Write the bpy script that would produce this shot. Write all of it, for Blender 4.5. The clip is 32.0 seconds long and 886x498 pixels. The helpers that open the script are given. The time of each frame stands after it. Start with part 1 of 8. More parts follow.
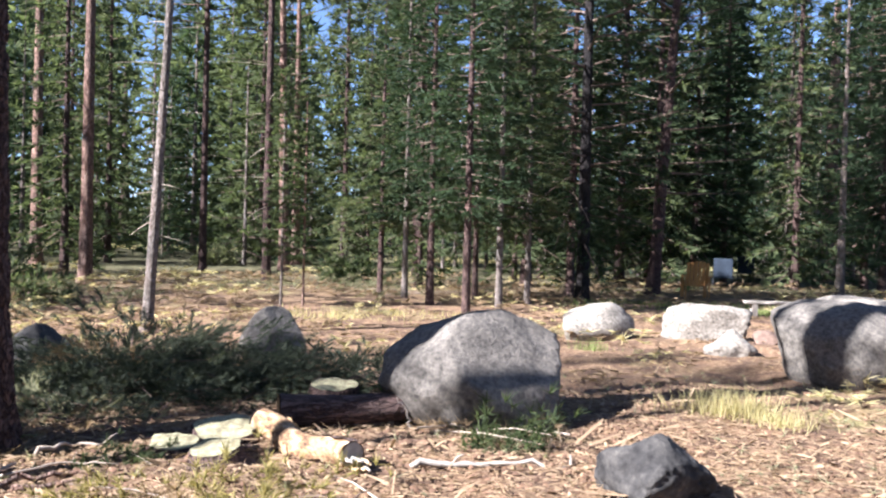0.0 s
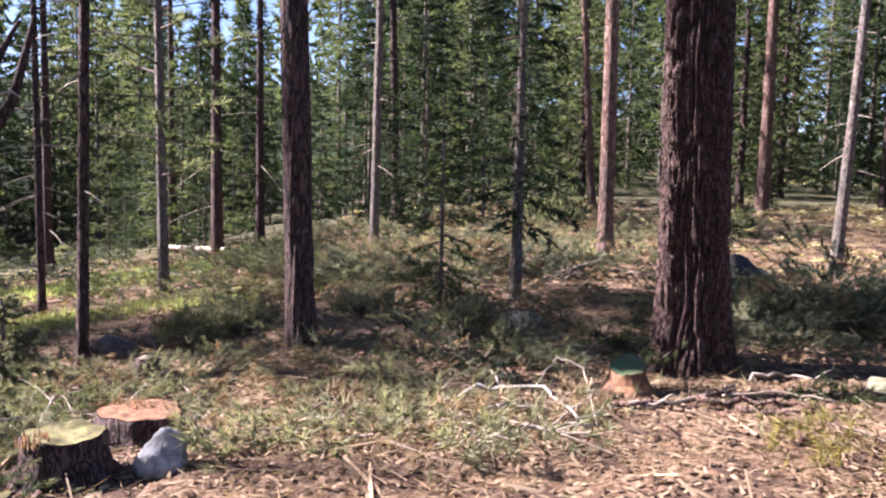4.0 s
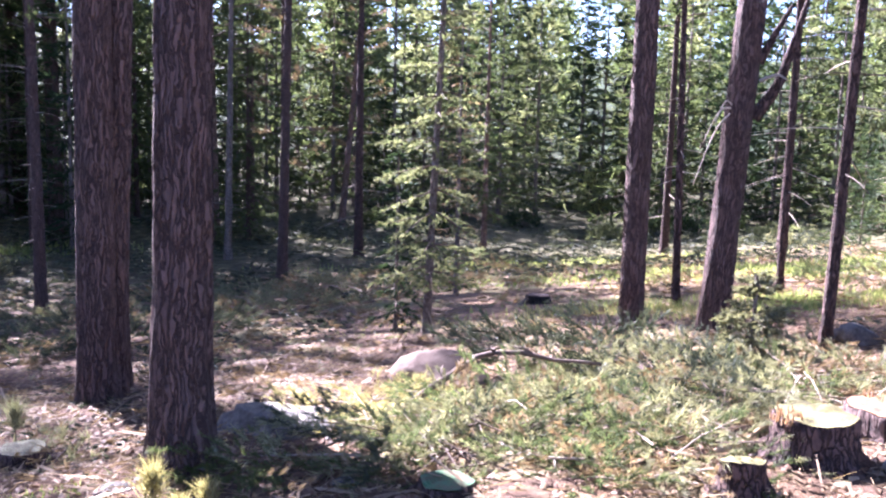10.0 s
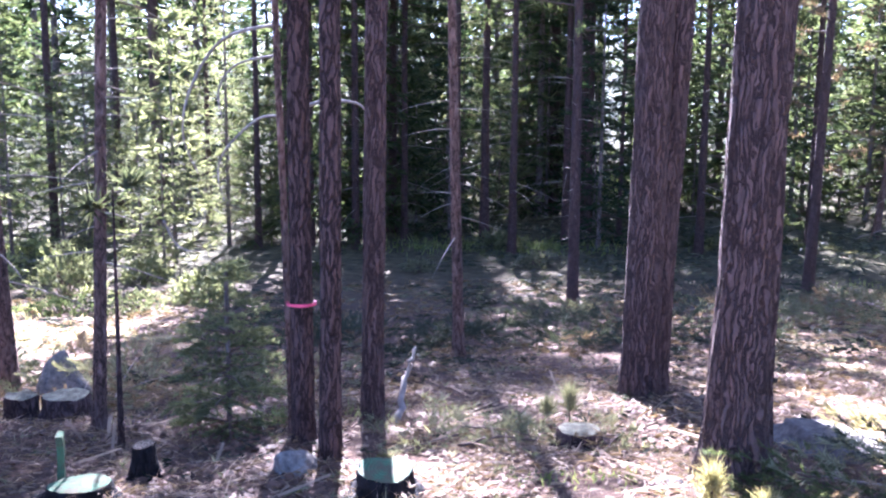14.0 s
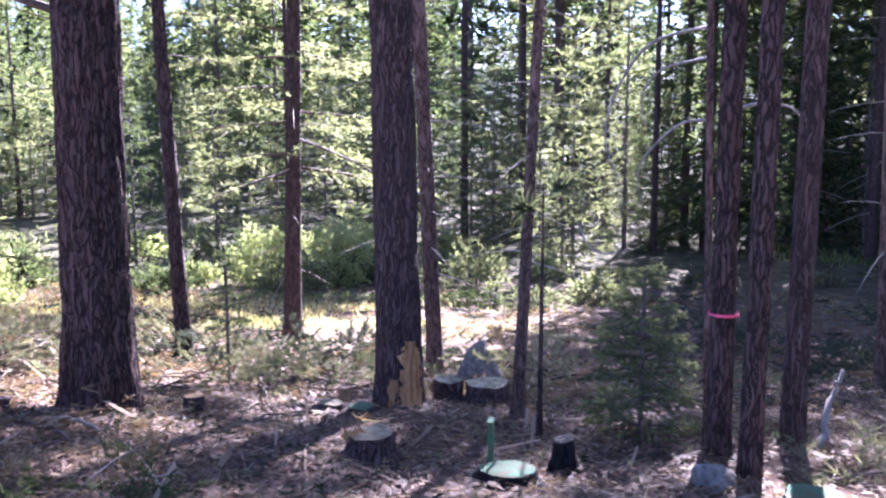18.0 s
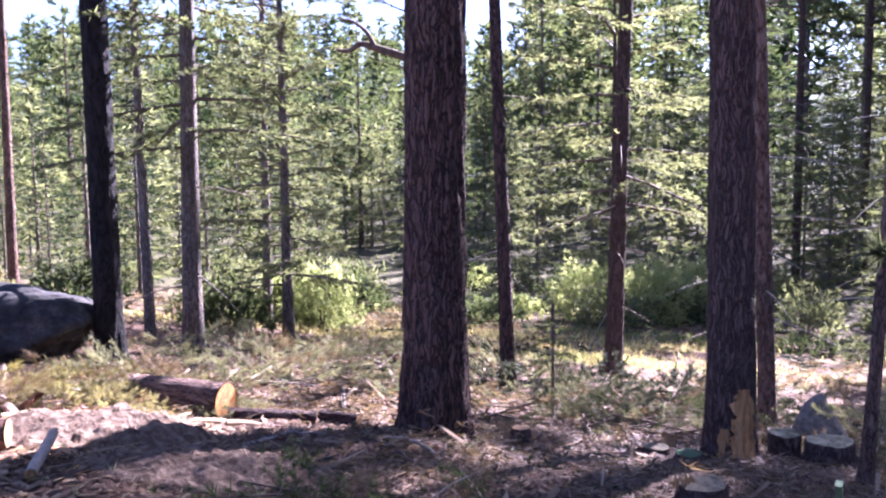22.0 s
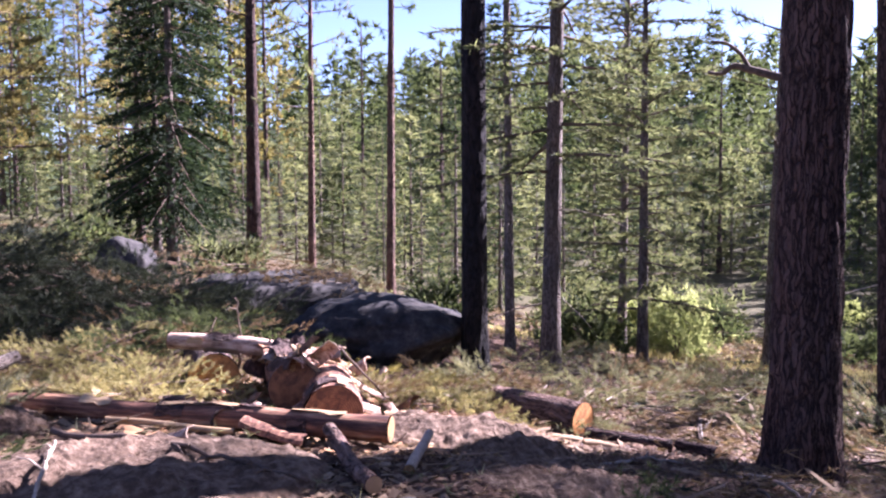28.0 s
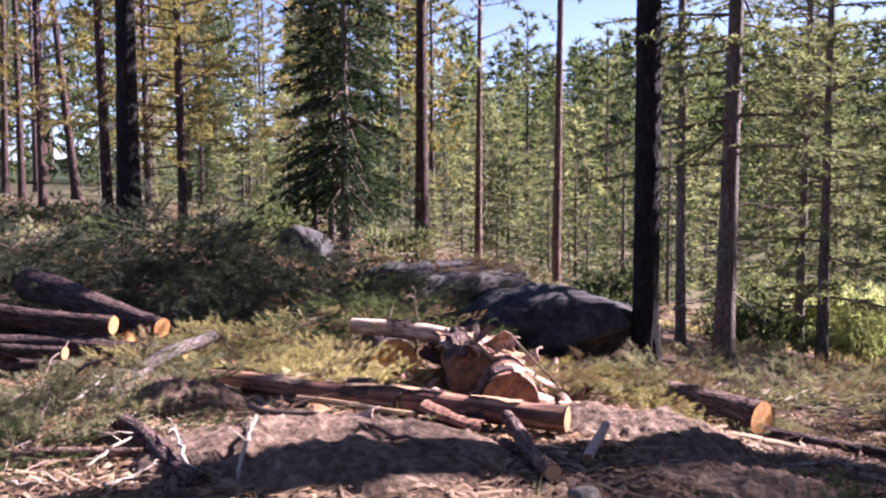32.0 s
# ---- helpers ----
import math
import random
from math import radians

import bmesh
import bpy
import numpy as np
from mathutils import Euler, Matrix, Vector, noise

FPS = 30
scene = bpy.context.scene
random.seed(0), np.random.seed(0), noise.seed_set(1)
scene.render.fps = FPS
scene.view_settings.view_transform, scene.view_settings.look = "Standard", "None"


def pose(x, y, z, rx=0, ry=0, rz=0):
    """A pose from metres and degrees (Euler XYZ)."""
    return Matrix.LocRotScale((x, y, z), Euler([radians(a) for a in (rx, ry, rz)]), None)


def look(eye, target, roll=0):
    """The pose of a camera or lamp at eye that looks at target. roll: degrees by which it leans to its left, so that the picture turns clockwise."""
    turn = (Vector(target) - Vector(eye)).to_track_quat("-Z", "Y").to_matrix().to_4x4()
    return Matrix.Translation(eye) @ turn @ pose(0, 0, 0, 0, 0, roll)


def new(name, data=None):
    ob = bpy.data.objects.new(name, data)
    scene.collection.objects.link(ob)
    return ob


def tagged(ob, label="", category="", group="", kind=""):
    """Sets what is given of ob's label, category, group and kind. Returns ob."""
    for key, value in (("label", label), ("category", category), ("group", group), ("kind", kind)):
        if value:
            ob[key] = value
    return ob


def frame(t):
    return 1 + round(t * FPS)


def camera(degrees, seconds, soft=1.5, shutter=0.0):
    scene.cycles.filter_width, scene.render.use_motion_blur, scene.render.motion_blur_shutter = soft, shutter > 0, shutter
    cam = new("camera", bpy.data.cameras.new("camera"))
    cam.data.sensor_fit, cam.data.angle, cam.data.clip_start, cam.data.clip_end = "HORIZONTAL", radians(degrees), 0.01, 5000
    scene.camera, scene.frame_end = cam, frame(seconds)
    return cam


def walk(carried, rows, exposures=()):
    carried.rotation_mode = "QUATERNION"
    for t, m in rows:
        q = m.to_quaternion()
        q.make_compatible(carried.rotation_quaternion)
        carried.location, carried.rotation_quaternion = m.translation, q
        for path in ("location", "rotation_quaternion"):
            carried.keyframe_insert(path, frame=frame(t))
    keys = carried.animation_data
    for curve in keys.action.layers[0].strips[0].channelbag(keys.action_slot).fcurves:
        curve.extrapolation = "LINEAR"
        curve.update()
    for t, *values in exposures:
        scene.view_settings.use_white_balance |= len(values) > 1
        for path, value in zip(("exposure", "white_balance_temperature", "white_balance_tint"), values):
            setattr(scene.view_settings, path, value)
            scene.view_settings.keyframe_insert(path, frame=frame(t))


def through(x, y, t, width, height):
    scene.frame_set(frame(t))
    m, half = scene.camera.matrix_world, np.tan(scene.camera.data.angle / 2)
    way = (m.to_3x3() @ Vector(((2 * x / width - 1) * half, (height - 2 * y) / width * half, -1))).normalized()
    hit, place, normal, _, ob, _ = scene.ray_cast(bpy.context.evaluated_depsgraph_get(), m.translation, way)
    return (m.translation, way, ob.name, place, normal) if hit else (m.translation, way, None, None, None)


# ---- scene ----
# A thinned pine forest with boulders, stumps, felled logs and heaps of cut branches.
cam = camera(50.44, 32.0, soft=2.2)
ROWS = [
    (0.0, pose(0.079, 0.367, 1.624, 88.93, -1.48, 0.42)),
    (0.5, pose(0.051, 0.362, 1.619, 88.07, -1.72, 4.37)),
    (1.0, pose(0.033, 0.384, 1.622, 88.05, -1.61, 9.33)),
    (1.5, pose(-0.004, 0.386, 1.603, 87.04, -1.91, 14.92)),
    (2.0, pose(-0.044, 0.369, 1.604, 86.92, -1.86, 20.00)),
    (2.5, pose(-0.113, 0.339, 1.595, 85.55, -2.20, 25.46)),
    (3.0, pose(-0.177, 0.316, 1.598, 85.33, -1.76, 30.98)),
    (3.5, pose(-0.235, 0.308, 1.577, 84.54, -1.37, 34.38)),
    (4.0, pose(-0.309, 0.295, 1.591, 84.09, -1.16, 39.18)),
    (4.5, pose(-0.349, 0.313, 1.592, 83.80, -1.18, 45.28)),
    (6.5, pose(-0.404, 0.242, 1.610, 82.06, -1.15, 64.48)),
    (7.0, pose(-0.408, 0.210, 1.606, 82.05, -1.35, 67.43)),
    (7.5, pose(-0.416, 0.198, 1.606, 82.57, -1.86, 69.80)),
    (8.0, pose(-0.423, 0.187, 1.602, 82.55, -1.89, 72.27)),
    (8.5, pose(-0.422, 0.175, 1.597, 82.44, -1.37, 74.25)),
    (9.0, pose(-0.430, 0.161, 1.591, 81.99, -1.21, 76.47)),
    (9.5, pose(-0.425, 0.136, 1.597, 82.29, -1.19, 78.92)),
    (10.0, pose(-0.421, 0.102, 1.593, 81.93, -1.50, 81.64)),
    (10.5, pose(-0.412, 0.076, 1.592, 81.78, -0.91, 83.96)),
    (11.0, pose(-0.438, 0.034, 1.599, 81.76, -1.53, 85.83)),
    (11.5, pose(-0.420, -0.031, 1.610, 82.24, -0.18, 91.25)),
    (12.0, pose(-0.423, -0.066, 1.601, 81.56, -0.68, 96.30)),
    (12.5, pose(-0.429, -0.092, 1.591, 81.65, -0.95, 99.82)),
    (13.0, pose(-0.414, -0.125, 1.590, 81.62, -0.86, 104.05)),
    (13.5, pose(-0.416, -0.153, 1.584, 81.60, -0.80, 108.44)),
    (14.0, pose(-0.400, -0.184, 1.570, 81.72, -0.49, 112.22)),
    (14.5, pose(-0.398, -0.200, 1.570, 81.27, -0.52, 115.14)),
    (15.0, pose(-0.378, -0.225, 1.579, 81.61, -0.65, 118.20)),
    (15.5, pose(-0.370, -0.255, 1.570, 81.66, -0.66, 121.72)),
    (17.5, pose(-0.290, -0.344, 1.582, 82.27, 0.04, 133.74)),
    (18.0, pose(-0.281, -0.362, 1.581, 81.88, 0.20, 135.70)),
    (18.5, pose(-0.277, -0.376, 1.582, 82.14, 0.34, 137.88)),
    (19.0, pose(-0.255, -0.415, 1.585, 82.45, 0.58, 141.49)),
    (19.5, pose(-0.232, -0.425, 1.590, 83.16, 0.58, 144.76)),
    (20.0, pose(-0.227, -0.438, 1.587, 82.83, 0.47, 146.49)),
    (20.5, pose(-0.226, -0.446, 1.588, 82.97, 0.90, 148.54)),
    (21.0, pose(-0.219, -0.439, 1.596, 83.35, 1.05, 150.32)),
    (21.5, pose(-0.215, -0.445, 1.596, 83.60, 1.34, 152.05)),
    (22.0, pose(-0.211, -0.441, 1.599, 84.17, 0.72, 154.86)),
    (22.5, pose(-0.206, -0.442, 1.596, 84.23, 0.58, 156.52)),
    (23.0, pose(-0.205, -0.444, 1.594, 84.63, 1.02, 159.01)),
    (23.5, pose(-0.197, -0.447, 1.595, 84.53, 1.47, 160.78)),
    (24.0, pose(-0.177, -0.440, 1.597, 84.60, 1.52, 163.42)),
    (24.5, pose(-0.165, -0.449, 1.600, 84.68, 2.05, 166.50)),
    (25.0, pose(-0.157, -0.446, 1.603, 85.15, 1.98, 168.73)),
    (25.5, pose(-0.156, -0.449, 1.601, 85.04, 2.09, 170.15)),
    (26.0, pose(-0.145, -0.441, 1.608, 85.82, 2.27, 171.36)),
    (26.5, pose(-0.140, -0.445, 1.605, 85.33, 1.59, 173.34)),
    (28.5, pose(-0.111, -0.370, 1.608, 85.87, 0.17, 177.19)),
    (29.0, pose(-0.082, -0.339, 1.613, 85.63, 0.05, 178.72)),
    (29.5, pose(-0.072, -0.338, 1.617, 85.61, 0.33, -179.91)),
    (30.0, pose(-0.069, -0.332, 1.620, 86.04, 0.35, -179.07)),
    (30.5, pose(-0.064, -0.327, 1.618, 85.94, 0.49, -177.88)),
    (31.0, pose(-0.043, -0.319, 1.620, 85.75, 0.38, -177.02)),
    (31.5, pose(-0.034, -0.307, 1.620, 85.65, 0.31, -176.06)),
    (32.0, pose(-0.024, -0.305, 1.619, 85.30, 0.32, -173.95)),
]
walk(cam, ROWS, [(0.0, 2.55, 5700, 16), (3.0, 2.55, 5900, 26), (4.0, 2.5, 5900, 28), (9.0, 3.38, 5500, 34), (13.0, 4.4, 5350, 34), (15.0, 4.2, 5150, 33), (19.0, 3.7, 5300, 38), (23.0, 3.25, 5450, 42), (26.0, 2.9, 5500, 41), (32.0, 2.5, 6000, 40)])

# ---- sun and sky ----
SUN_YAW, SUN_UP = 117.0, 35.0
world = bpy.data.worlds.new("sky")
scene.world = world
world.use_nodes = True
wn = world.node_tree.nodes
sky = wn.new("ShaderNodeTexSky")
sky.sky_type = "NISHITA"
sky.sun_disc = False
sky.sun_elevation = radians(SUN_UP)
sky.sun_rotation = radians(-SUN_YAW)
sky.altitude, sky.air_density, sky.dust_density, sky.ozone_density = 1900.0, 0.65, 1.4, 1.0
wn["Background"].inputs["Strength"].default_value = 0.05
world.node_tree.links.new(sky.outputs[0], wn["Background"].inputs["Color"])
sun = new("sun", bpy.data.lights.new("sun", "SUN"))
sun.data.energy, sun.data.angle, sun.data.color = 5.0, radians(0.53), (1.0, 0.96, 0.9)
way = Vector((-math.sin(radians(SUN_YAW)) * math.cos(radians(SUN_UP)), math.cos(radians(SUN_YAW)) * math.cos(radians(SUN_UP)), math.sin(radians(SUN_UP))))
sun.matrix_world = look(way * 60, (0, 0, 0))


# ---- materials ----
def node_mat(name):
    m = bpy.data.materials.new(name)
    m.use_nodes = True
    nt = m.node_tree
    return m, nt.nodes, nt.links, nt.nodes["Principled BSDF"]


def ramp(nodes, stops):
    r = nodes.new("ShaderNodeValToRGB")
    el = r.color_ramp.elements
    while len(el) < len(stops):
        el.new(0.5)
    for e, (p, c) in zip(el, stops):
        e.position, e.color = p, (*c, 1)
    return r


def noise_tex(nodes, links, coord, scale, detail=6.0, rough=0.6, stretch=None):
    n = nodes.new("ShaderNodeTexNoise")
    n.inputs["Scale"].default_value, n.inputs["Detail"].default_value, n.inputs["Roughness"].default_value = scale, detail, rough
    if stretch:
        mp = nodes.new("ShaderNodeMapping")
        mp.inputs["Scale"].default_value = stretch
        links.new(coord, mp.inputs["Vector"])
        coord = mp.outputs[0]
    links.new(coord, n.inputs["Vector"])
    return n


def mix_rgb(nodes, links, fac, a, b, how="MIX"):
    m = nodes.new("ShaderNodeMix")
    m.data_type, m.blend_type = "RGBA", how
    for sock, v in ((m.inputs["Factor"], fac), (m.inputs["A"], a), (m.inputs["B"], b)):
        if hasattr(v, "is_linked"):
            links.new(v, sock)
        elif isinstance(v, tuple):
            sock.default_value = (*v, 1)
        else:
            sock.default_value = v
    return m.outputs["Result"]


def bump(nodes, links, height, bsdf, strength, dist):
    b = nodes.new("ShaderNodeBump")
    b.inputs["Strength"].default_value, b.inputs["Distance"].default_value = strength, dist
    links.new(height, b.inputs["Height"])
    links.new(b.outputs[0], bsdf.inputs["Normal"])


def solid(name, stops, scale=8.0, rough=0.8, relief=0.4, dist=0.01, stretch=None, detail=8.0, vary=0.25):
    """A surface with noise in its colour and relief, varied a little from thing to thing."""
    m, n, l, p = node_mat(name)
    tc = n.new("ShaderNodeTexCoord")
    a = noise_tex(n, l, tc.outputs["Object"], scale, detail, 0.65, stretch)
    b = noise_tex(n, l, tc.outputs["Object"], scale * 0.17, 3.0, 0.5)
    r = ramp(n, stops)
    l.new(a.outputs[0], r.inputs[0])
    r2 = ramp(n, [(0.3, (1 - vary,) * 3), (0.7, (1 + vary * 0.4,) * 3)])
    l.new(b.outputs[0], r2.inputs[0])
    l.new(mix_rgb(n, l, 1.0, r.outputs[0], r2.outputs[0], "MULTIPLY"), p.inputs["Base Color"])
    p.inputs["Roughness"].default_value = rough
    p.inputs["Specular IOR Level"].default_value = 0.25
    bump(n, l, a.outputs[0], p, relief, dist)
    return m


def bark_mat(name, plate, edge, furrow, scale=9.0, tall=0.16, relief=1.0):
    """Bark in tall ragged ridges parted by dark furrows."""
    m, n, l, p = node_mat(name)
    tc = n.new("ShaderNodeTexCoord")
    co = tc.outputs["Object"]
    ridges = []
    for k, (sc, st) in enumerate(((scale, tall), (scale * 2.1, tall * 1.5))):
        t = noise_tex(n, l, co, sc, 5.0, 0.55, (1, 1, st))
        t.inputs["Distortion"].default_value = 0.5
        s = n.new("ShaderNodeMath")
        s.operation = "SUBTRACT"
        l.new(t.outputs[0], s.inputs[0])
        s.inputs[1].default_value = 0.5
        b = n.new("ShaderNodeMath")
        b.operation = "ABSOLUTE"
        l.new(s.outputs[0], b.inputs[0])
        ridges.append(b.outputs[0])
    mn = n.new("ShaderNodeMath")
    mn.operation = "MULTIPLY_ADD"
    l.new(ridges[1], mn.inputs[0])
    mn.inputs[1].default_value = 0.5
    l.new(ridges[0], mn.inputs[2])
    flake = noise_tex(n, l, co, 30.0, 8.0, 0.75, (1, 1, 0.5))
    patch = noise_tex(n, l, co, 2.2, 3.0, 0.5, (1, 1, 0.5))
    r = ramp(n, [(0.015, furrow), (0.06, edge), (0.17, plate)])
    l.new(mn.outputs[0], r.inputs[0])
    r2 = ramp(n, [(0.3, (0.65, 0.65, 0.66)), (0.5, (1, 1, 1)), (0.72, (1.4, 1.36, 1.34))])
    l.new(flake.outputs[0], r2.inputs[0])
    r3 = ramp(n, [(0.35, (0.75, 0.78, 0.8)), (0.65, (1.2, 1.1, 1.05))])
    l.new(patch.outputs[0], r3.inputs[0])
    col = mix_rgb(n, l, 1.0, r.outputs[0], r2.outputs[0], "MULTIPLY")
    l.new(mix_rgb(n, l, 1.0, col, r3.outputs[0], "MULTIPLY"), p.inputs["Base Color"])
    p.inputs["Roughness"].default_value = 0.85
    p.inputs["Specular IOR Level"].default_value = 0.2
    mh = n.new("ShaderNodeMath")
    mh.operation = "MULTIPLY_ADD"
    r4 = ramp(n, [(0.0, (0, 0, 0)), (0.16, (1, 1, 1))])
    l.new(mn.outputs[0], r4.inputs[0])
    l.new(r4.outputs[0], mh.inputs[0])
    mh.inputs[1].default_value = 1.1
    l.new(flake.outputs[0], mh.inputs[2])
    bump(n, l, mh.outputs[0], p, relief, 0.03)
    return m


def plate_mat(name, plate, furrow, scale=15.0, tall=0.3):
    """Old pine bark: flaky plates, each of its own shade, parted by dark crooked furrows."""
    m, n, l, p = node_mat(name)
    tc = n.new("ShaderNodeTexCoord")
    co = tc.outputs["Object"]
    wob = noise_tex(n, l, co, 7.0, 5.0, 0.6, (1, 1, 0.5))
    sh = mix_rgb(n, l, 0.085, co, wob.outputs["Color"], "LINEAR_LIGHT")
    mp = n.new("ShaderNodeMapping")
    mp.inputs["Scale"].default_value = (1, 1, tall)
    l.new(sh, mp.inputs["Vector"])
    edge, cell = n.new("ShaderNodeTexVoronoi"), n.new("ShaderNodeTexVoronoi")
    edge.feature = "DISTANCE_TO_EDGE"
    for v in (edge, cell):
        v.inputs["Scale"].default_value = scale
        l.new(mp.outputs[0], v.inputs["Vector"])
    flake = noise_tex(n, l, co, 34.0, 8.0, 0.75, (1, 1, 0.45))
    crack = ramp(n, [(0.0, (0, 0, 0)), (0.16, (1, 1, 1))])
    l.new(edge.outputs["Distance"], crack.inputs[0])
    sep = n.new("ShaderNodeSeparateColor")
    l.new(cell.outputs["Color"], sep.inputs[0])
    tone = ramp(n, [(0.0, (0.86, 0.86, 0.87)), (1.0, (1.14, 1.12, 1.1))])
    l.new(sep.outputs[0], tone.inputs[0])
    fl = ramp(n, [(0.3, (0.6, 0.6, 0.6)), (0.5, (1, 1, 1)), (0.72, (1.45, 1.4, 1.38))])
    l.new(flake.outputs[0], fl.inputs[0])
    col = mix_rgb(n, l, 1.0, tone.outputs[0], plate, "MULTIPLY")
    col = mix_rgb(n, l, 1.0, col, fl.outputs[0], "MULTIPLY")
    l.new(mix_rgb(n, l, crack.outputs[0], furrow, col), p.inputs["Base Color"])
    p.inputs["Roughness"].default_value = 0.88
    p.inputs["Specular IOR Level"].default_value = 0.2
    mh = n.new("ShaderNodeMath")
    mh.operation = "MULTIPLY_ADD"
    l.new(flake.outputs[0], mh.inputs[0])
    mh.inputs[1].default_value = 0.55
    l.new(crack.outputs[0], mh.inputs[2])
    bump(n, l, mh.outputs[0], p, 1.0, 0.03)
    return m


def leaf_mat(name, dark, light, through=0.35, gloss=0.62):
    """Needles or leaves: each spray a shade of its own, with light passing through."""
    m, n, l, p = node_mat(name)
    g = n.new("ShaderNodeNewGeometry")
    o = n.new("ShaderNodeObjectInfo")
    ad = n.new("ShaderNodeMath")
    ad.operation = "MULTIPLY_ADD"
    l.new(o.outputs["Random"], ad.inputs[0])
    ad.inputs[1].default_value = 0.35
    mu = n.new("ShaderNodeMath")
    mu.operation = "MULTIPLY"
    l.new(g.outputs["Random Per Island"], mu.inputs[0])
    mu.inputs[1].default_value = 0.65
    l.new(mu.outputs[0], ad.inputs[2])
    r = ramp(n, [(0.05, dark), (0.95, light)])
    l.new(ad.outputs[0], r.inputs[0])
    l.new(r.outputs[0], p.inputs["Base Color"])
    p.inputs["Roughness"].default_value = gloss
    p.inputs["Specular IOR Level"].default_value = 0.12
    t = n.new("ShaderNodeBsdfTranslucent")
    l.new(mix_rgb(n, l, 1.0, r.outputs[0], (1.15, 1.15, 0.8), "MULTIPLY"), t.inputs["Color"])
    mx = n.new("ShaderNodeMixShader")
    mx.inputs[0].default_value = through
    l.new(p.outputs[0], mx.inputs[1])
    l.new(t.outputs[0], mx.inputs[2])
    l.new(mx.outputs[0], n["Material Output"].inputs["Surface"])
    return m


BARK_DARK = plate_mat("dark_pine_bark", (0.11, 0.069, 0.057), (0.032, 0.02, 0.017), 29.0, 0.12)
BARK_GREAT = plate_mat("deeply_furrowed_pine_bark", (0.12, 0.074, 0.06), (0.05, 0.03, 0.025), 40.0, 0.22)
BARK_RED = plate_mat("red_pine_bark", (0.125, 0.082, 0.069), (0.058, 0.037, 0.032), 34.0, 0.085)
BARK_PINK = bark_mat("pinkish_pine_bark", (0.30, 0.20, 0.155), (0.19, 0.115, 0.085), (0.06, 0.04, 0.03), 16.2, 0.3)
BARK_GREY = bark_mat("grey_fir_bark", (0.22, 0.19, 0.165), (0.13, 0.105, 0.085), (0.05, 0.04, 0.03), 25.0, 0.3, 0.6)
BARK_BLACK = bark_mat("near_black_bark", (0.03, 0.026, 0.024), (0.018, 0.015, 0.014), (0.006, 0.005, 0.005), 12.5, 0.3)
BARE_WOOD = solid("bare_peeled_wood", [(0.3, (0.30, 0.19, 0.10)), (0.6, (0.52, 0.36, 0.2)), (0.8, (0.6, 0.45, 0.28))], 7.0, 0.7, 0.5, 0.01, (1, 1, 0.15))
PEELED = solid("half_peeled_orange_wood", [(0.36, (0.06, 0.03, 0.022)), (0.5, (0.21, 0.095, 0.06)), (0.6, (0.38, 0.2, 0.115)), (0.74, (0.6, 0.42, 0.26))], 24.0, 0.75, 0.8, 0.012, (1, 1, 0.1), 10.0, 0.45)
PALE_PEEL = solid("pale_pinkish_peeled_bark", [(0.36, (0.13, 0.065, 0.045)), (0.46, (0.4, 0.25, 0.17)), (0.58, (0.62, 0.46, 0.34)), (0.75, (0.7, 0.57, 0.46))], 22.0, 0.75, 0.8, 0.012, (1, 1, 0.3), 10.0, 0.3)
SCAR_WOOD = solid("raw_scar_wood", [(0.3, (0.2, 0.085, 0.035)), (0.44, (0.5, 0.25, 0.09)), (0.7, (0.68, 0.42, 0.2))], 26.0, 0.75, 0.9, 0.015, (1, 1, 0.12), 10.0, 0.4)
ROTTEN = solid("rotten_bleached_wood", [(0.34, (0.05, 0.028, 0.018)), (0.45, (0.2, 0.11, 0.055)), (0.55, (0.36, 0.23, 0.12)), (0.7, (0.52, 0.42, 0.3))], 20.0, 0.85, 0.9, 0.02, (1, 1, 0.5))
GREY_WOOD = solid("weathered_grey_wood", [(0.3, (0.19, 0.16, 0.13)), (0.7, (0.4, 0.35, 0.29))], 14.0, 0.85, 0.5, 0.008, (1, 1, 0.2))
TWIG = solid("brown_twig_bark", [(0.3, (0.07, 0.045, 0.03)), (0.7, (0.17, 0.12, 0.09))], 30.0, 0.85, 0.5, 0.004)
DEAD_TWIG = solid("bleached_dead_twig", [(0.3, (0.25, 0.19, 0.14)), (0.7, (0.45, 0.37, 0.29))], 30.0, 0.85, 0.5, 0.004)
GRANITE = solid("grey_granite", [(0.28, (0.04, 0.035, 0.03)), (0.43, (0.1, 0.088, 0.074)), (0.55, (0.145, 0.126, 0.104)), (0.72, (0.21, 0.182, 0.15))], 22.0, 0.85, 0.8, 0.02, None, 12.0, 0.28)
GRANITE_PALE = solid("pale_granite", [(0.3, (0.07, 0.06, 0.049)), (0.45, (0.17, 0.148, 0.12)), (0.6, (0.265, 0.234, 0.19)), (0.75, (0.38, 0.34, 0.285))], 22.0, 0.85, 0.6, 0.015, None, 12.0, 0.25)
# dark rock, its colour lowered further for the shade over the boulders
ROCK_SHADE_DARK = solid("dark_lichened_rock", [(0.3, (0.012, 0.011, 0.011)), (0.5, (0.04, 0.037, 0.034)), (0.62, (0.075, 0.068, 0.06)), (0.75, (0.15, 0.135, 0.115))], 8.0, 0.9, 0.9, 0.02, None, 12.0, 0.4)
LICHEN = solid("pale_lichened_stone", [(0.3, (0.09, 0.085, 0.08)), (0.45, (0.24, 0.235, 0.22)), (0.6, (0.42, 0.41, 0.385)), (0.75, (0.55, 0.54, 0.5))], 14.0, 0.9, 0.8, 0.02, None, 12.0, 0.3)
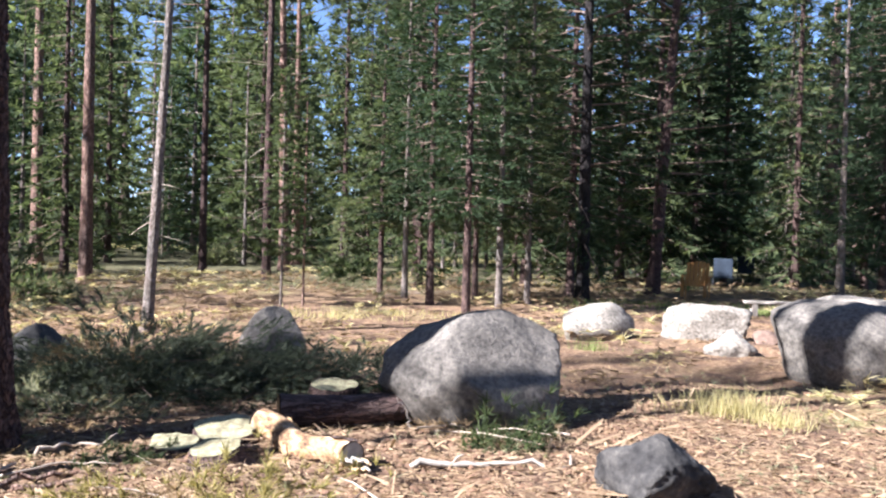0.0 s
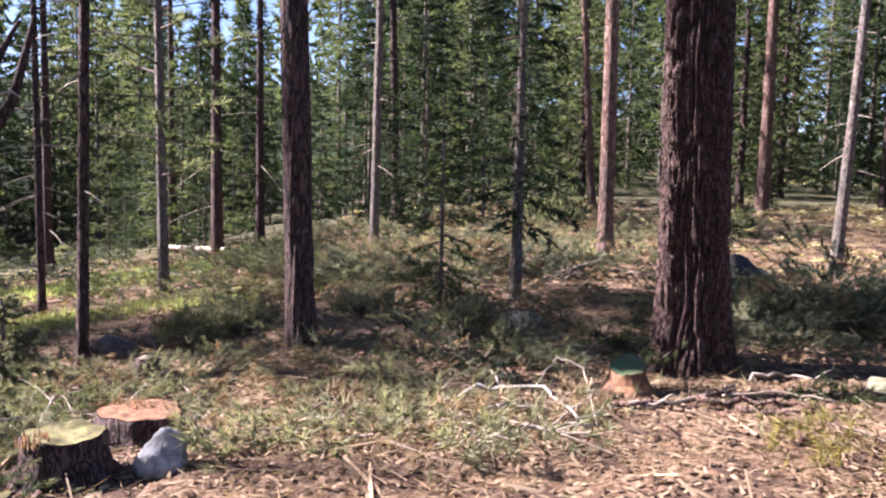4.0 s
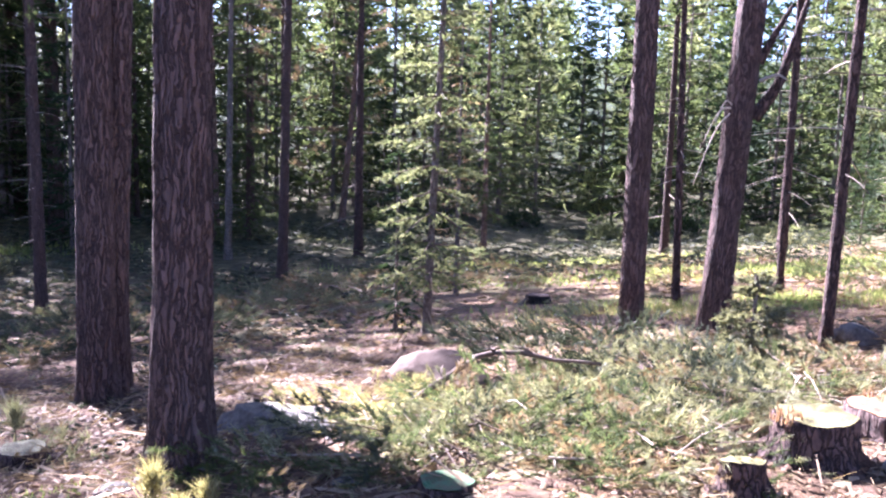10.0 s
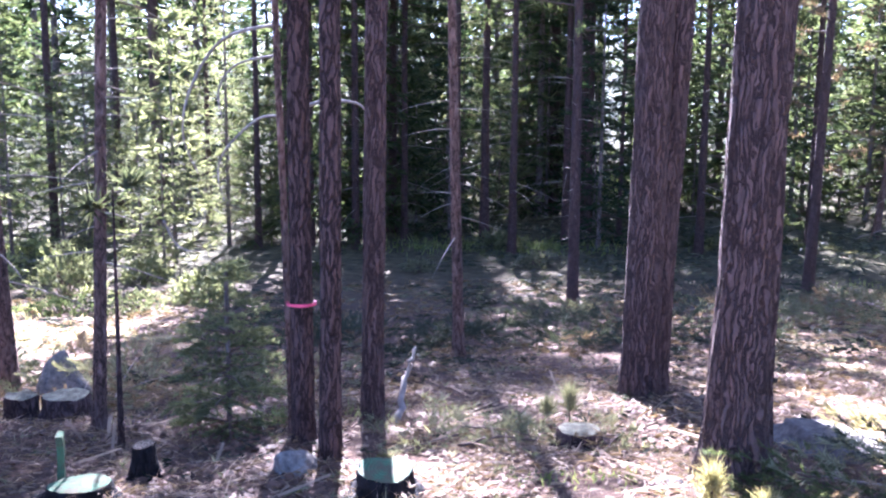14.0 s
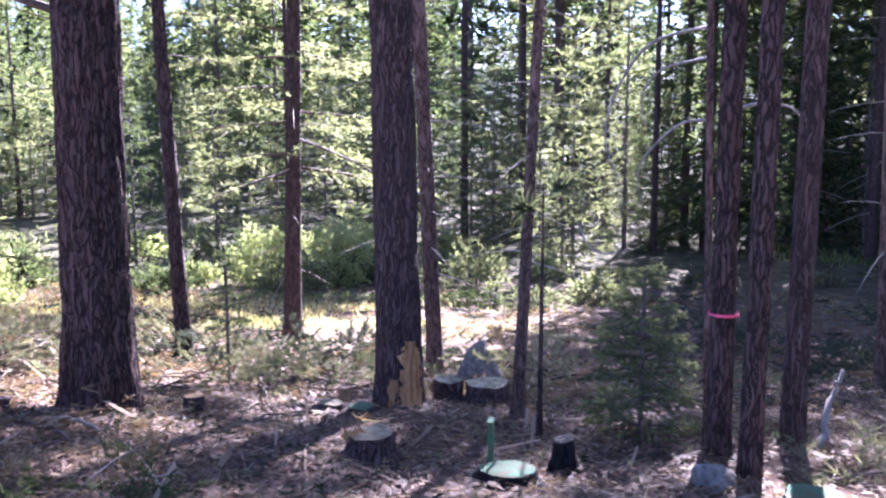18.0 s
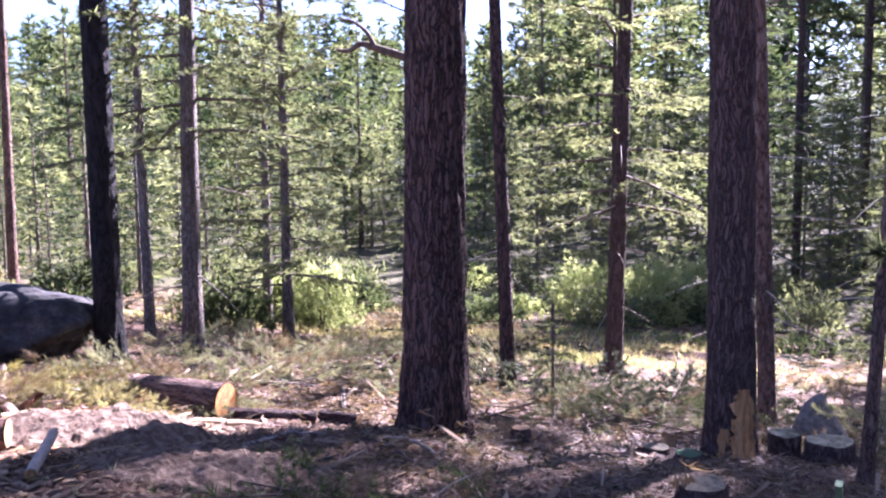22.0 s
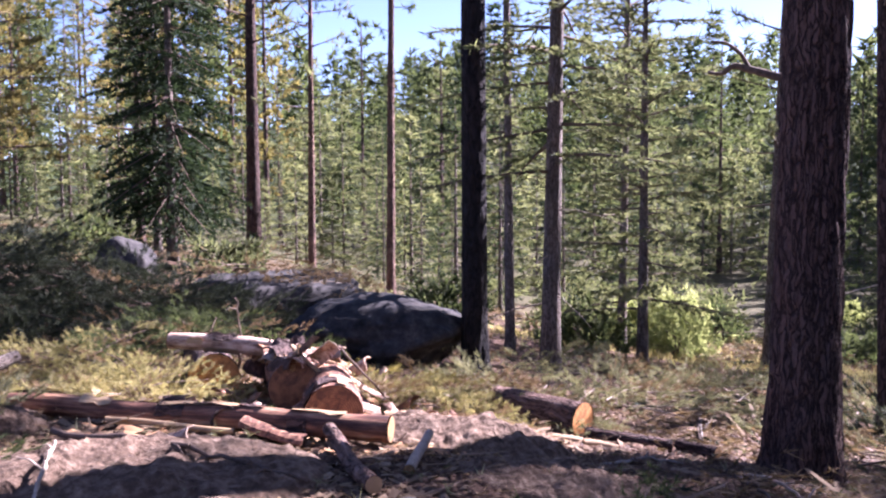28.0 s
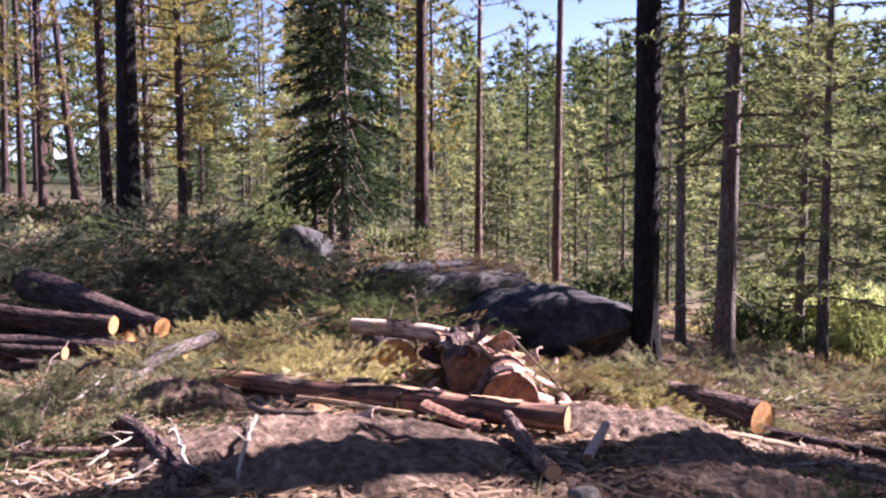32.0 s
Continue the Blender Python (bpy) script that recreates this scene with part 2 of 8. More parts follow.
ROCK_BROWN = solid("reddish_brown_rock", [(0.3, (0.085, 0.052, 0.038)), (0.6, (0.17, 0.115, 0.085)), (0.8, (0.25, 0.185, 0.14))], 7.0, 0.9, 0.7, 0.02, None, 12.0, 0.3)
SOIL = solid("loose_brown_soil", [(0.3, (0.04, 0.025, 0.016)), (0.48, (0.14, 0.09, 0.058)), (0.62, (0.25, 0.175, 0.12)), (0.75, (0.36, 0.265, 0.19))], 16.0, 0.95, 1.0, 0.06, None, 14.0, 0.3)
CHAIR_WOOD = solid("golden_chair_wood", [(0.3, (0.32, 0.15, 0.045)), (0.7, (0.5, 0.27, 0.09))], 6.0, 0.6, 0.2, 0.003, (1, 1, 0.2))
# blue-grey cloth made darker in place of shade falling on the chairs
FABRIC_SHADED = solid("shade_dark_blue_grey_fabric", [(0.3, (0.02, 0.028, 0.04)), (0.7, (0.04, 0.052, 0.07))], 20.0, 0.9, 0.3, 0.003)
METAL_DARK = solid("dark_metal", [(0.3, (0.03, 0.03, 0.03)), (0.7, (0.06, 0.06, 0.06))], 20.0, 0.5, 0.1, 0.001)
RIBBON = solid("pink_plastic_ribbon", [(0.3, (0.75, 0.08, 0.16)), (0.7, (0.85, 0.14, 0.22))], 20.0, 0.5, 0.2, 0.002)
# dark fir needles, darkened further to stand for shade on the trees
NEEDLE_SHADE_DARK = leaf_mat("dark_fir_needles", (0.012, 0.024, 0.012), (0.05, 0.074, 0.034), 0.4)
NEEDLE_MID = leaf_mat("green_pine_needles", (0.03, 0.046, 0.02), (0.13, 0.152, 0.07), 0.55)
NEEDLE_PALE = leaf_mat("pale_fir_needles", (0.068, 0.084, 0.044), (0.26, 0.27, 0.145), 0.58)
NEEDLE_GOLD = leaf_mat("yellowing_pine_needles", (0.1, 0.095, 0.034), (0.37, 0.3, 0.115), 0.5)
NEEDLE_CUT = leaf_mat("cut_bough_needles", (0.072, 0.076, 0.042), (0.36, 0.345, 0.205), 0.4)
# cut boughs again, with the shade on their heaps put into the colour
NEEDLE_PILE_SHADE = leaf_mat("shaded_heap_needles", (0.016, 0.023, 0.015), (0.092, 0.102, 0.064), 0.3)
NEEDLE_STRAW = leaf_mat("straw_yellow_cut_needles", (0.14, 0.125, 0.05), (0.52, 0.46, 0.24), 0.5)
LEAF_LIME = leaf_mat("lime_shrub_leaves", (0.21, 0.25, 0.10), (0.5, 0.52, 0.27), 0.6)
GRASS_DRY = leaf_mat("dry_grass", (0.28, 0.24, 0.1), (0.6, 0.52, 0.28), 0.45)
GRASS_GREEN = leaf_mat("green_grass", (0.10, 0.14, 0.045), (0.36, 0.39, 0.15), 0.5)
DEAD_NEEDLE = leaf_mat("brown_dead_needles", (0.12, 0.078, 0.045), (0.37, 0.265, 0.155), 0.3)
ORANGE_CHIP = leaf_mat("torn_orange_bark", (0.2, 0.085, 0.04), (0.68, 0.42, 0.22), 0.1)
CHIP = leaf_mat("wood_chips", (0.1, 0.062, 0.038), (0.4, 0.285, 0.175), 0.1)
DARK_CRUMB = leaf_mat("dark_bark_crumbs", (0.028, 0.017, 0.012), (0.17, 0.1, 0.062), 0.05)


def rings_mat(name, dark, light, stain, scale=14.0):
    """Sawn wood: year rings, radial cracks and dirty patches."""
    m, n, l, p = node_mat(name)
    tc = n.new("ShaderNodeTexCoord")
    w = n.new("ShaderNodeTexWave")
    w.wave_type, w.rings_direction = "RINGS", "Z"
    w.inputs["Scale"].default_value, w.inputs["Distortion"].default_value, w.inputs["Detail"].default_value = scale, 2.5, 3.0
    l.new(tc.outputs["Object"], w.inputs["Vector"])
    nz = noise_tex(n, l, tc.outputs["Object"], 12.0, 8.0, 0.7)
    r = ramp(n, [(0.2, dark), (0.8, light)])
    l.new(w.outputs[0], r.inputs[0])
    r2 = ramp(n, [(0.4, (0, 0, 0)), (0.58, (1, 1, 1))])
    l.new(nz.outputs[0], r2.inputs[0])
    l.new(mix_rgb(n, l, r2.outputs[0], stain, r.outputs[0]), p.inputs["Base Color"])
    p.inputs["Roughness"].default_value = 0.8
    p.inputs["Specular IOR Level"].default_value = 0.2
    bump(n, l, nz.outputs[0], p, 0.5, 0.006)
    return m


RINGS = rings_mat("sawn_log_end", (0.54, 0.24, 0.075), (0.62, 0.31, 0.11), (0.26, 0.115, 0.045), 26.0)
CUT_WOOD = rings_mat("fresh_cut_wood", (0.33, 0.18, 0.07), (0.46, 0.28, 0.12), (0.2, 0.12, 0.06), 18.0)
MOSSY_CUT = rings_mat("aged_cut_wood", (0.15, 0.12, 0.068), (0.27, 0.225, 0.13), (0.085, 0.068, 0.042), 18.0)
TORN_RED = rings_mat("torn_red_wood", (0.2, 0.095, 0.05), (0.34, 0.18, 0.085), (0.11, 0.055, 0.035), 22.0)
PAINT_GREEN = rings_mat("sprayed_green_paint", (0.036, 0.1, 0.046), (0.075, 0.15, 0.068), (0.085, 0.075, 0.038), 16.0)
MOSS_CUT = rings_mat("mossy_yellow_cut_wood", (0.17, 0.155, 0.055), (0.29, 0.25, 0.1), (0.1, 0.085, 0.04), 18.0)
PALE_CUT = rings_mat("pale_greenish_cut_wood", (0.21, 0.195, 0.11), (0.33, 0.305, 0.185), (0.13, 0.11, 0.065), 18.0)


def ground_mat():
    m, n, l, p = node_mat("forest_floor")
    tc = n.new("ShaderNodeTexCoord")
    co = tc.outputs["Object"]
    fine = noise_tex(n, l, co, 16.0, 12.0, 0.75)
    mid = noise_tex(n, l, co, 2.2, 8.0, 0.65)
    big = noise_tex(n, l, co, 0.35, 5.0, 0.6)
    litter = ramp(n, [(0.25, (0.035, 0.018, 0.012)), (0.43, (0.14, 0.08, 0.046)), (0.56, (0.285, 0.188, 0.11)), (0.72, (0.48, 0.365, 0.24))])
    l.new(fine.outputs[0], litter.inputs[0])
    soil = ramp(n, [(0.3, (0.035, 0.022, 0.016)), (0.55, (0.12, 0.074, 0.05)), (0.75, (0.26, 0.18, 0.12))])
    l.new(fine.outputs[0], soil.inputs[0])
    # the soil is turned and bare on the side where the felling went on
    sx = n.new("ShaderNodeSeparateXYZ")
    l.new(co, sx.inputs[0])
    turned = n.new("ShaderNodeMapRange")
    turned.inputs[1].default_value, turned.inputs[2].default_value, turned.inputs[3].default_value, turned.inputs[4].default_value = -3.0, 5.0, -0.15, 0.02
    l.new(sx.outputs["Y"], turned.inputs[0])
    am = n.new("ShaderNodeMath")
    l.new(mid.outputs[0], am.inputs[0])
    l.new(turned.outputs[0], am.inputs[1])
    f1 = ramp(n, [(0.42, (0, 0, 0)), (0.58, (1, 1, 1))])
    l.new(am.outputs[0], f1.inputs[0])
    col = mix_rgb(n, l, f1.outputs[0], soil.outputs[0], litter.outputs[0])
    grass = ramp(n, [(0.3, (0.09, 0.09, 0.035)), (0.6, (0.24, 0.21, 0.09)), (0.8, (0.4, 0.33, 0.17))])
    l.new(fine.outputs[0], grass.inputs[0])
    f2 = ramp(n, [(0.56, (0, 0, 0)), (0.68, (0.8, 0.8, 0.8))])
    l.new(big.outputs[0], f2.inputs[0])
    col = mix_rgb(n, l, f2.outputs[0], col, grass.outputs[0])
    # undergrowth takes over far out in the wood
    ln = n.new("ShaderNodeVectorMath")
    ln.operation = "LENGTH"
    l.new(co, ln.inputs[0])
    far = n.new("ShaderNodeMapRange")
    far.inputs[1].default_value, far.inputs[2].default_value = 20.0, 36.0
    l.new(ln.outputs["Value"], far.inputs[0])
    under = ramp(n, [(0.35, (0.028, 0.028, 0.015)), (0.65, (0.13, 0.115, 0.06))])
    l.new(mid.outputs[0], under.inputs[0])
    col = mix_rgb(n, l, far.outputs[0], col, under.outputs[0])
    hillside = n.new("ShaderNodeMapRange")
    hillside.inputs[1].default_value, hillside.inputs[2].default_value = 60.0, 85.0
    l.new(ln.outputs["Value"], hillside.inputs[0])
    green = ramp(n, [(0.35, (0.012, 0.02, 0.01)), (0.65, (0.05, 0.068, 0.03))])
    l.new(mid.outputs[0], green.inputs[0])
    col = mix_rgb(n, l, hillside.outputs[0], col, green.outputs[0])
    l.new(col, p.inputs["Base Color"])
    p.inputs["Roughness"].default_value = 0.95
    p.inputs["Specular IOR Level"].default_value = 0.1
    bump(n, l, fine.outputs[0], p, 1.0, 0.035)
    return m


# ---- helpers for shapes ----
def soft(v, w):
    """A smooth ramp: 0 below, v above."""
    return np.logaddexp(0.0, np.asarray(v) / w) * w


def ground_z(x, y):
    """Height of the ground: level round the camera, falling to a creek on the sunny side, rising beyond it."""
    u = -0.87 * x - 0.5 * y
    v = 0.45 * x - 0.89 * y
    z = -0.17 * (soft(u - 3, 1.5) - soft(u - 26, 4)) + 0.12 * soft(u - 48, 6)
    z = z + 0.05 * (soft(v - 8, 2) - soft(v - 26, 3)) / (1 + np.exp(-(x - 1.0) / 1.5))
    # a wooded hill beyond the creek
    r = np.hypot(x, y) + 1e-6
    side = np.clip((0.92 * -np.asarray(x) - 0.39 * np.asarray(y)) / r * 2.2 + 0.2, 0, 1)
    z = z + side * 0.12 * (soft(r - 66, 7) - soft(r - 200, 10))
    return z + 0.22 * np.exp(-((x - 0.5) ** 2 + (y + 5.2) ** 2) / 7.0)


def far_z(x, y):
    """Height of the ground far out, where the creek's hollow ends and the hill goes on."""
    d = np.hypot(x, y)
    k = np.minimum(1.0, 70.0 / d)
    side = np.clip((0.92 * -np.asarray(x) - 0.39 * np.asarray(y)) / d * 2.2 + 0.2, 0, 1)
    rise = side * 0.12 * (soft(d - 66, 7) - soft(d - 200, 10) - soft(d * k - 66, 7))
    return ground_z(x * k, y * k) + rise + 0.03 * np.maximum(d - 70, 0) ** 0.9


def mesh_of(name, verts, faces, material, smooth=False):
    """A mesh from generated arrays; faces all of one size or a plain list."""
    me = bpy.data.meshes.new(name)
    if isinstance(faces, np.ndarray):
        k = faces.shape[1]
        me.vertices.add(len(verts))
        me.vertices.foreach_set("co", np.asarray(verts, dtype=np.float32).ravel())
        me.loops.add(faces.size)
        me.loops.foreach_set("vertex_index", faces.astype(np.int32).ravel())
        me.polygons.add(len(faces))
        me.polygons.foreach_set("loop_start", np.arange(0, faces.size, k, dtype=np.int32))
        me.update(calc_edges=True)
    else:
        me.from_pydata([tuple(v) for v in verts], [], faces)
    me.validate()
    for q in material if isinstance(material, (list, tuple)) else [material]:
        me.materials.append(q)
    if smooth:
        me.polygons.foreach_set("use_smooth", np.ones(len(me.polygons), dtype=bool))
    return me


def part_mesh(name, me, parent, label="", m=None):
    ob = new(name, me)
    ob.parent = parent
    if m is not None:
        ob.matrix_basis = m
    return tagged(ob, label)


def thing(name, label, category, at, group="", kind="", z=0.0, rz=0.0):
    """An Empty at a place on the ground."""
    ob = new(name)
    ob.empty_display_size = 0.2
    ob.matrix_basis = pose(at[0], at[1], float(far_z(at[0], at[1])) + z, 0, 0, rz)
    return tagged(ob, label, category, group, kind)


def tube(path, radii, sides=8, rough=0.0, seed=0, cap=True):
    """Vertices and faces of a tapered tube along a path; rough: unevenness as a share of the radius."""
    path = [Vector(q) for q in path]
    vs, fs = [], []
    side = None
    for i, q in enumerate(path):
        d = (path[min(i + 1, len(path) - 1)] - path[max(i - 1, 0)]).normalized()
        side = (side - d * side.dot(d)).normalized() if side is not None else d.orthogonal().normalized()
        up = d.cross(side)
        for k in range(sides):
            a = 2 * math.pi * k / sides
            r = radii[i] * (1 + rough * noise.noise((math.cos(a) * 1.5 + seed, math.sin(a) * 1.5, i * 0.7 + seed)))
            vs.append(q + (side * math.cos(a) + up * math.sin(a)) * r)
    n = len(path)
    for i in range(n - 1):
        for k in range(sides):
            k2 = (k + 1) % sides
            fs.append((i * sides + k, i * sides + k2, (i + 1) * sides + k2, (i + 1) * sides + k))
    if cap:
        fs.append(tuple(range(sides))[::-1])
        fs.append(tuple((n - 1) * sides + k for k in range(sides)))
    return vs, fs


class Soup:
    """Collects pieces into one mesh."""

    def __init__(self):
        self.v, self.f = [], []

    def add(self, vs, fs):
        o = len(self.v)
        self.v.extend(vs)
        self.f.extend([tuple(i + o for i in q) for q in fs])

    def mesh(self, name, material, smooth=True):
        return mesh_of(name, self.v, self.f, material, smooth)


def bark_trunk(height, r0, r1, lean=(0, 0), sides=20, step=0.5, depth=0.03, flare=0.35, seed=0, bend=0.0, fine=13.0, flat=1.7):
    """A trunk with root flare, taper, lean, and furrowed relief."""
    step = min(step, height / 8)
    zs = [-0.3 if height > 3 else -0.06]
    while zs[-1] < height - 0.01:
        zs.append(zs[-1] + (step if zs[-1] < 6 else max(step, 0.6)))
    zs[-1] = height
    z = np.array(zs)
    t = np.clip(z / height, 0, 1)
    r = r0 + (r1 - r0) * t ** 0.85 + flare * r0 * np.exp(-np.maximum(z, 0) / (1.6 * r0 + 0.05))
    a = np.arange(sides) * 2 * np.pi / sides
    cx = lean[0] * z + bend * np.sin(t * 4.0 + seed)
    cy = lean[1] * z + bend * np.cos(t * 3.1 + seed * 2)
    vs = []
    for i in range(len(z)):
        for k in range(sides):
            q = (math.cos(a[k]) * fine * r0 + seed * 7.1, math.sin(a[k]) * fine * r0, z[i] * flat + 0.35 * math.sin(a[k] * 7 + seed))
            n1 = noise.noise(q)
            n2 = noise.noise((q[0] * 2.6, q[1] * 2.6, z[i] * 3.0))
            root = 0.16 * math.sin(a[k] * 5 + seed) * math.exp(-max(z[i], 0) / (1.2 * r0 + 0.03))
            rr = r[i] * (1 + root) + depth * (min(abs(n1) * 2.6, 0.8) - 0.4) + depth * 0.35 * n2
            vs.append((cx[i] + math.cos(a[k]) * rr, cy[i] + math.sin(a[k]) * rr, z[i]))
    n = len(z)
    idx = np.arange(n * sides).reshape(n, sides)
    nx = np.roll(idx, -1, axis=1)
    fs = np.stack([idx[:-1], nx[:-1], nx[1:], idx[1:]], -1).reshape(-1, 4)
    return np.array(vs), fs


RNG = np.random.default_rng(7)


def unit(v):
    return v / (np.linalg.norm(v, axis=-1, keepdims=True) + 1e-9)


def blades(p, d, length, width, rng=RNG):
    """One narrow triangle a blade: from p along d."""
    side = unit(np.cross(d, rng.normal(size=d.shape)))
    w = np.asarray(width).reshape(-1, 1)
    l = np.asarray(length).reshape(-1, 1)
    v = np.stack([p - side * w, p + side * w, p + d * l], 1).reshape(-1, 3)
    return v, np.arange(len(v)).reshape(-1, 3)


def tufts(p, d, per, length, width, spread, rng=RNG):
    """per blades round each place p, about the direction d."""
    q = np.repeat(p, per, 0)
    dd = unit(np.repeat(d, per, 0) + rng.normal(size=q.shape) * spread)
    n = len(q)
    return blades(q - dd * 0.01, dd, length * rng.uniform(0.6, 1.2, n), width * rng.uniform(0.7, 1.2, n), rng)


def fir_branches(h0, h1, reach, per_m, rng, droop=0.25, power=0.8, irregular=0.3, tier=0.0):
    """Start, direction, length of the limbs of a conifer, widest at the bottom."""
    n = int((h1 - h0) * per_m)
    z = h0 + (h1 - h0) * (np.arange(n) + rng.uniform(0, 1, n)) / n
    if tier:
        z = np.clip(np.round(z / tier) * tier + rng.normal(size=n) * 0.04, h0, h1)
    t = np.clip((z - h0) / (h1 - h0), 0, 1)
    L = reach * np.maximum(0.04, (1 - t)) ** power * rng.uniform(1 - irregular, 1.0 + irregular * 0.4, n)
    a = np.arange(n) * 2.4 + rng.normal(size=n) * 0.3
    up = 0.55 * t - droop + rng.normal(size=n) * 0.08
    d = unit(np.stack([np.cos(a), np.sin(a), up], 1))
    return np.stack([np.zeros(n), np.zeros(n), z], 1), d, L


def fir_crown(p, d, L, rng, gap=0.16, twig=0.42, blade=0.13, width=0.02, bare=0.12, sag=0.1, per=3, fine=0.075):
    """Flat feathered sprays along each limb."""
    P, D = [], []
    for s, q, l in zip(p, d, L):
        k = max(3, int(l * (1 - bare) / gap))
        t = bare + (1 - bare) * (np.arange(k) + rng.uniform(0, 1, k)) / k
        c = s + q * (t * l)[:, None]
        c[:, 2] -= sag * l * t ** 2
        side = unit(np.cross(q, (0, 0, 1.0)) + 1e-6)
        for sg in (-1, 1):
            tl = twig * l ** 0.6 * (1.05 - t) * rng.uniform(0.6, 1.2, k) + 0.06
            td = unit(q * 0.75 + side * sg + np.array((0, 0, -0.15)) + rng.normal(size=(k, 3)) * 0.16)
            m = np.maximum(2, (tl / fine).astype(int))
            rep = np.repeat(np.arange(k), m)
            f = rng.uniform(0.05, 1.0, len(rep))
            pts = c[rep] + td[rep] * (tl[rep] * f)[:, None]
            pts[:, 2] -= 0.12 * tl[rep] * f
            P.append(pts)
            D.append(td[rep])
        P.append(c[-2:])
        D.append(np.repeat(q[None], 2, 0))
    P, D = np.concatenate(P), np.concatenate(D)
    return tufts(P, D, per, blade, width, 0.42, rng)


def limb_mesh(name, p, d, L, material, r=0.02, sag=0.1, least=0.25, sides=4, cheap=False):
    s = Soup()
    for a, q, l in zip(p, d, L):
        if l < least:
            continue
        a, q = Vector(a), Vector(q)
        pts = [a + q * (l * t) - Vector((0, 0, sag * l * t * t)) for t in ((0, 1.0) if cheap else (0, 0.35, 0.7, 1.0))]
        rr = r * (0.4 + 0.5 * l)
        s.add(*tube(pts, [rr, rr * 0.12] if cheap else [rr, rr * 0.7, rr * 0.45, rr * 0.12], 3 if cheap else sides, cap=False))
    return s.mesh(name, material)


def pine_crown(p, d, L, rng, per=11, blade=0.17, width=0.011, start=0.35, gap=0.11, sag=0.0):
    """Tufts of long needles on the outer part of each limb and its forks."""
    P, D = [], []
    for s, q, l in zip(p, d, L):
        for fork in range(4):
            f0 = start + 0.16 * fork
            fd = unit(q + rng.normal(size=3) * (0.0 if fork == 0 else 0.45))
            fl = l * (1 - f0) * (1.0 if fork == 0 else 0.8)
            k = max(2, int(fl / gap))
            t = (np.arange(k) + 0.5) / k
            c = s + q * (l * f0) + fd * (t * fl)[:, None]
            c[:, 2] -= sag * l * (f0 + t * (1 - f0)) ** 2
            P.append(c)
            D.append(np.repeat(unit(fd + np.array((0, 0, 0.35)))[None], k, 0))
    P, D = np.concatenate(P), np.concatenate(D)
    return tufts(P, D, per, blade, width, 0.75, rng)


TREES = {}


def tree_kind(key, build):
    """Meshes of one kind of tree, made once."""
    if key not in TREES:
        TREES[key] = build()
    return TREES[key]


def fir_meshes(key, h, r, reach, low, bark, leaf, seed, per_m=9.0, gap=0.16, blade=0.13, width=0.02, per=3, twig=0.42, droop=0.25, power=0.8, dead=0, sides=12, step=0.5, lean=(0, 0), fine=0.075, cheap=False, tier=0.0):
    def build():
        rng = np.random.default_rng(seed)
        v, f = bark_trunk(h * 0.97, r, 0.015, lean, sides, step, r * 0.06, 0.25, seed)
        out = [("trunk", mesh_of("trunk", v, f, bark, True), "")]
        p, d, L = fir_branches(low, h, reach, per_m, rng, droop, power, tier=tier)
        p[:, :2] += p[:, 2:] * np.array([lean])
        out.append(("branchwork", limb_mesh("branchwork", p, d, L, TWIG, cheap=cheap, least=0.7 if cheap else 0.25), ""))
        out.append(("crown", mesh_of("crown", *fir_crown(p, d, L, rng, gap, twig, blade, width, per=per, fine=fine), leaf), ""))
        if dead:
            p, d, L = fir_branches(min(0.8, low * 0.4), low + 0.3, reach * 0.55, dead, rng, 0.3, 0.15, 0.6)
            p[:, :2] += p[:, 2:] * np.array([lean])
            out.append(("dead_branchwork", limb_mesh("dead_branchwork", p, d, L, DEAD_TWIG, 0.012, 0.25), "bare grey dead lower limbs"))
        return out
    return tree_kind(key, build)


def pine_meshes(key, h, r, reach, low, bark, leaf, seed, per_m=2.6, lean=(0, 0), sides=16, step=0.4, depth=0.02, dead=0, per=11, blade=0.17, width=0.011, gap=0.12, top=0.3, start=0.35, bend=0.0, droop=0.0, deadlow=1.5, cheap=False):
    def build():
        rng = np.random.default_rng(seed)
        v, f = bark_trunk(h * 0.98, r, r * 0.2, lean, sides, step, depth, 0.3, seed, bend)
        out = [("trunk", mesh_of("trunk", v, f, bark, True), "")]
        p, d, L = fir_branches(low, h, reach, per_m, rng, droop, top, 0.45)
        p[:, :2] += p[:, 2:] * np.array([lean])
        out.append(("branchwork", limb_mesh("branchwork", p, d, L, TWIG, 0.022, -0.05, cheap=cheap), ""))
        out.append(("crown", mesh_of("crown", *pine_crown(p, d, L, rng, per, blade, width, start, gap, -0.05), leaf), ""))
        if dead:
            p, d, L = fir_branches(deadlow, low + 0.5, reach * 0.5, dead, rng, 0.15, 0.1, 0.7)
            p[:, :2] += p[:, 2:] * np.array([lean])
            out.append(("dead_branchwork", limb_mesh("dead_branchwork", p, d, L, DEAD_TWIG, 0.012, 0.15), "bare grey dead lower limbs"))
        return out
    return tree_kind(key, build)


def plant(meshes, at, label, category="tree", name="pine_tree", group="", rz=0.0, s=1.0, z=-0.05):
    t = thing(name, label, category, at, group, z=z, rz=rz)
    t.scale = (s, s, s)
    for nm, me, lb in meshes:
        q = part_mesh(nm, me, t, lb)
        if nm in ("branchwork", "crown", "dead_branchwork"):
            tagged(q, kind="stuff")
    return t


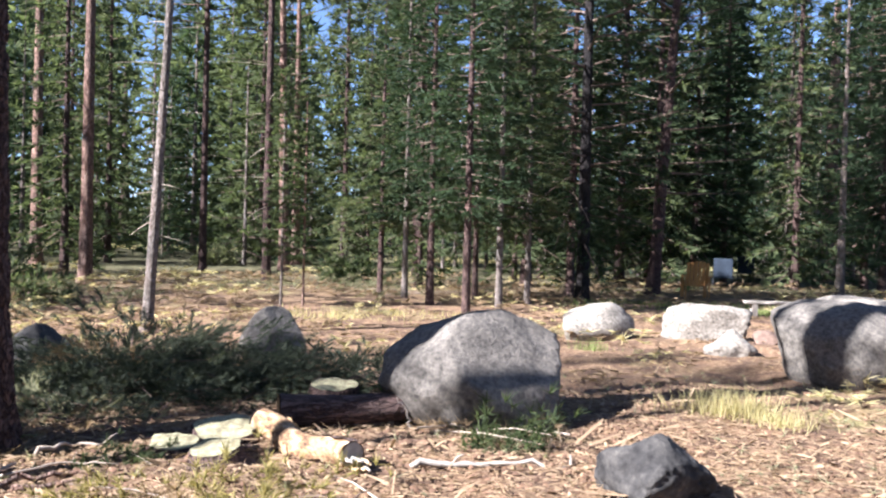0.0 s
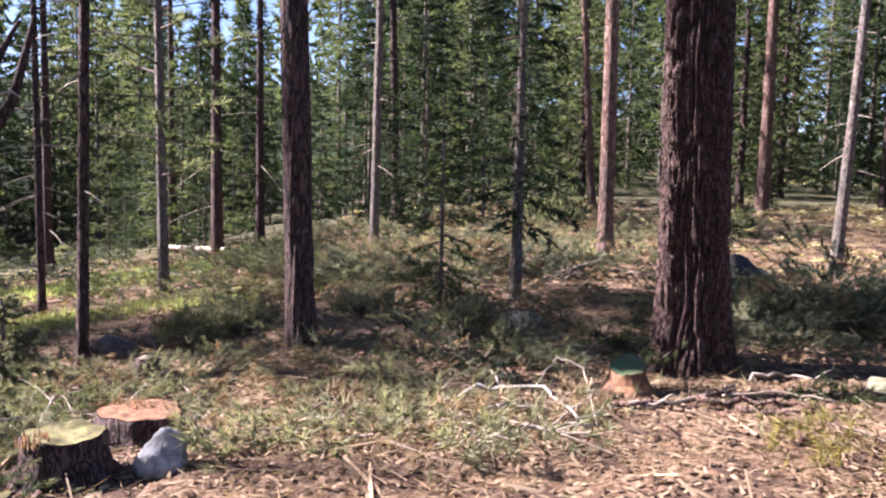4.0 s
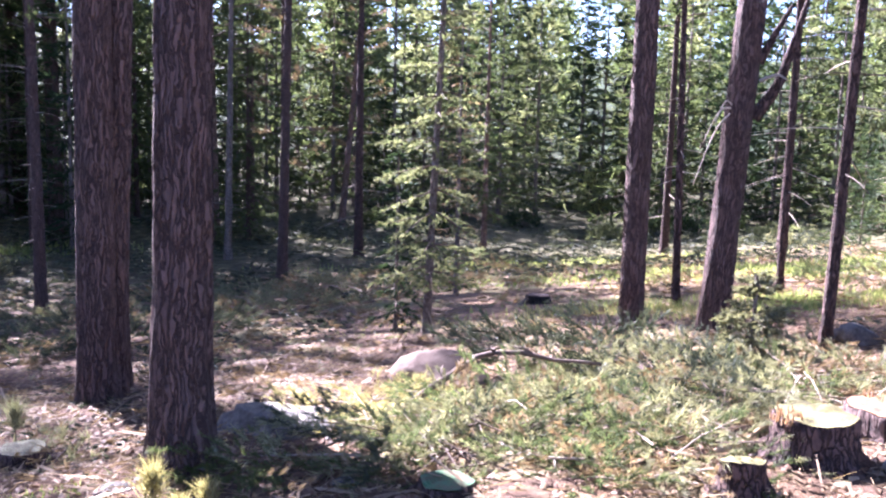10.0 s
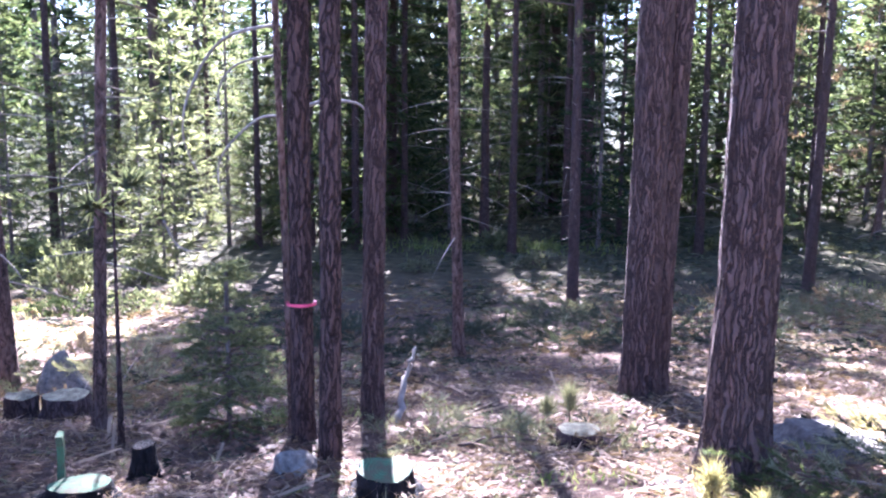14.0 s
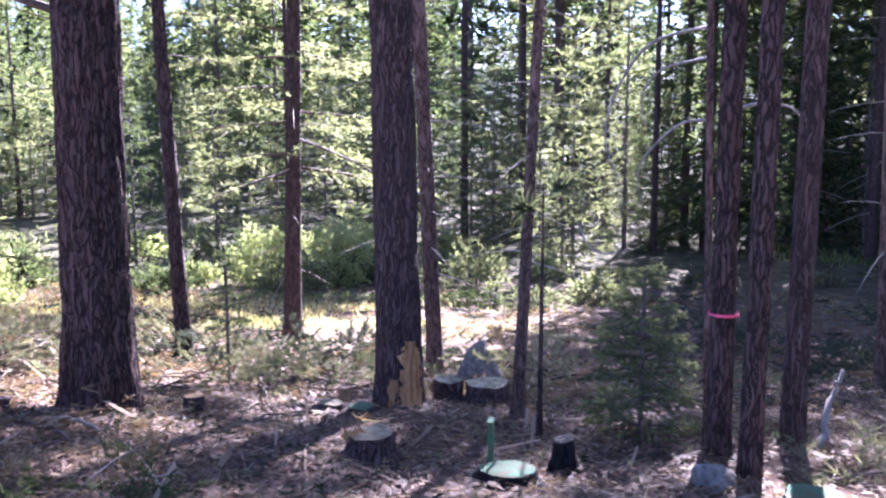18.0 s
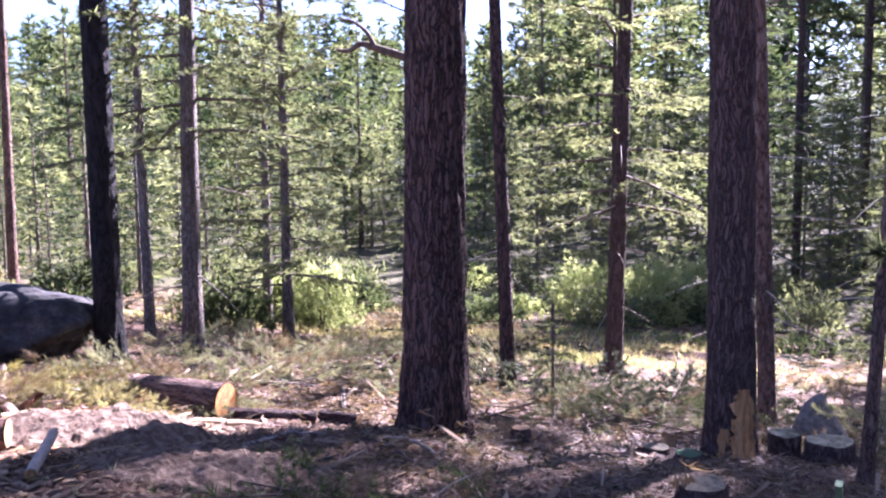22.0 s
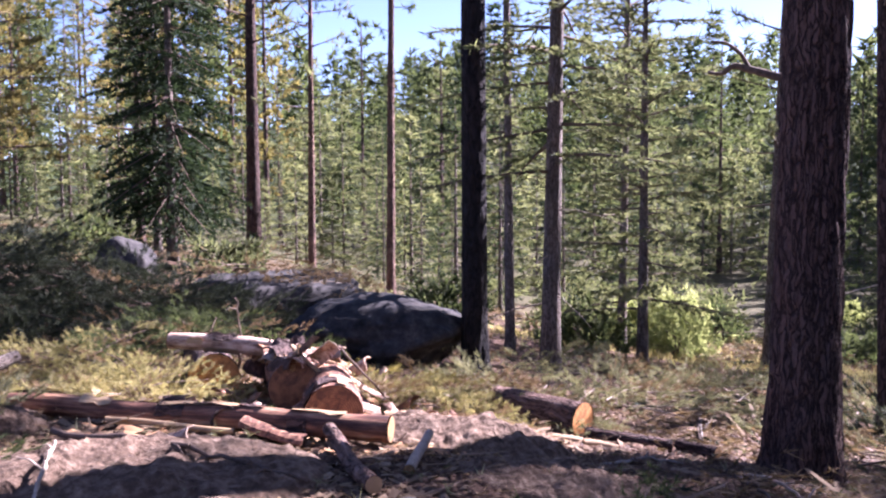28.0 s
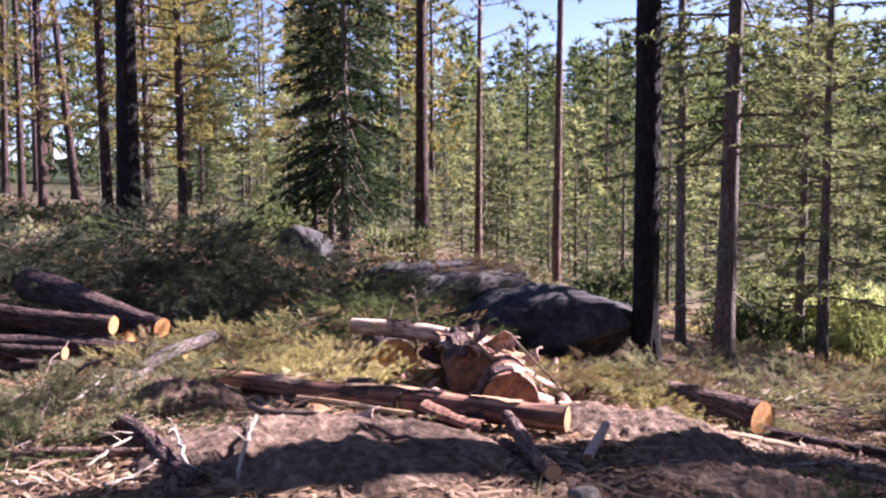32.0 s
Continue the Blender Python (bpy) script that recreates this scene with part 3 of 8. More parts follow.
# ---- the ground ----
def build_ground():
    rad = np.concatenate([[0.002, 0.15], np.geomspace(0.35, 900, 210)])
    na = 320
    a = np.arange(na) * 2 * np.pi / na
    x = rad[:, None] * np.cos(a)
    y = rad[:, None] * np.sin(a)
    z = ground_z(x, y)
    for i in range(len(rad)):
        if rad[i] > 70:
            z[i] = far_z(x[i], y[i])
            continue
        for k in range(na):
            q = (x[i, k], y[i, k], 0)
            z[i, k] += 0.07 * noise.noise((q[0] * 0.7, q[1] * 0.7, 3)) + 0.03 * noise.noise((q[0] * 2.9, q[1] * 2.9, 9)) + 0.022 * noise.noise((q[0] * 8, q[1] * 8, 1))
    idx = np.arange(len(rad) * na).reshape(len(rad), na)
    nx = np.roll(idx, -1, 1)
    f = np.stack([idx[:-1], idx[1:], nx[1:], nx[:-1]], -1).reshape(-1, 4)
    me = mesh_of("ground", np.stack([x, y, z], -1).reshape(-1, 3), f, ground_mat(), True)
    tagged(new("ground", me), "forest floor of brown needle litter and wood chips", "ground", kind="structure")


build_ground()

# ---- the great trunks near the camera ----
def big_pine(at, width, label, bark, h=24.0, low=10.0, lean=(0, 0), seed=1, sides=72, step=0.05, depth=0.03, reach=1.9, leaf=NEEDLE_MID, flare=0.28, fine=13.0, flat=1.7):
    """A tall pine seen close by: a finely furrowed lower trunk, and a crown high above."""
    r = width / 2
    rng = np.random.default_rng(seed)
    v, f = bark_trunk(6.0, r, r * 0.86, lean, sides, step, depth, flare, seed, 0.0, fine, flat)
    out = [("trunk", mesh_of("trunk", v, f, bark, True), "")]
    v, f = bark_trunk(h - 5.5, r * 0.87, r * 0.15, lean, 20, 0.5, depth, 0.0, seed)
    v = v + np.array((lean[0] * 5.9, lean[1] * 5.9, 5.9))
    out.append(("upper_trunk", mesh_of("upper_trunk", v, f, bark, True), ""))
    p, d, L = fir_branches(low, h, reach, 1.7, rng, 0.0, 0.4, 0.45)
    p[:, :2] += p[:, 2:] * np.array([lean])
    out.append(("branchwork", limb_mesh("branchwork", p, d, L, TWIG, 0.03, -0.05), ""))
    out.append(("crown", mesh_of("crown", *pine_crown(p, d, L, rng, 5, 0.3, 0.022, 0.4, 0.26), leaf), ""))
    return plant(out, at, label)


big_pine((-3.28, 7.00), 0.485, "great pine with deeply furrowed dark bark", BARK_GREAT, seed=1, depth=0.055, sides=220, step=0.025, lean=(-0.0178, -0.0079), fine=27.0, flat=4.2)
big_pine((-5.58, -0.56), 0.316, "thick pine with brown furrowed bark", BARK_RED, seed=2, depth=0.026, sides=110, step=0.04, lean=(-0.0030, 0.0150), flare=0.42, flat=1.0)
big_pine((-3.15, -6.91), 0.470, "thick pine with dark reddish bark", BARK_DARK, seed=3, depth=0.03, sides=96, lean=(-0.0119, 0.0053))
SCARRED = big_pine((-5.12, -5.82), 0.342, "thick pine with a raw scar at its foot", BARK_RED, seed=4, depth=0.022, lean=(0.0101, -0.0091))
big_pine((-6.26, 5.72), 0.243, "straight dark pine trunk among cut branches", BARK_DARK, seed=5, sides=48, depth=0.015, lean=(-0.0168, -0.0184))
big_pine((-8.29, -1.57), 0.308, "pine with reddish brown bark", BARK_RED, seed=6, sides=48, depth=0.015, lean=(-0.0016, 0.0085))
big_pine((-9.29, -1.60), 0.233, "pine close behind another trunk", BARK_RED, seed=7, sides=40, depth=0.012, lean=(0.0002, -0.0011))
big_pine((-9.00, 3.25), 0.234, "straight pine with reddish bark", BARK_RED, seed=8, sides=40, depth=0.012, lean=(0.0006, 0.0016))
big_pine((-9.32, 4.24), 0.295, "leaning pine with reddish bark", BARK_RED, seed=9, sides=40, depth=0.012, lean=(0.0221, 0.0482))
TWIN = big_pine((-5.62, -3.30), 0.146, "slim pine with a pink ribbon round it", BARK_DARK, seed=10, sides=40, depth=0.01, lean=(0.0009, -0.0014))
big_pine((-5.27, -2.90), 0.129, "slim dark pine beside its twin", BARK_DARK, seed=11, sides=40, depth=0.01, lean=(-0.0032, 0.0056))
big_pine((-6.30, -3.13), 0.161, "slim reddish pine near the twins", BARK_RED, seed=12, sides=40, depth=0.01, lean=(-0.0053, 0.0104))
big_pine((-1.17, -10.88), 0.293, "pine with near-black bark", BARK_BLACK, seed=13, sides=40, depth=0.012, lean=(0.0015, -0.0001))
big_pine((-8.50, -1.50), 0.251, "reddish pine standing behind a thicker one", BARK_RED, seed=14, sides=40, depth=0.014, lean=(-0.0069, 0.0335))

# ---- slimmer trees with bare lower trunks ----
def slim(key, at, w, bark, lean, label, h=16.0, low=5.5, reach=1.5, leaf=NEEDLE_MID, dead=0.0, seed=1, bend=0.0, per_m=2.4, per=9, deadlow=1.5):
    return plant(pine_meshes(key, h, w / 2, reach, low, bark, leaf, seed, per_m, lean, 14, 0.3, w * 0.05, dead, per, 0.19, 0.014, 0.15, bend=bend, deadlow=deadlow), at, label)


slim("s1", (-15.12, 34.82), 0.457, BARK_PINK, (-0.0006, -0.0003), "tall pinkish pine with a bare trunk", 22, 9, seed=101)
slim("s2", (-9.61, 25.35), 0.362, BARK_PINK, (0.0028, 0.0011), "tall pinkish pine with a few dead twigs", 20, 8, dead=2, seed=102)
slim("s3", (-4.49, 14.61), 0.180, BARK_GREY, (0.0469, 0.0150), "leaning grey pine with bare dead limbs", 12, 5.5, 1.3, dead=7, seed=103)
slim("s4", (-6.07, 35.44), 0.422, BARK_PINK, (-0.0260, -0.0046), "pale pine with long bare limbs", 17, 7, 2.6, dead=6, seed=104, deadlow=3.5)
slim("s5", (-6.58, 40.94), 0.391, BARK_PINK, (-0.0057, -0.0009), "pale slim pine beside another", 16, 7, 2.2, dead=5, seed=105, deadlow=3.5)
slim("s6", (3.39, 23.61), 0.335, BARK_BLACK, (-0.0041, 0.0006), "tall dark pine in shade", 18, 3.2, 2.7, NEEDLE_SHADE_DARK, seed=106, per_m=5)
slim("s7", (5.83, 26.87), 0.382, BARK_DARK, (0.0503, -0.0109), "dark pine leaning a little", 17, 2.8, 2.9, NEEDLE_SHADE_DARK, seed=107, per_m=5.5)
slim("s8", (-28.81, 83.70), 1.004, BARK_DARK, (-0.0096, -0.0033), "dark far pine trunk", 16, 5, 2.0, seed=108)
slim("s9", (19.07, 75.94), 0.725, BARK_GREY, (-0.2005, 0.0504), "grey far pine trunk", 15, 4, 2.0, NEEDLE_SHADE_DARK, seed=109)
slim("s10", (-12.34, 13.07), 0.190, BARK_GREY, (0.0095, 0.0089), "pale grey pine trunk", 16, 6, 1.6, dead=4, seed=110)
slim("s11", (-19.53, 21.70), 0.311, BARK_DARK, (-0.0224, -0.0201), "dark pine with a straight trunk", 17, 6, 1.8, dead=3, seed=111)
slim("s12", (-7.30, 12.78), 0.239, BARK_PINK, (-0.0051, -0.0029), "pinkish pine with a bare trunk", 20, 8, seed=112)
slim("s13", (-14.46, 24.72), 0.251, BARK_PINK, (-0.0635, -0.0368), "slim pinkish pine in the wood", 18, 7, dead=4, seed=113)
slim("s14", (-7.62, 4.47), 0.106, BARK_DARK, (0.0109, 0.0191), "dark slim pine near cut branches", 15, 5.5, 1.7, dead=5, seed=114)
slim("s15", (-12.26, 8.45), 0.168, BARK_GREY, (-0.0059, -0.0087), "grey pine with a low pale crown", 12, 1.7, 1.35, NEEDLE_PALE, seed=115, per_m=6.0)
slim("s16", (-27.38, -0.48), 0.318, BARK_RED, (-0.0005, 0.0209), "reddish pine with brown dead needles on the slope", 19, 3.4, 1.7, DEAD_NEEDLE, per_m=3.6, dead=5, seed=116, deadlow=4)
slim("s17", (-34.43, -2.54), 0.276, BARK_GREY, (-0.0014, 0.0181), "grey pine on the slope", 17, 6, 2.0, dead=3, seed=117)
slim("s18", (-41.39, -3.56), 0.330, BARK_PINK, (0.0011, -0.0124), "broken pale trunk on the slope", 13, 8, 1.5, seed=118)
slim("s19", (-44.82, 1.90), 0.343, BARK_PINK, (0.0032, 0.0825), "leaning pale pine with hanging brown twigs", 15, 2.6, 2.0, DEAD_NEEDLE, per_m=3.6, dead=6, seed=119)
slim("s20", (-12.59, 5.21), 0.119, BARK_DARK, (-0.0112, -0.0270), "dark slim trunk with dead limbs", 10, 4, 1.2, dead=9, seed=120)
slim("s21", (-11.33, -4.40), 0.151, BARK_PINK, (0.0109, -0.0278), "pale slim pine on the slope", 15, 5.5, 1.8, dead=4, seed=121)
slim("s22", (-21.87, -5.59), 0.285, BARK_RED, (0.0016, -0.0064), "reddish pine by the creek", 18, 6, 2.0, dead=4, seed=122)
slim("s23", (-5.42, -9.82), 0.176, BARK_DARK, (0.0276, -0.0151), "dark pine leaning a little", 16, 6, 1.7, dead=1, seed=123)
slim("s24", (-8.01, -11.42), 0.256, BARK_RED, (-0.0233, 0.0164), "reddish pine above the creek shrubs", 19, 9.0, 2.0, NEEDLE_PALE, dead=4, seed=124, per_m=4.0, deadlow=2.5)
slim("s25", (-6.83, -7.19), 0.174, BARK_PINK, (0.0293, -0.0285), "pinkish pine with drooping dead limbs", 16, 6, 1.9, dead=9, seed=125, deadlow=1.0)
slim("s26", (-5.47, -4.89), 0.097, BARK_PINK, (-0.0282, 0.0329), "slim pine with a ladder of dead twigs", 12, 5, 1.0, dead=16, seed=126, deadlow=1.2)
slim("s27", (-5.06, -4.33), 0.046, BARK_DARK, (-0.0039, 0.0048), "thin dark pine pole", 1.80, 0.9 * 1.80, 0.22, NEEDLE_PALE, seed=127, per_m=14)
slim("s28", (-1.99, -13.92), 0.157, BARK_GREY, (0.0092, -0.0013), "grey pine behind others", 13, 3.0, 1.6, NEEDLE_SHADE_DARK, dead=8, seed=128)
slim("s29", (-4.61, -17.66), 0.183, BARK_GREY, (-0.0123, 0.0032), "small pine with a pale green crown", 9.5, 2.0, 1.5, NEEDLE_PALE, seed=129, per_m=6.5)
slim("s30", (-0.34, -22.95), 0.229, BARK_PINK, (-0.0112, 0.0001), "tall slim pine with tufts along it", 16, 5, 0.9, seed=130, dead=2)
slim("s31", (3.28, -25.91), 0.417, BARK_DARK, (-0.0030, -0.0004), "stout dark pine behind the boulders", 16, 5.2, 2.2, NEEDLE_SHADE_DARK, seed=131, dead=1, deadlow=4)
slim("s32", (1.60, -23.87), 0.208, BARK_PINK, (-0.0092, -0.0007), "slim pale pine with a thin crown", 11, 3.2, 1.6, NEEDLE_PALE, seed=132, per_m=3.6, dead=2)
slim("s33", (8.55, -19.12), 0.496, BARK_BLACK, (-0.0070, -0.0032), "stout near-black pine behind the brush heap", 19, 9, 1.8, seed=133)
slim("s34", (8.19, -21.15), 0.221, BARK_RED, (0.0041, 0.0016), "yellowing pine with a long crown", 15, 1.3, 2.0, NEEDLE_GOLD, seed=134, per_m=12.0, per=12)
for i, at in enumerate(((10.9, -25.5), (6.4, -26.5), (12.6, -23.0))):
    slim("gold%d" % i, at, 0.2, BARK_RED, (0.0, 0.0), "yellowing pine clothed almost to the ground", 14, 1.8, 2.0, NEEDLE_GOLD, seed=160 + i, per_m=9.0, per=10)
for i, (at, w, ln) in enumerate([((52.94, -97.06), 0.976, (-0.0021, -0.0011)), ((15.19, -29.77), 0.297, (0.0710, 0.0367)), ((9.87, -20.91), 0.259, (0.0144, 0.0069)), ((20.98, -35.30), 0.311, (-0.0226, -0.0136)), ((15.10, -26.36), 0.215, (-0.0025, -0.0015))]):
    slim("w%d" % i, at, w, BARK_DARK, ln, "brown pine trunk at the edge of the wood", 17, 6, 1.8, NEEDLE_GOLD if i % 2 else NEEDLE_MID, dead=3, seed=140 + i)
slim("s35", (-7.63, -18.15), 0.204, BARK_GREY, (-0.0264, 0.0112), "grey pine near the creek", 12, 3, 1.5, NEEDLE_PALE, dead=5, seed=145)
slim("s36", (-12.78, 6.83), 0.118, BARK_DARK, (-0.0018, -0.0035), "dark slim pine with dead limbs", 13, 5, 1.5, dead=9, seed=146)

slim("s38", (15.06, 37.78), 0.673, BARK_PINK, (0.01, 0.0), "sunlit pine with a yellow-green crown", 15, 4.2, 2.6, NEEDLE_PALE, seed=148, per_m=5.5)

# ---- firs and young pines with full crowns ----
def fir(key, at, h, r, reach, low, bark, leaf, seed, label, lean=(0, 0), name="fir_tree", **kw):
    return plant(fir_meshes(key, h, r, reach, low, bark, leaf, seed, lean=lean, **kw), at, label, name=name)


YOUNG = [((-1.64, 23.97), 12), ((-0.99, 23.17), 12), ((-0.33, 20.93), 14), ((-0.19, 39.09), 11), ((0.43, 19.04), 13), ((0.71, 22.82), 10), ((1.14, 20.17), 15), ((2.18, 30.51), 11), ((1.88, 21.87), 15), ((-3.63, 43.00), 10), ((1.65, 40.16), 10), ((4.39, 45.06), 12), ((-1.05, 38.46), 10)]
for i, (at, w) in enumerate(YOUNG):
    fir("young%d" % (i % 5), at, 8.5 + (i % 5) * 1.1, w * 0.0066, 1.25, 1.75 + 0.2 * (i % 3), BARK_GREY if i % 2 else BARK_DARK, NEEDLE_SHADE_DARK if i % 3 else NEEDLE_MID, 200 + i % 5, "young pine in a close stand", name="young_pine", per_m=12, gap=0.17, blade=0.22, width=0.015, per=5, droop=0.1, power=0.55)
fir("fir_a", (-11.59, 1.60), 7.6, 0.055, 0.72, 0.75, BARK_GREY, NEEDLE_PALE, 221, "slender pale fir with open tiers", (0.0039, 0.0300), per_m=15, gap=0.09, blade=0.085, width=0.012, per=3, power=0.35, dead=5, fine=0.03, tier=0.3)
fir("fir_b", (-12.23, 1.29), 2.4, 0.03, 0.42, 0.15, BARK_GREY, NEEDLE_SHADE_DARK, 222, "small dark fir with drooping tiers", per_m=16, gap=0.09, blade=0.08, width=0.013, droop=0.4, power=0.4, fine=0.03)
fir("fir_c", (-7.16, 3.58), 0.84, 0.018, 0.36, 0.06, BARK_GREY, NEEDLE_CUT, 223, "pale young fir standing among cut branches", name="fir_sapling", per_m=42, gap=0.045, blade=0.055, width=0.010, twig=0.42, power=0.55, fine=0.014, per=4, tier=0.13, droop=0.0)
fir("fir_d", (-5.80, -4.01), 1.243, 0.016, 0.500, 0.12, BARK_GREY, NEEDLE_PALE, 224, "bushy young fir below the ribboned pine", name="fir_sapling", per_m=40, gap=0.06, blade=0.06, width=0.008, twig=0.5, power=0.55, dead=14, fine=0.017, per=3, tier=0.16, droop=0.0)
fir("fir_e", (-3.40, 19.89), 5.0, 0.03, 0.55, 1.0, BARK_GREY, NEEDLE_MID, 225, "thin young pine in the sun", name="young_pine", per_m=16, gap=0.12, blade=0.14, width=0.016, power=0.5, droop=-0.1, fine=0.045)
fir("fir_f", (-2.94, 19.89), 4.6, 0.03, 0.6, 0.9, BARK_PINK, NEEDLE_MID, 226, "thin young pine with a bare foot", name="young_pine", per_m=15, gap=0.12, blade=0.14, width=0.016, power=0.5, droop=-0.1, fine=0.045)
fir("fir_g", (-3.62, 32.37), 2.6, 0.03, 0.6, 0.2, BARK_GREY, NEEDLE_PALE, 227, "pale sapling at the wood's edge", name="young_pine", per_m=16, gap=0.12, blade=0.14, width=0.016, power=0.7, droop=-0.1, fine=0.045)
fir("fir_h", (-6.32, 9.02), 6.0, 0.07, 0.7, 0.9, BARK_GREY, NEEDLE_SHADE_DARK, 228, "shaggy fir with a bare grey trunk", (0.0015, 0.0010), per_m=10, gap=0.14, blade=0.12, width=0.017, power=0.35, dead=10, droop=0.45, fine=0.045)
fir("fir_i", (-6.67, 8.11), 1.9, 0.025, 0.6, 0.2, BARK_GREY, NEEDLE_MID, 229, "small bent fir sapling among the brush", name="fir_sapling", per_m=13, gap=0.1, blade=0.08, width=0.013, droop=0.4, fine=0.025)
fir("fir_j", (-2.26, -12.18), 15, 0.13, 2.3, 2.6, BARK_GREY, NEEDLE_PALE, 230, "grey fir with long level limbs", (-0.0172, 0.0031), per_m=7.5, gap=0.13, blade=0.11, width=0.012, power=0.2, dead=5, droop=0.05, fine=0.04, per=3)
fir("fir_q", (-8.14, -11.60), 7.5, 0.05, 2.3, 2.4, BARK_RED, NEEDLE_PALE, 237, "fir with level sprays above the creek", per_m=6.5, gap=0.15, blade=0.12, width=0.014, power=0.25, droop=0.1, fine=0.05, per=3, dead=4)
fir("fir_r", (-4.52, -15.91), 10, 0.1, 1.9, 0.9, BARK_GREY, NEEDLE_PALE, 238, "pale bushy pine in the sunny clearing", per_m=8, gap=0.16, blade=0.14, width=0.016, power=0.4, droop=0.0, fine=0.055)
fir("fir_k", (4.32, -20.74), 11.5, 0.12, 2.1, 1.1, BARK_GREY, NEEDLE_SHADE_DARK, 231, "tall dark fir with drooping tiers", (-0.0049, -0.0010), per_m=15, gap=0.12, blade=0.13, width=0.019, power=0.7, droop=0.42, twig=0.5, fine=0.05, tier=0.5)
fir("fir_l", (5.14, -23.01), 10.0, 0.1, 1.7, 1.3, BARK_GREY, NEEDLE_SHADE_DARK, 232, "dark fir close behind its neighbour", per_m=15, gap=0.12, blade=0.13, width=0.019, power=0.7, droop=0.42, twig=0.5, fine=0.05, tier=0.5)
fir("fir_m", (-4.69, -7.68), 1.15, 0.012, 0.25, 0.35, BARK_GREY, NEEDLE_PALE, 233, "thin bent sapling with few needles", name="fir_sapling", per_m=14, gap=0.1, blade=0.06, width=0.008, fine=0.02)
fir("fir_n", (-4.92, -18.72), 8.0, 0.08, 1.6, 0.9, BARK_GREY, NEEDLE_PALE, 234, "pale pine with a broad crown", per_m=9, gap=0.16, blade=0.14, width=0.02, power=0.4, droop=0.0, fine=0.05)
fir("fir_o", (-33.69, 6.60), 12, 0.12, 1.8, 1.6, BARK_PINK, NEEDLE_MID, 235, "pine on the slope with a ragged crown", per_m=8, gap=0.18, blade=0.15, width=0.022, power=0.4, dead=6)
fir("fir_p", (-18.60, 3.12), 5.5, 0.05, 0.6, 0.8, BARK_GREY, DEAD_NEEDLE, 236, "half-dead fir with brown twigs", per_m=9, gap=0.15, blade=0.09, width=0.012, power=0.3, dead=10)
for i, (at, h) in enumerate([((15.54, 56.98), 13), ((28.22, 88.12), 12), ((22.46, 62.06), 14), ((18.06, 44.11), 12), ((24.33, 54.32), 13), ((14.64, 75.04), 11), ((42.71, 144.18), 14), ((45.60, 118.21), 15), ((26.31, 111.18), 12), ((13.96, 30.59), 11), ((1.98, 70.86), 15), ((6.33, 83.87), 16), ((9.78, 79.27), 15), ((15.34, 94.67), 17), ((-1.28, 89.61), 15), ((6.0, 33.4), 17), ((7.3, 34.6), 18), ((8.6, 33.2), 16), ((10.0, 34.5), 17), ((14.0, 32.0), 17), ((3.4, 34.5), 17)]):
    fir("dark%d" % (i % 4), at, h, 0.13, 2.3, 1.3, BARK_DARK, NEEDLE_SHADE_DARK, 240 + i % 4, "dense dark fir in the shade", per_m=11, gap=0.24, blade=0.32, width=0.021, per=3, power=0.5, droop=0.3)

fir("fir_s", (3.2, 24.6), 15.0, 0.12, 2.8, 1.8, BARK_DARK, NEEDLE_SHADE_DARK, 239, "dark fir between the stand and the chairs", per_m=11, gap=0.2, blade=0.26, width=0.016, power=0.5, droop=0.25)

# ---- the wood behind ----
FAR = [fir_meshes("far_fir%d" % i, 13 + 2 * i, 0.15, 1.9 + 0.2 * i, 0.7, BARK_GREY, [NEEDLE_SHADE_DARK, NEEDLE_MID, NEEDLE_PALE][i % 3], 270 + i, 5.0, 0.5, 0.65, 0.06, 2, 0.55, 0.2, 0.7, fine=0.16, sides=6, step=2.0, cheap=True) for i in range(6)]
FARP = [pine_meshes("far_pine%d" % i, 15 + i, 0.16, 2.0, 3.5, BARK_RED, [NEEDLE_MID, NEEDLE_GOLD, NEEDLE_PALE][i % 3], 280 + i, 3.4, per=5, blade=0.42, width=0.06, gap=0.3, sides=6, step=2.0, cheap=True) for i in range(3)]
EDGE = [fir_meshes("edge_fir%d" % i, 13 + 2 * i, 0.15, 1.9 + 0.2 * i, 0.7, BARK_GREY, [NEEDLE_SHADE_DARK, NEEDLE_MID, NEEDLE_PALE][i % 3], 370 + i, 5.5, 0.29, 0.42, 0.022, 3, 0.5, 0.2, 0.7, fine=0.17, sides=8, step=1.0, cheap=True) for i in range(6)]
EDGEP = [pine_meshes("edge_pine%d" % i, 15 + i, 0.16, 2.0, 3.5, BARK_RED, [NEEDLE_MID, NEEDLE_GOLD, NEEDLE_PALE][i % 3], 380 + i, 4.2, per=9, blade=0.3, width=0.02, gap=0.2, sides=8, step=1.0, cheap=True, dead=2) for i in range(3)]
FAR_LABELS = ["dark fir in the wood", "green fir in the wood", "pale fir in the wood"] * 2 + ["green pine in the wood", "yellowing pine in the wood", "pale pine in the wood"]
FAR_H = [13, 15, 17, 19, 21, 23, 15, 16, 17]


def top_angle(a):
    """How high the treetops stand over the eye, by bearing in degrees left of the start."""
    for lo, hi, e in ((44, 49, 14.0), (49, 55, 8.0), (55, 58, 11.0), (150, 186, 9.2), (186, 212, 15.0), (58, 95, 12.0), (95, 150, 14.0)):
        if lo <= a < hi:
            return e
    return 17.0


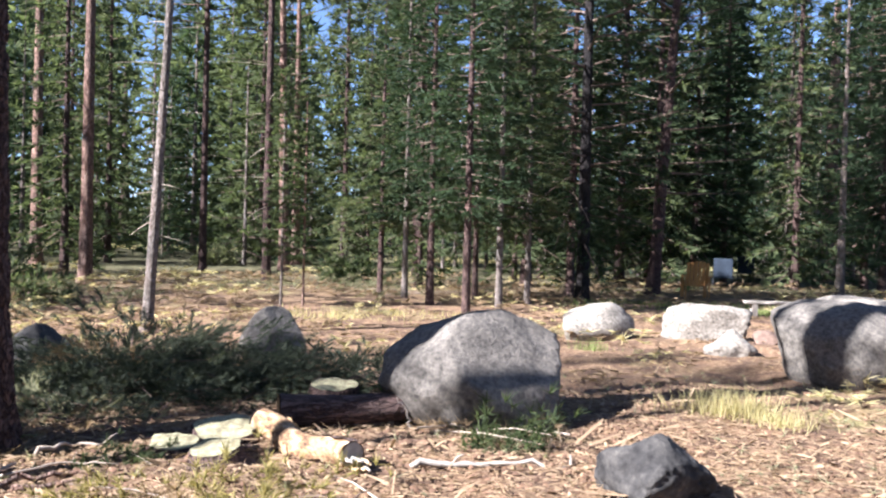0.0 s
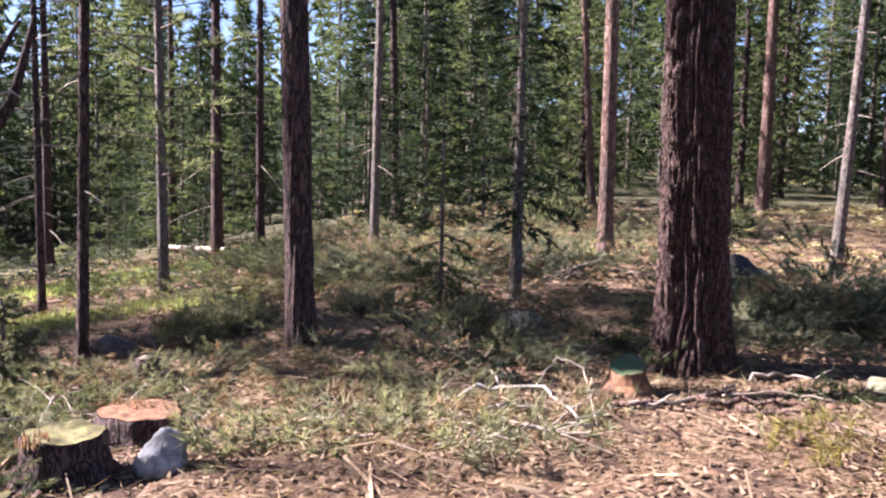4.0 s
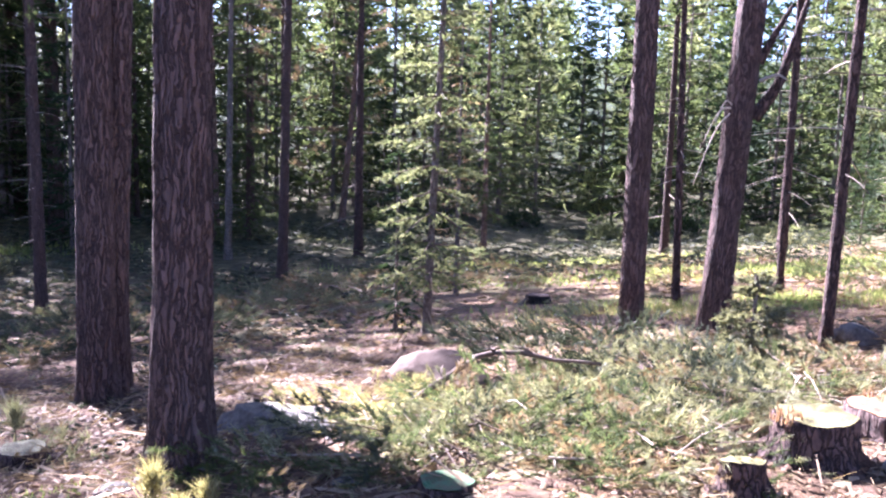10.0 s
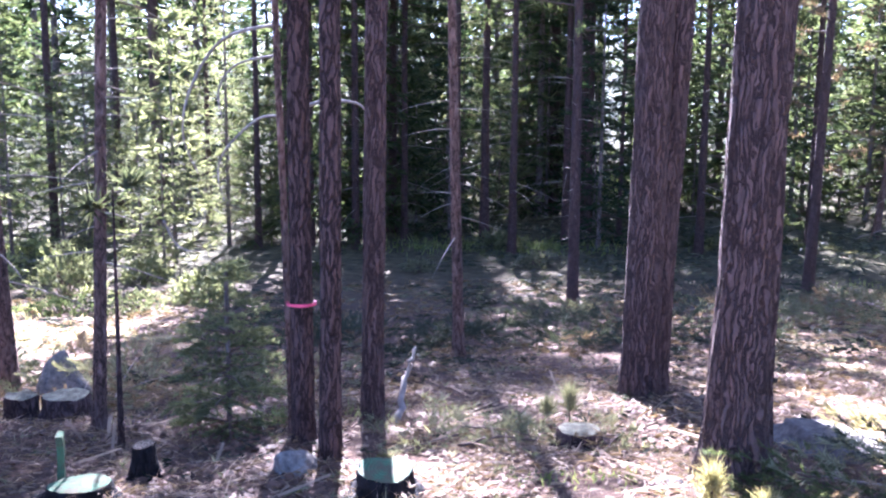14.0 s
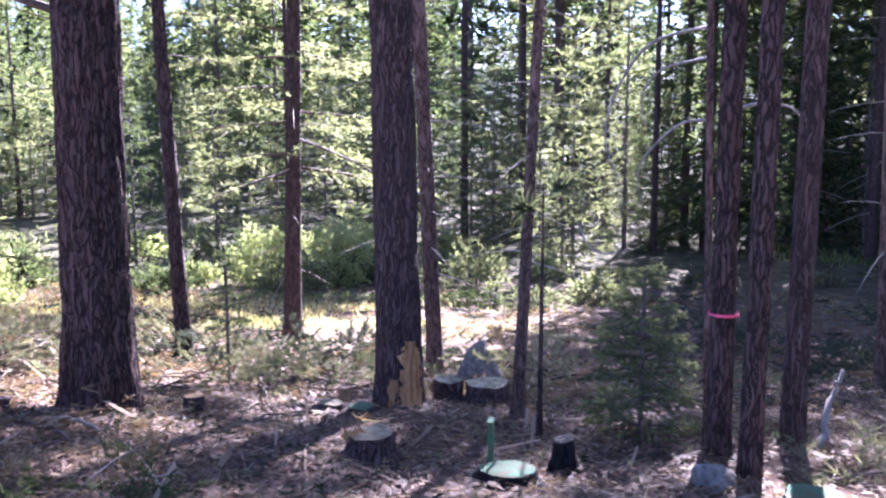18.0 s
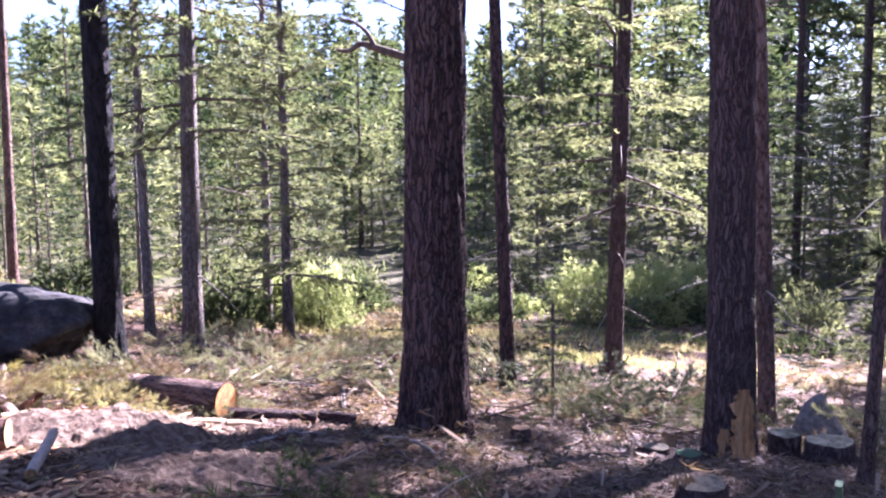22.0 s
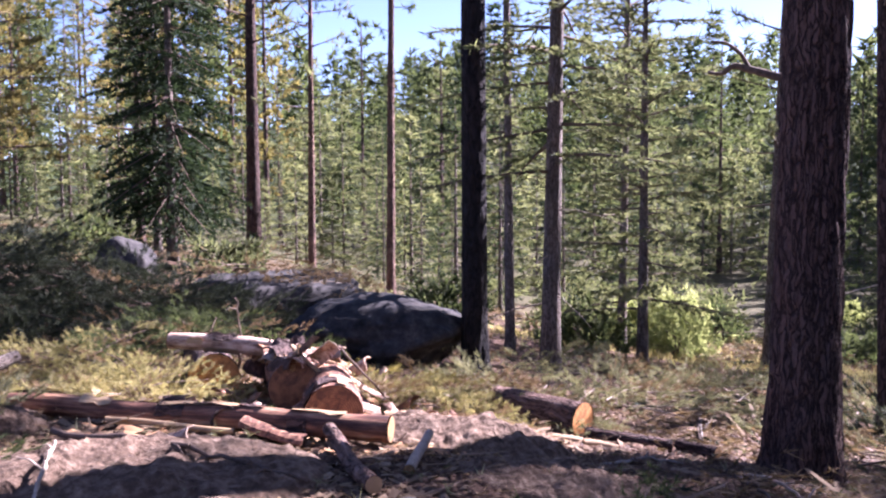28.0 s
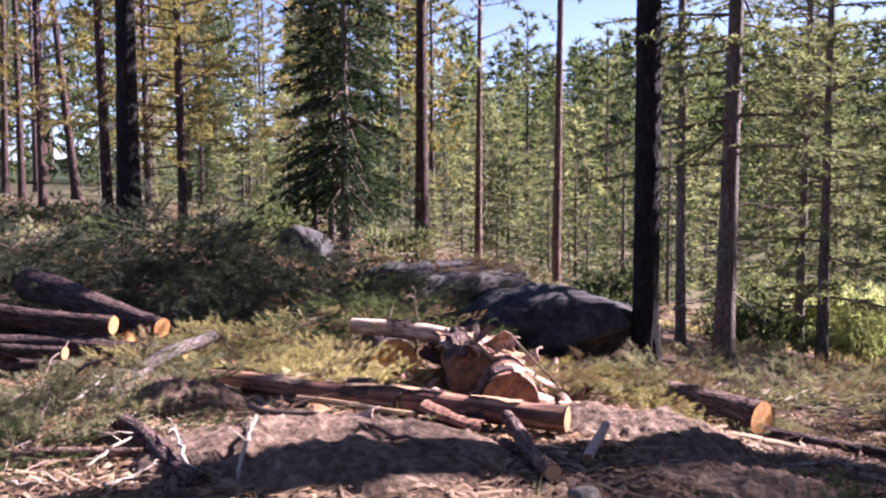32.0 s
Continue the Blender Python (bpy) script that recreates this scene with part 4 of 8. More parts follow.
def shade(a):
    """Height over distance of the trees towards the sun, set for the shade they cast, by their offset from the sun's
    line.
    """
    return 0.42 if a < -12.5 else 0.8 if a < -9 else 0.38 if a < -3.6 else 0.86 if a < 2.4 else 0.57 if a < 8.0 else 0.8 if a < 10.5 else 0.38


rng = np.random.default_rng(5)
count = 0
while count < 215:
    a = rng.uniform(-34, 214) if count < 200 else rng.uniform(214, 326)
    d = 28 + 62 * rng.uniform(0, 1) ** 0.8
    at = (-d * math.sin(radians(a)), d * math.cos(radians(a)))
    u = -0.87 * at[0] - 0.5 * at[1]
    # the creek's open strip and the sunny clearing stay free
    if 17 < u < 36 and d < 48 or (58 < a < 102 and d < 49) or (-4 < a < 30 and d < 42) or (150 < a < 186 and d < 45):
        continue
    gold = 183 < a < 214
    k = int(rng.choice([7, 7, 7, 8, 6, 4]) if gold else rng.choice([0, 1, 2, 3, 4, 5, 6, 8]) if a > 57 else rng.choice([0, 3, 0, 3, 1, 4, 0]) if a > 22 else rng.choice([1, 4, 0, 3, 6, 8, 1, 4]) if a > 0 else rng.choice([0, 3, 0, 3, 3, 0]))
    h = (d * math.tan(radians(top_angle(a))) + 1.6 - float(ground_z(*at))) * rng.uniform(0.75, 1.1)
    h = min(max(h, 4.5), 24.0)
    # the tall stand towards the sun, heightened out of view to shade the slope
    if 84 < a < 140 and d > 36:
        h = min(30.0, d * shade(-0.454 * at[0] + 0.891 * at[1]))
    plant((EDGE + EDGEP if d < 50 else FAR + FARP)[k], at, FAR_LABELS[k], name="fir_tree" if k < 6 else "pine_tree", group="trees of the wood", rz=rng.uniform(0, 360), s=h / FAR_H[k])
    count += 1

# the woods beyond, one mass of small far trees
def far_woods():
    rng = np.random.default_rng(9)
    V, F, o = [], [], 0
    kinds = []
    for i in range(5):
        r_ = np.random.default_rng(60 + i)
        p, d, L = fir_branches(0.4, 10.0, 1.7 + 0.2 * i, 5.0, r_, 0.2, 0.75)
        k = 3
        t = np.tile(np.linspace(0.3, 1.0, k), len(p))
        c = np.repeat(p, k, 0) + np.repeat(d, k, 0) * (np.repeat(L, k) * t)[:, None]
        kinds.append(tufts(c, np.repeat(d, k, 0), 3, 0.95, 0.1, 0.6, r_))
    n = 0
    while n < 620:
        a = rng.uniform(-36, 216) if n % 4 else rng.uniform(135, 186)
        d = 62 + 90 * rng.uniform(0, 1)
        x, y = -d * math.sin(radians(a)), d * math.cos(radians(a))
        base = float(far_z(x, y))
        h = (d * math.tan(radians(top_angle(a) * 0.85)) + 1.6 - base) * rng.uniform(0.6, 1.08)
        h = min(max(h, 5.0), 26.0)
        v, f = kinds[int(rng.integers(0, 5))]
        q = rng.uniform(0, 6.3)
        s = h / 10.0
        w = v * np.array((0.6 + 0.4 * s, 0.6 + 0.4 * s, s))
        w = np.stack([w[:, 0] * math.cos(q) - w[:, 1] * math.sin(q) + x, w[:, 0] * math.sin(q) + w[:, 1] * math.cos(q) + y, w[:, 2] + base - 0.3], 1)
        V.append(w)
        F.append(f + o)
        o += len(w)
        n += 1
    tagged(new("far_woods", mesh_of("far_woods", np.concatenate(V), np.concatenate(F), NEEDLE_MID)), "distant green conifer woods on the rising ground", "woods", kind="stuff")


far_woods()

# tall pines added by the creek; unseen crowns shade the slope and near ground
SHADY = [pine_meshes("shady%d" % i, h, 0.17, 3.9, low, BARK_DARK, NEEDLE_MID, 300 + i, 5.6, per=7, blade=0.36, width=0.042, gap=0.24, sides=10, step=1.0, cheap=True, dead=2) for i, (h, low) in enumerate(((20.0, 9.0), (30.0, 10.5), (26.0, 10.0)))]
rng = np.random.default_rng(31)
for az, d, k in ((86.5, 35, 0), (91, 40, 0), (97, 37, 0), (103.5, 41, 0), (108, 36, 0), (118.5, 44, 1), (131, 42, 2), (134.5, 38, 2)):
    az = radians(az)
    plant(SHADY[k], (-d * math.sin(az), d * math.cos(az)), "tall pine with its crown high over the creek", rz=rng.uniform(0, 360), group="tall pines by the creek")
for i, a in enumerate((-1.6, 9.6)):
    d = 39 + 2 * i
    plant(SHADY[1], (-0.891 * d - 0.454 * a, -0.454 * d + 0.891 * a), "very tall pine added for its broad shade", rz=80.0 * i, s=0.9 if a < 5 else 1.28, group="tall pines by the creek")
for i, (a, d) in enumerate(((3.6, 37), (5.0, 39), (8.2, 38), (11.0, 40), (14.0, 35), (17.5, 39))):
    plant(SHADY[0], (-0.891 * d - 0.454 * a, -0.454 * d + 0.891 * a), "tall pine shading the slope", rz=65.0 * i, s=1.2 if a < 5.5 else 1.06 if a < 10 else 0.75, group="tall pines by the creek")
for i, (a, d) in enumerate(((-0.3, 37.0), (1.7, 39.5))):
    plant(SHADY[1], (-0.891 * d - 0.454 * a, -0.454 * d + 0.891 * a), "tall broad pine dark against the sun", rz=140.0 * i, s=0.915, group="tall pines by the creek")
# pines added to throw shade over the slash among the standing trunks
for i, at in enumerate(((-24.5, 13.2), (-21.5, 18.0), (-30.0, 12.0), (-18.0, 13.8), (-26.5, 18.5))):
    plant(SHADY[0], at, "tall pine beside the little meadow", rz=100.0 * i, s=0.82, group="tall pines by the creek")
# slender pines added for shade: their unseen high tops cover the turned soil
HIGH = [pine_meshes("high%d" % i, 33.0, 0.16, 1.7, 25.5, BARK_DARK, NEEDLE_MID, 310 + i, 9.0, per=8, blade=0.34, width=0.036, gap=0.2, sides=10, step=1.0, cheap=True) for i in range(2)]
for i, (a, d) in enumerate(((-2.1, 38.0), (-3.1, 39.5), (-4.1, 37.5))):
    plant(HIGH[i % 2], (-0.891 * d - 0.454 * a, -0.454 * d + 0.891 * a), "slender pine added to shade the soil from above", rz=120.0 * i, s=0.86 if i == 2 else 1.0, group="tall pines by the creek")
# dense tall firs added between them, dark against the sun, heights set for shade
TALL = [fir_meshes("tall%d" % i, 28.0, 0.24, 3.4, 1.2, BARK_DARK, NEEDLE_MID, 330 + i, 4.0, 0.46, 0.62, 0.06, 3, 0.55, 0.3, 0.55, fine=0.22, sides=8, step=1.5, cheap=True) for i in range(2)]
for a0, a1, n in ((-3.2, 1.6, 4), (8.6, 10, 1), (12, 18, 2)):
    for i in range(n):
        a = a0 + (a1 - a0) * (i + rng.uniform(0.2, 0.8)) / n
        d = rng.uniform(36, 47)
        plant(TALL[i % 2], (-0.891 * d - 0.454 * a, -0.454 * d + 0.891 * a), "tall dense fir dark against the sun", name="fir_tree", rz=rng.uniform(0, 360), s=d * (0.64 if n == 4 and i > 1 else 0.66 if n == 4 else shade(a)) * rng.uniform(0.95, 1.03) / 28.0, group="tall firs by the creek")
for i, (at, k) in enumerate((((2.4, 29.0), 0.62), ((-0.8, 27.6), 0.5), ((6.8, 31.0), 0.66), ((11.5, 31.5), 0.62), ((-12.5, 31.0), 0.6), ((-16.5, 27.5), 0.55), ((-14.0, 39.0), 0.62), ((-20.5, 36.0), 0.6), ((-8.5, 43.0), 0.66), ((-24.5, 31.0), 0.52), ((-4.5, 41.0), 0.62), ((-18.0, 45.0), 0.7), ((-27.5, 41.0), 0.66))):
    plant(TALL[i % 2], at, "tall dense fir in the shade behind", name="fir_tree", rz=77.0 * i, s=k, group="tall firs behind the stand")
slim("s37", (-5.73, -3.44), 0.055, BARK_PINK, (0.0139, -0.0233), "pale slim trunk behind the ribboned pine", 13, 6, 1.3, seed=147)
for i, at in enumerate([(-5.5, 29.0), (-1.0, 31.0), (2.5, 29.5), (-8.5, 33.0), (6.0, 33.0)]):
    plant(SHADY[2], at, "tall pine behind the young stand", rz=70.0 * i, s=0.85, group="tall pines behind the stand")

# dark firs in the gaps of the stand beyond the dark boulder
for i, (az, d, s) in enumerate(((175.2, 21.5, 0.42), (177.3, 25.0, 0.36), (172.6, 27.0, 0.5), (179.6, 27.5, 0.4), (168.8, 24.0, 0.38), (165.2, 27.0, 0.48), (162.4, 24.5, 0.36))):
    plant(EDGE[(0, 3)[i % 2]], (-d * math.sin(radians(az)), d * math.cos(radians(az))), "dark green fir between the pale trunks", name="fir_tree", rz=50.0 * i, s=s * (1.0 if i % 2 == 0 else 0.7), group="dark firs beyond the boulder")

# bushy young firs that fill the far side of the creek
BUSHY = [fir_meshes("bushy%d" % i, 5.0 + 0.6 * i, 0.06, 1.25 + 0.1 * (i % 3), 0.15, BARK_GREY, [NEEDLE_PALE, NEEDLE_MID, NEEDLE_PALE, NEEDLE_SHADE_DARK][i % 4], 390 + i, 8.0, 0.25, 0.36, 0.026, 2, 0.5, 0.05, 0.65, fine=0.12, sides=6, step=1.2, cheap=True) for i in range(5)]
rng = np.random.default_rng(41)
for a0, a1, d0, d1, h0, h1, n, kinds in ((150, 187, 29, 58, 3.0, 7.5, 46, (0, 1, 2, 4)), (122, 150, 31, 60, 3.5, 9.0, 30, (0, 1, 2, 4)), (102, 124, 37, 58, 5.0, 13.0, 22, (3, 1, 3)), (84, 102, 49, 62, 6.0, 14.0, 18, (3, 1, 1)), (58, 84, 48, 62, 5.0, 13.0, 24, (1, 1, 3, 0)), (187, 206, 26, 44, 2.5, 6.0, 12, (0, 1, 4)), (30, 58, 30, 56, 3.5, 9.0, 30, (3, 3, 1)), (36, 47, 21, 29, 3.0, 6.5, 9, (3, 3)), (52, 60, 26, 34, 3.0, 6.0, 5, (3, 1)), (-34, 30, 40, 56, 5.0, 12.0, 24, (3, 1, 3))):
    for i in range(n):
        az = radians(a0 + (a1 - a0) * (i + rng.uniform(0, 1)) / n)
        d = rng.uniform(d0, d1)
        k = int(rng.choice(kinds))
        h = rng.uniform(h0, h1)
        plant(BUSHY[k], (-d * math.sin(az), d * math.cos(az)), ("pale bushy young fir", "green bushy young fir", "pale bushy young fir", "dark bushy young fir", "pale bushy young fir")[k] + " beyond the clearing", name="young_fir", rz=rng.uniform(0, 360), s=h / (5.0 + 0.6 * k), group="young firs beyond the clearing")


# ---- boulders and stones ----
def rock_mesh(w, d, h, seed, material, level=4, lump=0.2, cuts=6, flat=0.0, grain=0.035, peak=0.0):
    """A worn boulder: a ball cut by a few blunt planes and roughened."""
    rng = np.random.default_rng(seed)
    bm = bmesh.new()
    bmesh.ops.create_icosphere(bm, subdivisions=level, radius=1.0)
    planes = [(unit(rng.normal(size=3) * np.array((1, 1, 0.6)) + np.array((0, 0, 0.15))), rng.uniform(0.5, 0.82)) for _ in range(cuts)]
    if flat:
        planes.append((np.array((0.05, 0.0, 1.0)), 1 - flat))
    for v in bm.verts:
        c = np.array(v.co)
        for n, t in planes:
            o = c.dot(n) - t
            if o > 0:
                c = c - n * o * 0.92
        q = Vector(c)
        n = noise.noise(q * 1.3 + Vector((seed * 3.3, 0, 0))) * lump + noise.noise(q * 3.4 + Vector((0, seed, 0))) * lump * 0.35 + noise.noise(q * 9 + Vector((0, 0, seed))) * grain + noise.noise(q * 21) * grain * 0.5
        q *= 1 + n
        k = 1 - peak * max(0.0, q.z + 0.2)
        v.co = (q.x * k * w / 2, q.y * k * d / 2, q.z * h * 0.62 + h * 0.38)
    me = bpy.data.meshes.new("rock")
    bm.to_mesh(me)
    bm.free()
    me.materials.append(material)
    me.polygons.foreach_set("use_smooth", np.ones(len(me.polygons), dtype=bool))
    return me


def rock(at, w, h, label, material, seed, d=None, name="boulder", rz=0.0, z=0.0, level=4, **kw):
    ob = new(name, rock_mesh(w, d or w * 0.8, h, seed, material, level, **kw))
    ob.matrix_basis = pose(at[0], at[1], float(ground_z(*at)) - 0.03 + z, 0, 0, rz + math.degrees(math.atan2(at[1], at[0])) - 90)
    return tagged(ob, label, "rock")


rock((0.46, 8.64), 1.93, 0.95, "large rounded grey granite boulder", GRANITE, 33, 1.35, level=5, lump=0.13, cuts=4, rz=8, grain=0.022)
rock((-2.04, 12.05), 0.916, 0.71, "tall grey boulder behind the brush heap", GRANITE, 2, cuts=4, lump=0.12, peak=0.3)
rock((-4.47, 10.87), 0.952, 0.58, "dark peaked boulder beside the brush heap", ROCK_SHADE_DARK, 3, cuts=5, peak=0.6)
rock((2.33, 15.28), 1.363, 0.65, "pale smooth granite boulder by the lawn", GRANITE_PALE, 4, cuts=3, lump=0.1)
rock((4.27, 15.43), 1.810, 0.67, "long pale granite block by the lawn", GRANITE_PALE, 5, 0.996, cuts=7, rz=4, flat=0.25)
rock((4.06, 13.64), 0.765, 0.38, "pale pointed stone leaning on a block", GRANITE_PALE, 6, cuts=6, peak=0.6, name="stone")
rock((4.95, 14.83), 0.478, 0.25, "small tan stone by the block", ROCK_BROWN, 7, cuts=6, name="stone")
rock((4.68, 11.47), 1.934, 1.00, "great grey granite boulder half in shade", GRANITE, 8, level=5, cuts=5, lump=0.1, flat=0.12)
rock((9.05, 21.06), 1.862, 0.54, "flat-topped pale boulder at the lawn's edge", GRANITE_PALE, 9, cuts=5, flat=0.3)
rock((1.35, 6.19), 0.85, 0.44, "dark pointed rock in dry litter", ROCK_SHADE_DARK, 10, cuts=3, lump=0.14, peak=0.42, level=5, grain=0.06)
rock((-4.55, 3.15), 0.36, 0.25, "pale grey lichened stone beside a stump", LICHEN, 11, cuts=9, lump=0.25, grain=0.07, name="stone")
rock((-6.74, 4.58), 0.239, 0.17, "round reddish stone in the litter", ROCK_BROWN, 12, cuts=3, name="stone")
rock((-8.13, 5.12), 0.451, 0.20, "grey stone overhanging its foot", GRANITE, 13, cuts=4, name="stone")
rock((-7.30, 1.14), 0.74, 0.34, "rounded reddish brown boulder", ROCK_BROWN, 14, cuts=3, lump=0.1, z=0.03)
rock((-6.49, 0.01), 0.986, 0.22, "low flat grey rock in the brush", GRANITE, 15, cuts=6, flat=0.45, z=0.0)
rock((-4.87, -2.93), 0.315, 0.17, "pale stone at the twin pines' foot", GRANITE_PALE, 16, name="stone")
rock((-6.93, -6.64), 0.642, 0.45, "peaked tan-grey boulder in the sun", GRANITE_PALE, 17, cuts=5, lump=0.1, peak=0.5)
rock((4.11, -16.57), 1.15, 0.72, "dark round boulder by the firs", ROCK_SHADE_DARK, 18)
rock((1.49, -14.67), 2.931, 0.69, "long dark rock outcrop strewn with needles", ROCK_SHADE_DARK, 19, level=5, cuts=6, flat=0.2)
rock((-0.05, -11.25), 2.15, 0.74, "dark sloping boulder beside a black pine", ROCK_SHADE_DARK, 20, level=5, cuts=4)
rock((0.59, -14.49), 1.587, 0.42, "low dark rock between two boulders", ROCK_SHADE_DARK, 21, cuts=5, flat=0.2)
rock((-5.36, 7.73), 0.491, 0.16, "pale low stone under cut branches", GRANITE_PALE, 22, cuts=4, name="stone")
rock((-5.07, 0.33), 0.201, 0.06, "small half-buried grey stone", GRANITE, 23, name="stone", level=3)
rock((-5.28, -0.86), 0.216, 0.09, "small grey stone at a pine's foot", GRANITE, 24, name="stone", level=3)
rock((-0.24, -4.75), 0.18, 0.08, "small grey stone in loose soil", GRANITE, 25, name="stone", level=3)


# ---- stumps ----
def stump(at, w, h, label, bark, top, seed, tilt=(0, 0), splinter=None, sides=28):
    """A sawn stump: barked body, sawn top, and a torn hinge of splinters where one shows."""
    t = thing("stump", label, "stump", at)
    r = w / 2
    rng = np.random.default_rng(seed)
    rings = [(-0.12, 1.6), (0.0, 1.4), (0.22 * h, 1.14), (0.6 * h, 1.0), (0.93 * h, 0.99), (h, 0.95)]
    vs = []
    for z, k in rings:
        for i in range(sides):
            a = 2 * math.pi * i / sides
            n = 1 + 0.16 * noise.noise((math.cos(a) * 1.6, math.sin(a) * 1.6, seed)) + 0.10 * noise.noise((math.cos(a) * 5, math.sin(a) * 5, z * 4 + seed)) + (0.12 * math.sin(a * 4 + seed) if z < 0.3 * h else 0)
            x, y = math.cos(a) * r * k * n, math.sin(a) * r * k * n
            vs.append((x, y, z + (tilt[0] * x + tilt[1] * y + 0.12 * h * noise.noise((x * 9, y * 9, seed)) if z > 0.5 * h else 0)))
    n = len(rings)
    fs = [(i * sides + k, i * sides + (k + 1) % sides, (i + 1) * sides + (k + 1) % sides, (i + 1) * sides + k) for i in range(n - 1) for k in range(sides)]
    part_mesh("bark", mesh_of("bark", vs, fs, bark, True), t)
    rim = vs[-sides:]
    tv = [(x * 0.985, y * 0.985, z + 0.004 + 0.006 * noise.noise((x * 30, y * 30, seed))) for x, y, z in rim] + [(x * 0.5, y * 0.5, z + 0.01) for x, y, z in rim] + [(0, 0, h + 0.008)]
    tf = [(k, (k + 1) % sides, sides + (k + 1) % sides, sides + k) for k in range(sides)] + [(sides + k, sides + (k + 1) % sides, 2 * sides) for k in range(sides)]
    part_mesh("sawn_top", mesh_of("sawn_top", tv, tf, top, True), t, "sawn top of the stump")
    if splinter:
        s = Soup()
        for i in range(46):
            x = splinter[0] * r + rng.uniform(-0.45, 0.45) * r
            y = splinter[1] * r + rng.uniform(-0.3, 0.3) * r
            l = rng.uniform(0.005, 0.055)
            s.add(*tube([(x, y, h - 0.02), (x + rng.normal() * 0.01, y, h + l)], [0.007, 0.002], 4))
        tagged(part_mesh("splinter", s.mesh("splinter", CUT_WOOD, False), t, "torn orange splinters"), kind="stuff")
    return t


stump((-4.88, 2.79), 0.439, 0.24, "thick sawn stump with a mossy yellow top", BARK_DARK, MOSS_CUT, 1, splinter=(0.1, -0.8))
stump((-5.20, 3.46), 0.505, 0.16, "torn red stump with an orange splintered rim", BARK_RED, TORN_RED, 2, splinter=(-0.5, 0.1))
stump((-4.48, 2.20), 0.216, 0.15, "small stump with a yellow-green top", BARK_DARK, MOSS_CUT, 3, tilt=(0.15, 0.0))
stump((-4.73, 0.80), 0.287, 0.08, "low stump with a green painted top", BARK_DARK, PAINT_GREEN, 4)
stump((-3.34, 6.09), 0.25, 0.17, "small stump with green paint on its top", TORN_RED, PAINT_GREEN, 5, tilt=(-0.2, 0.38))
stump((-1.59, 7.49), 0.53, 0.10, "low stump with a pale sawn top", BARK_DARK, PALE_CUT, 6, tilt=(-0.02, 0.16))
stump((-1.87, 7.11), 0.36, 0.07, "low wide stump with a pale sawn top", BARK_DARK, PALE_CUT, 7, tilt=(-0.03, 0.16))
stump((-1.52, 6.87), 0.384, 0.09, "low stump among bleached chips", BARK_RED, PALE_CUT, 8, tilt=(0.1, 0.14))
stump((-0.98, 9.14), 0.449, 0.17, "pale-topped stump by the big boulder", BARK_DARK, PALE_CUT, 9, tilt=(0.0, 0.12))
stump((-4.71, -2.26), 0.296, 0.11, "dark stump with a green sprayed top", BARK_BLACK, PAINT_GREEN, 10, tilt=(-0.12, -0.06))
stump((-6.23, -1.58), 0.300, 0.09, "low stump with a pale round top", BARK_DARK, PALE_CUT, 11)
stump((-4.52, -3.69), 0.131, 0.18, "small charred black stump", BARK_BLACK, BARK_BLACK, 12)
stump((-4.01, -3.68), 0.323, 0.07, "wide low stump sprayed green on top", BARK_BLACK, PAINT_GREEN, 13, tilt=(0.04, 0.05))
stump((-3.71, -4.50), 0.295, 0.16, "grey-topped stump in wood chips", BARK_RED, MOSSY_CUT, 14, splinter=(0.6, -0.3))
stump((-5.63, -5.79), 0.244, 0.21, "mossy-topped log end standing upright", BARK_RED, PALE_CUT, 15)
stump((-5.76, -5.47), 0.358, 0.21, "wide stump with a mossy top", BARK_RED, PALE_CUT, 16)
stump((-4.90, -6.26), 0.083, 0.11, "little orange stub of fresh wood", CUT_WOOD, CUT_WOOD, 17, sides=10)
stump((-4.64, -5.72), 0.205, 0.07, "low stump with a green painted top", BARK_RED, PAINT_GREEN, 18)
stump((-4.61, -6.06), 0.199, 0.05, "low pale stump among chips", BARK_RED, MOSSY_CUT, 19)
stump((-3.66, -6.47), 0.153, 0.11, "small brown stump beside a sapling", BARK_RED, CUT_WOOD, 20, sides=14)
stump((-14.73, 3.81), 0.379, 0.14, "dark stump in the clearing", BARK_BLACK, BARK_DARK, 21)
stump((-6.84, 4.61), 0.2, 0.12, "small brown stump in the shade", BARK_RED, MOSSY_CUT, 22)
stump((-4.91, -11.84), 0.219, 0.12, "small stump in the sunny clearing", BARK_RED, CUT_WOOD, 23, sides=14)


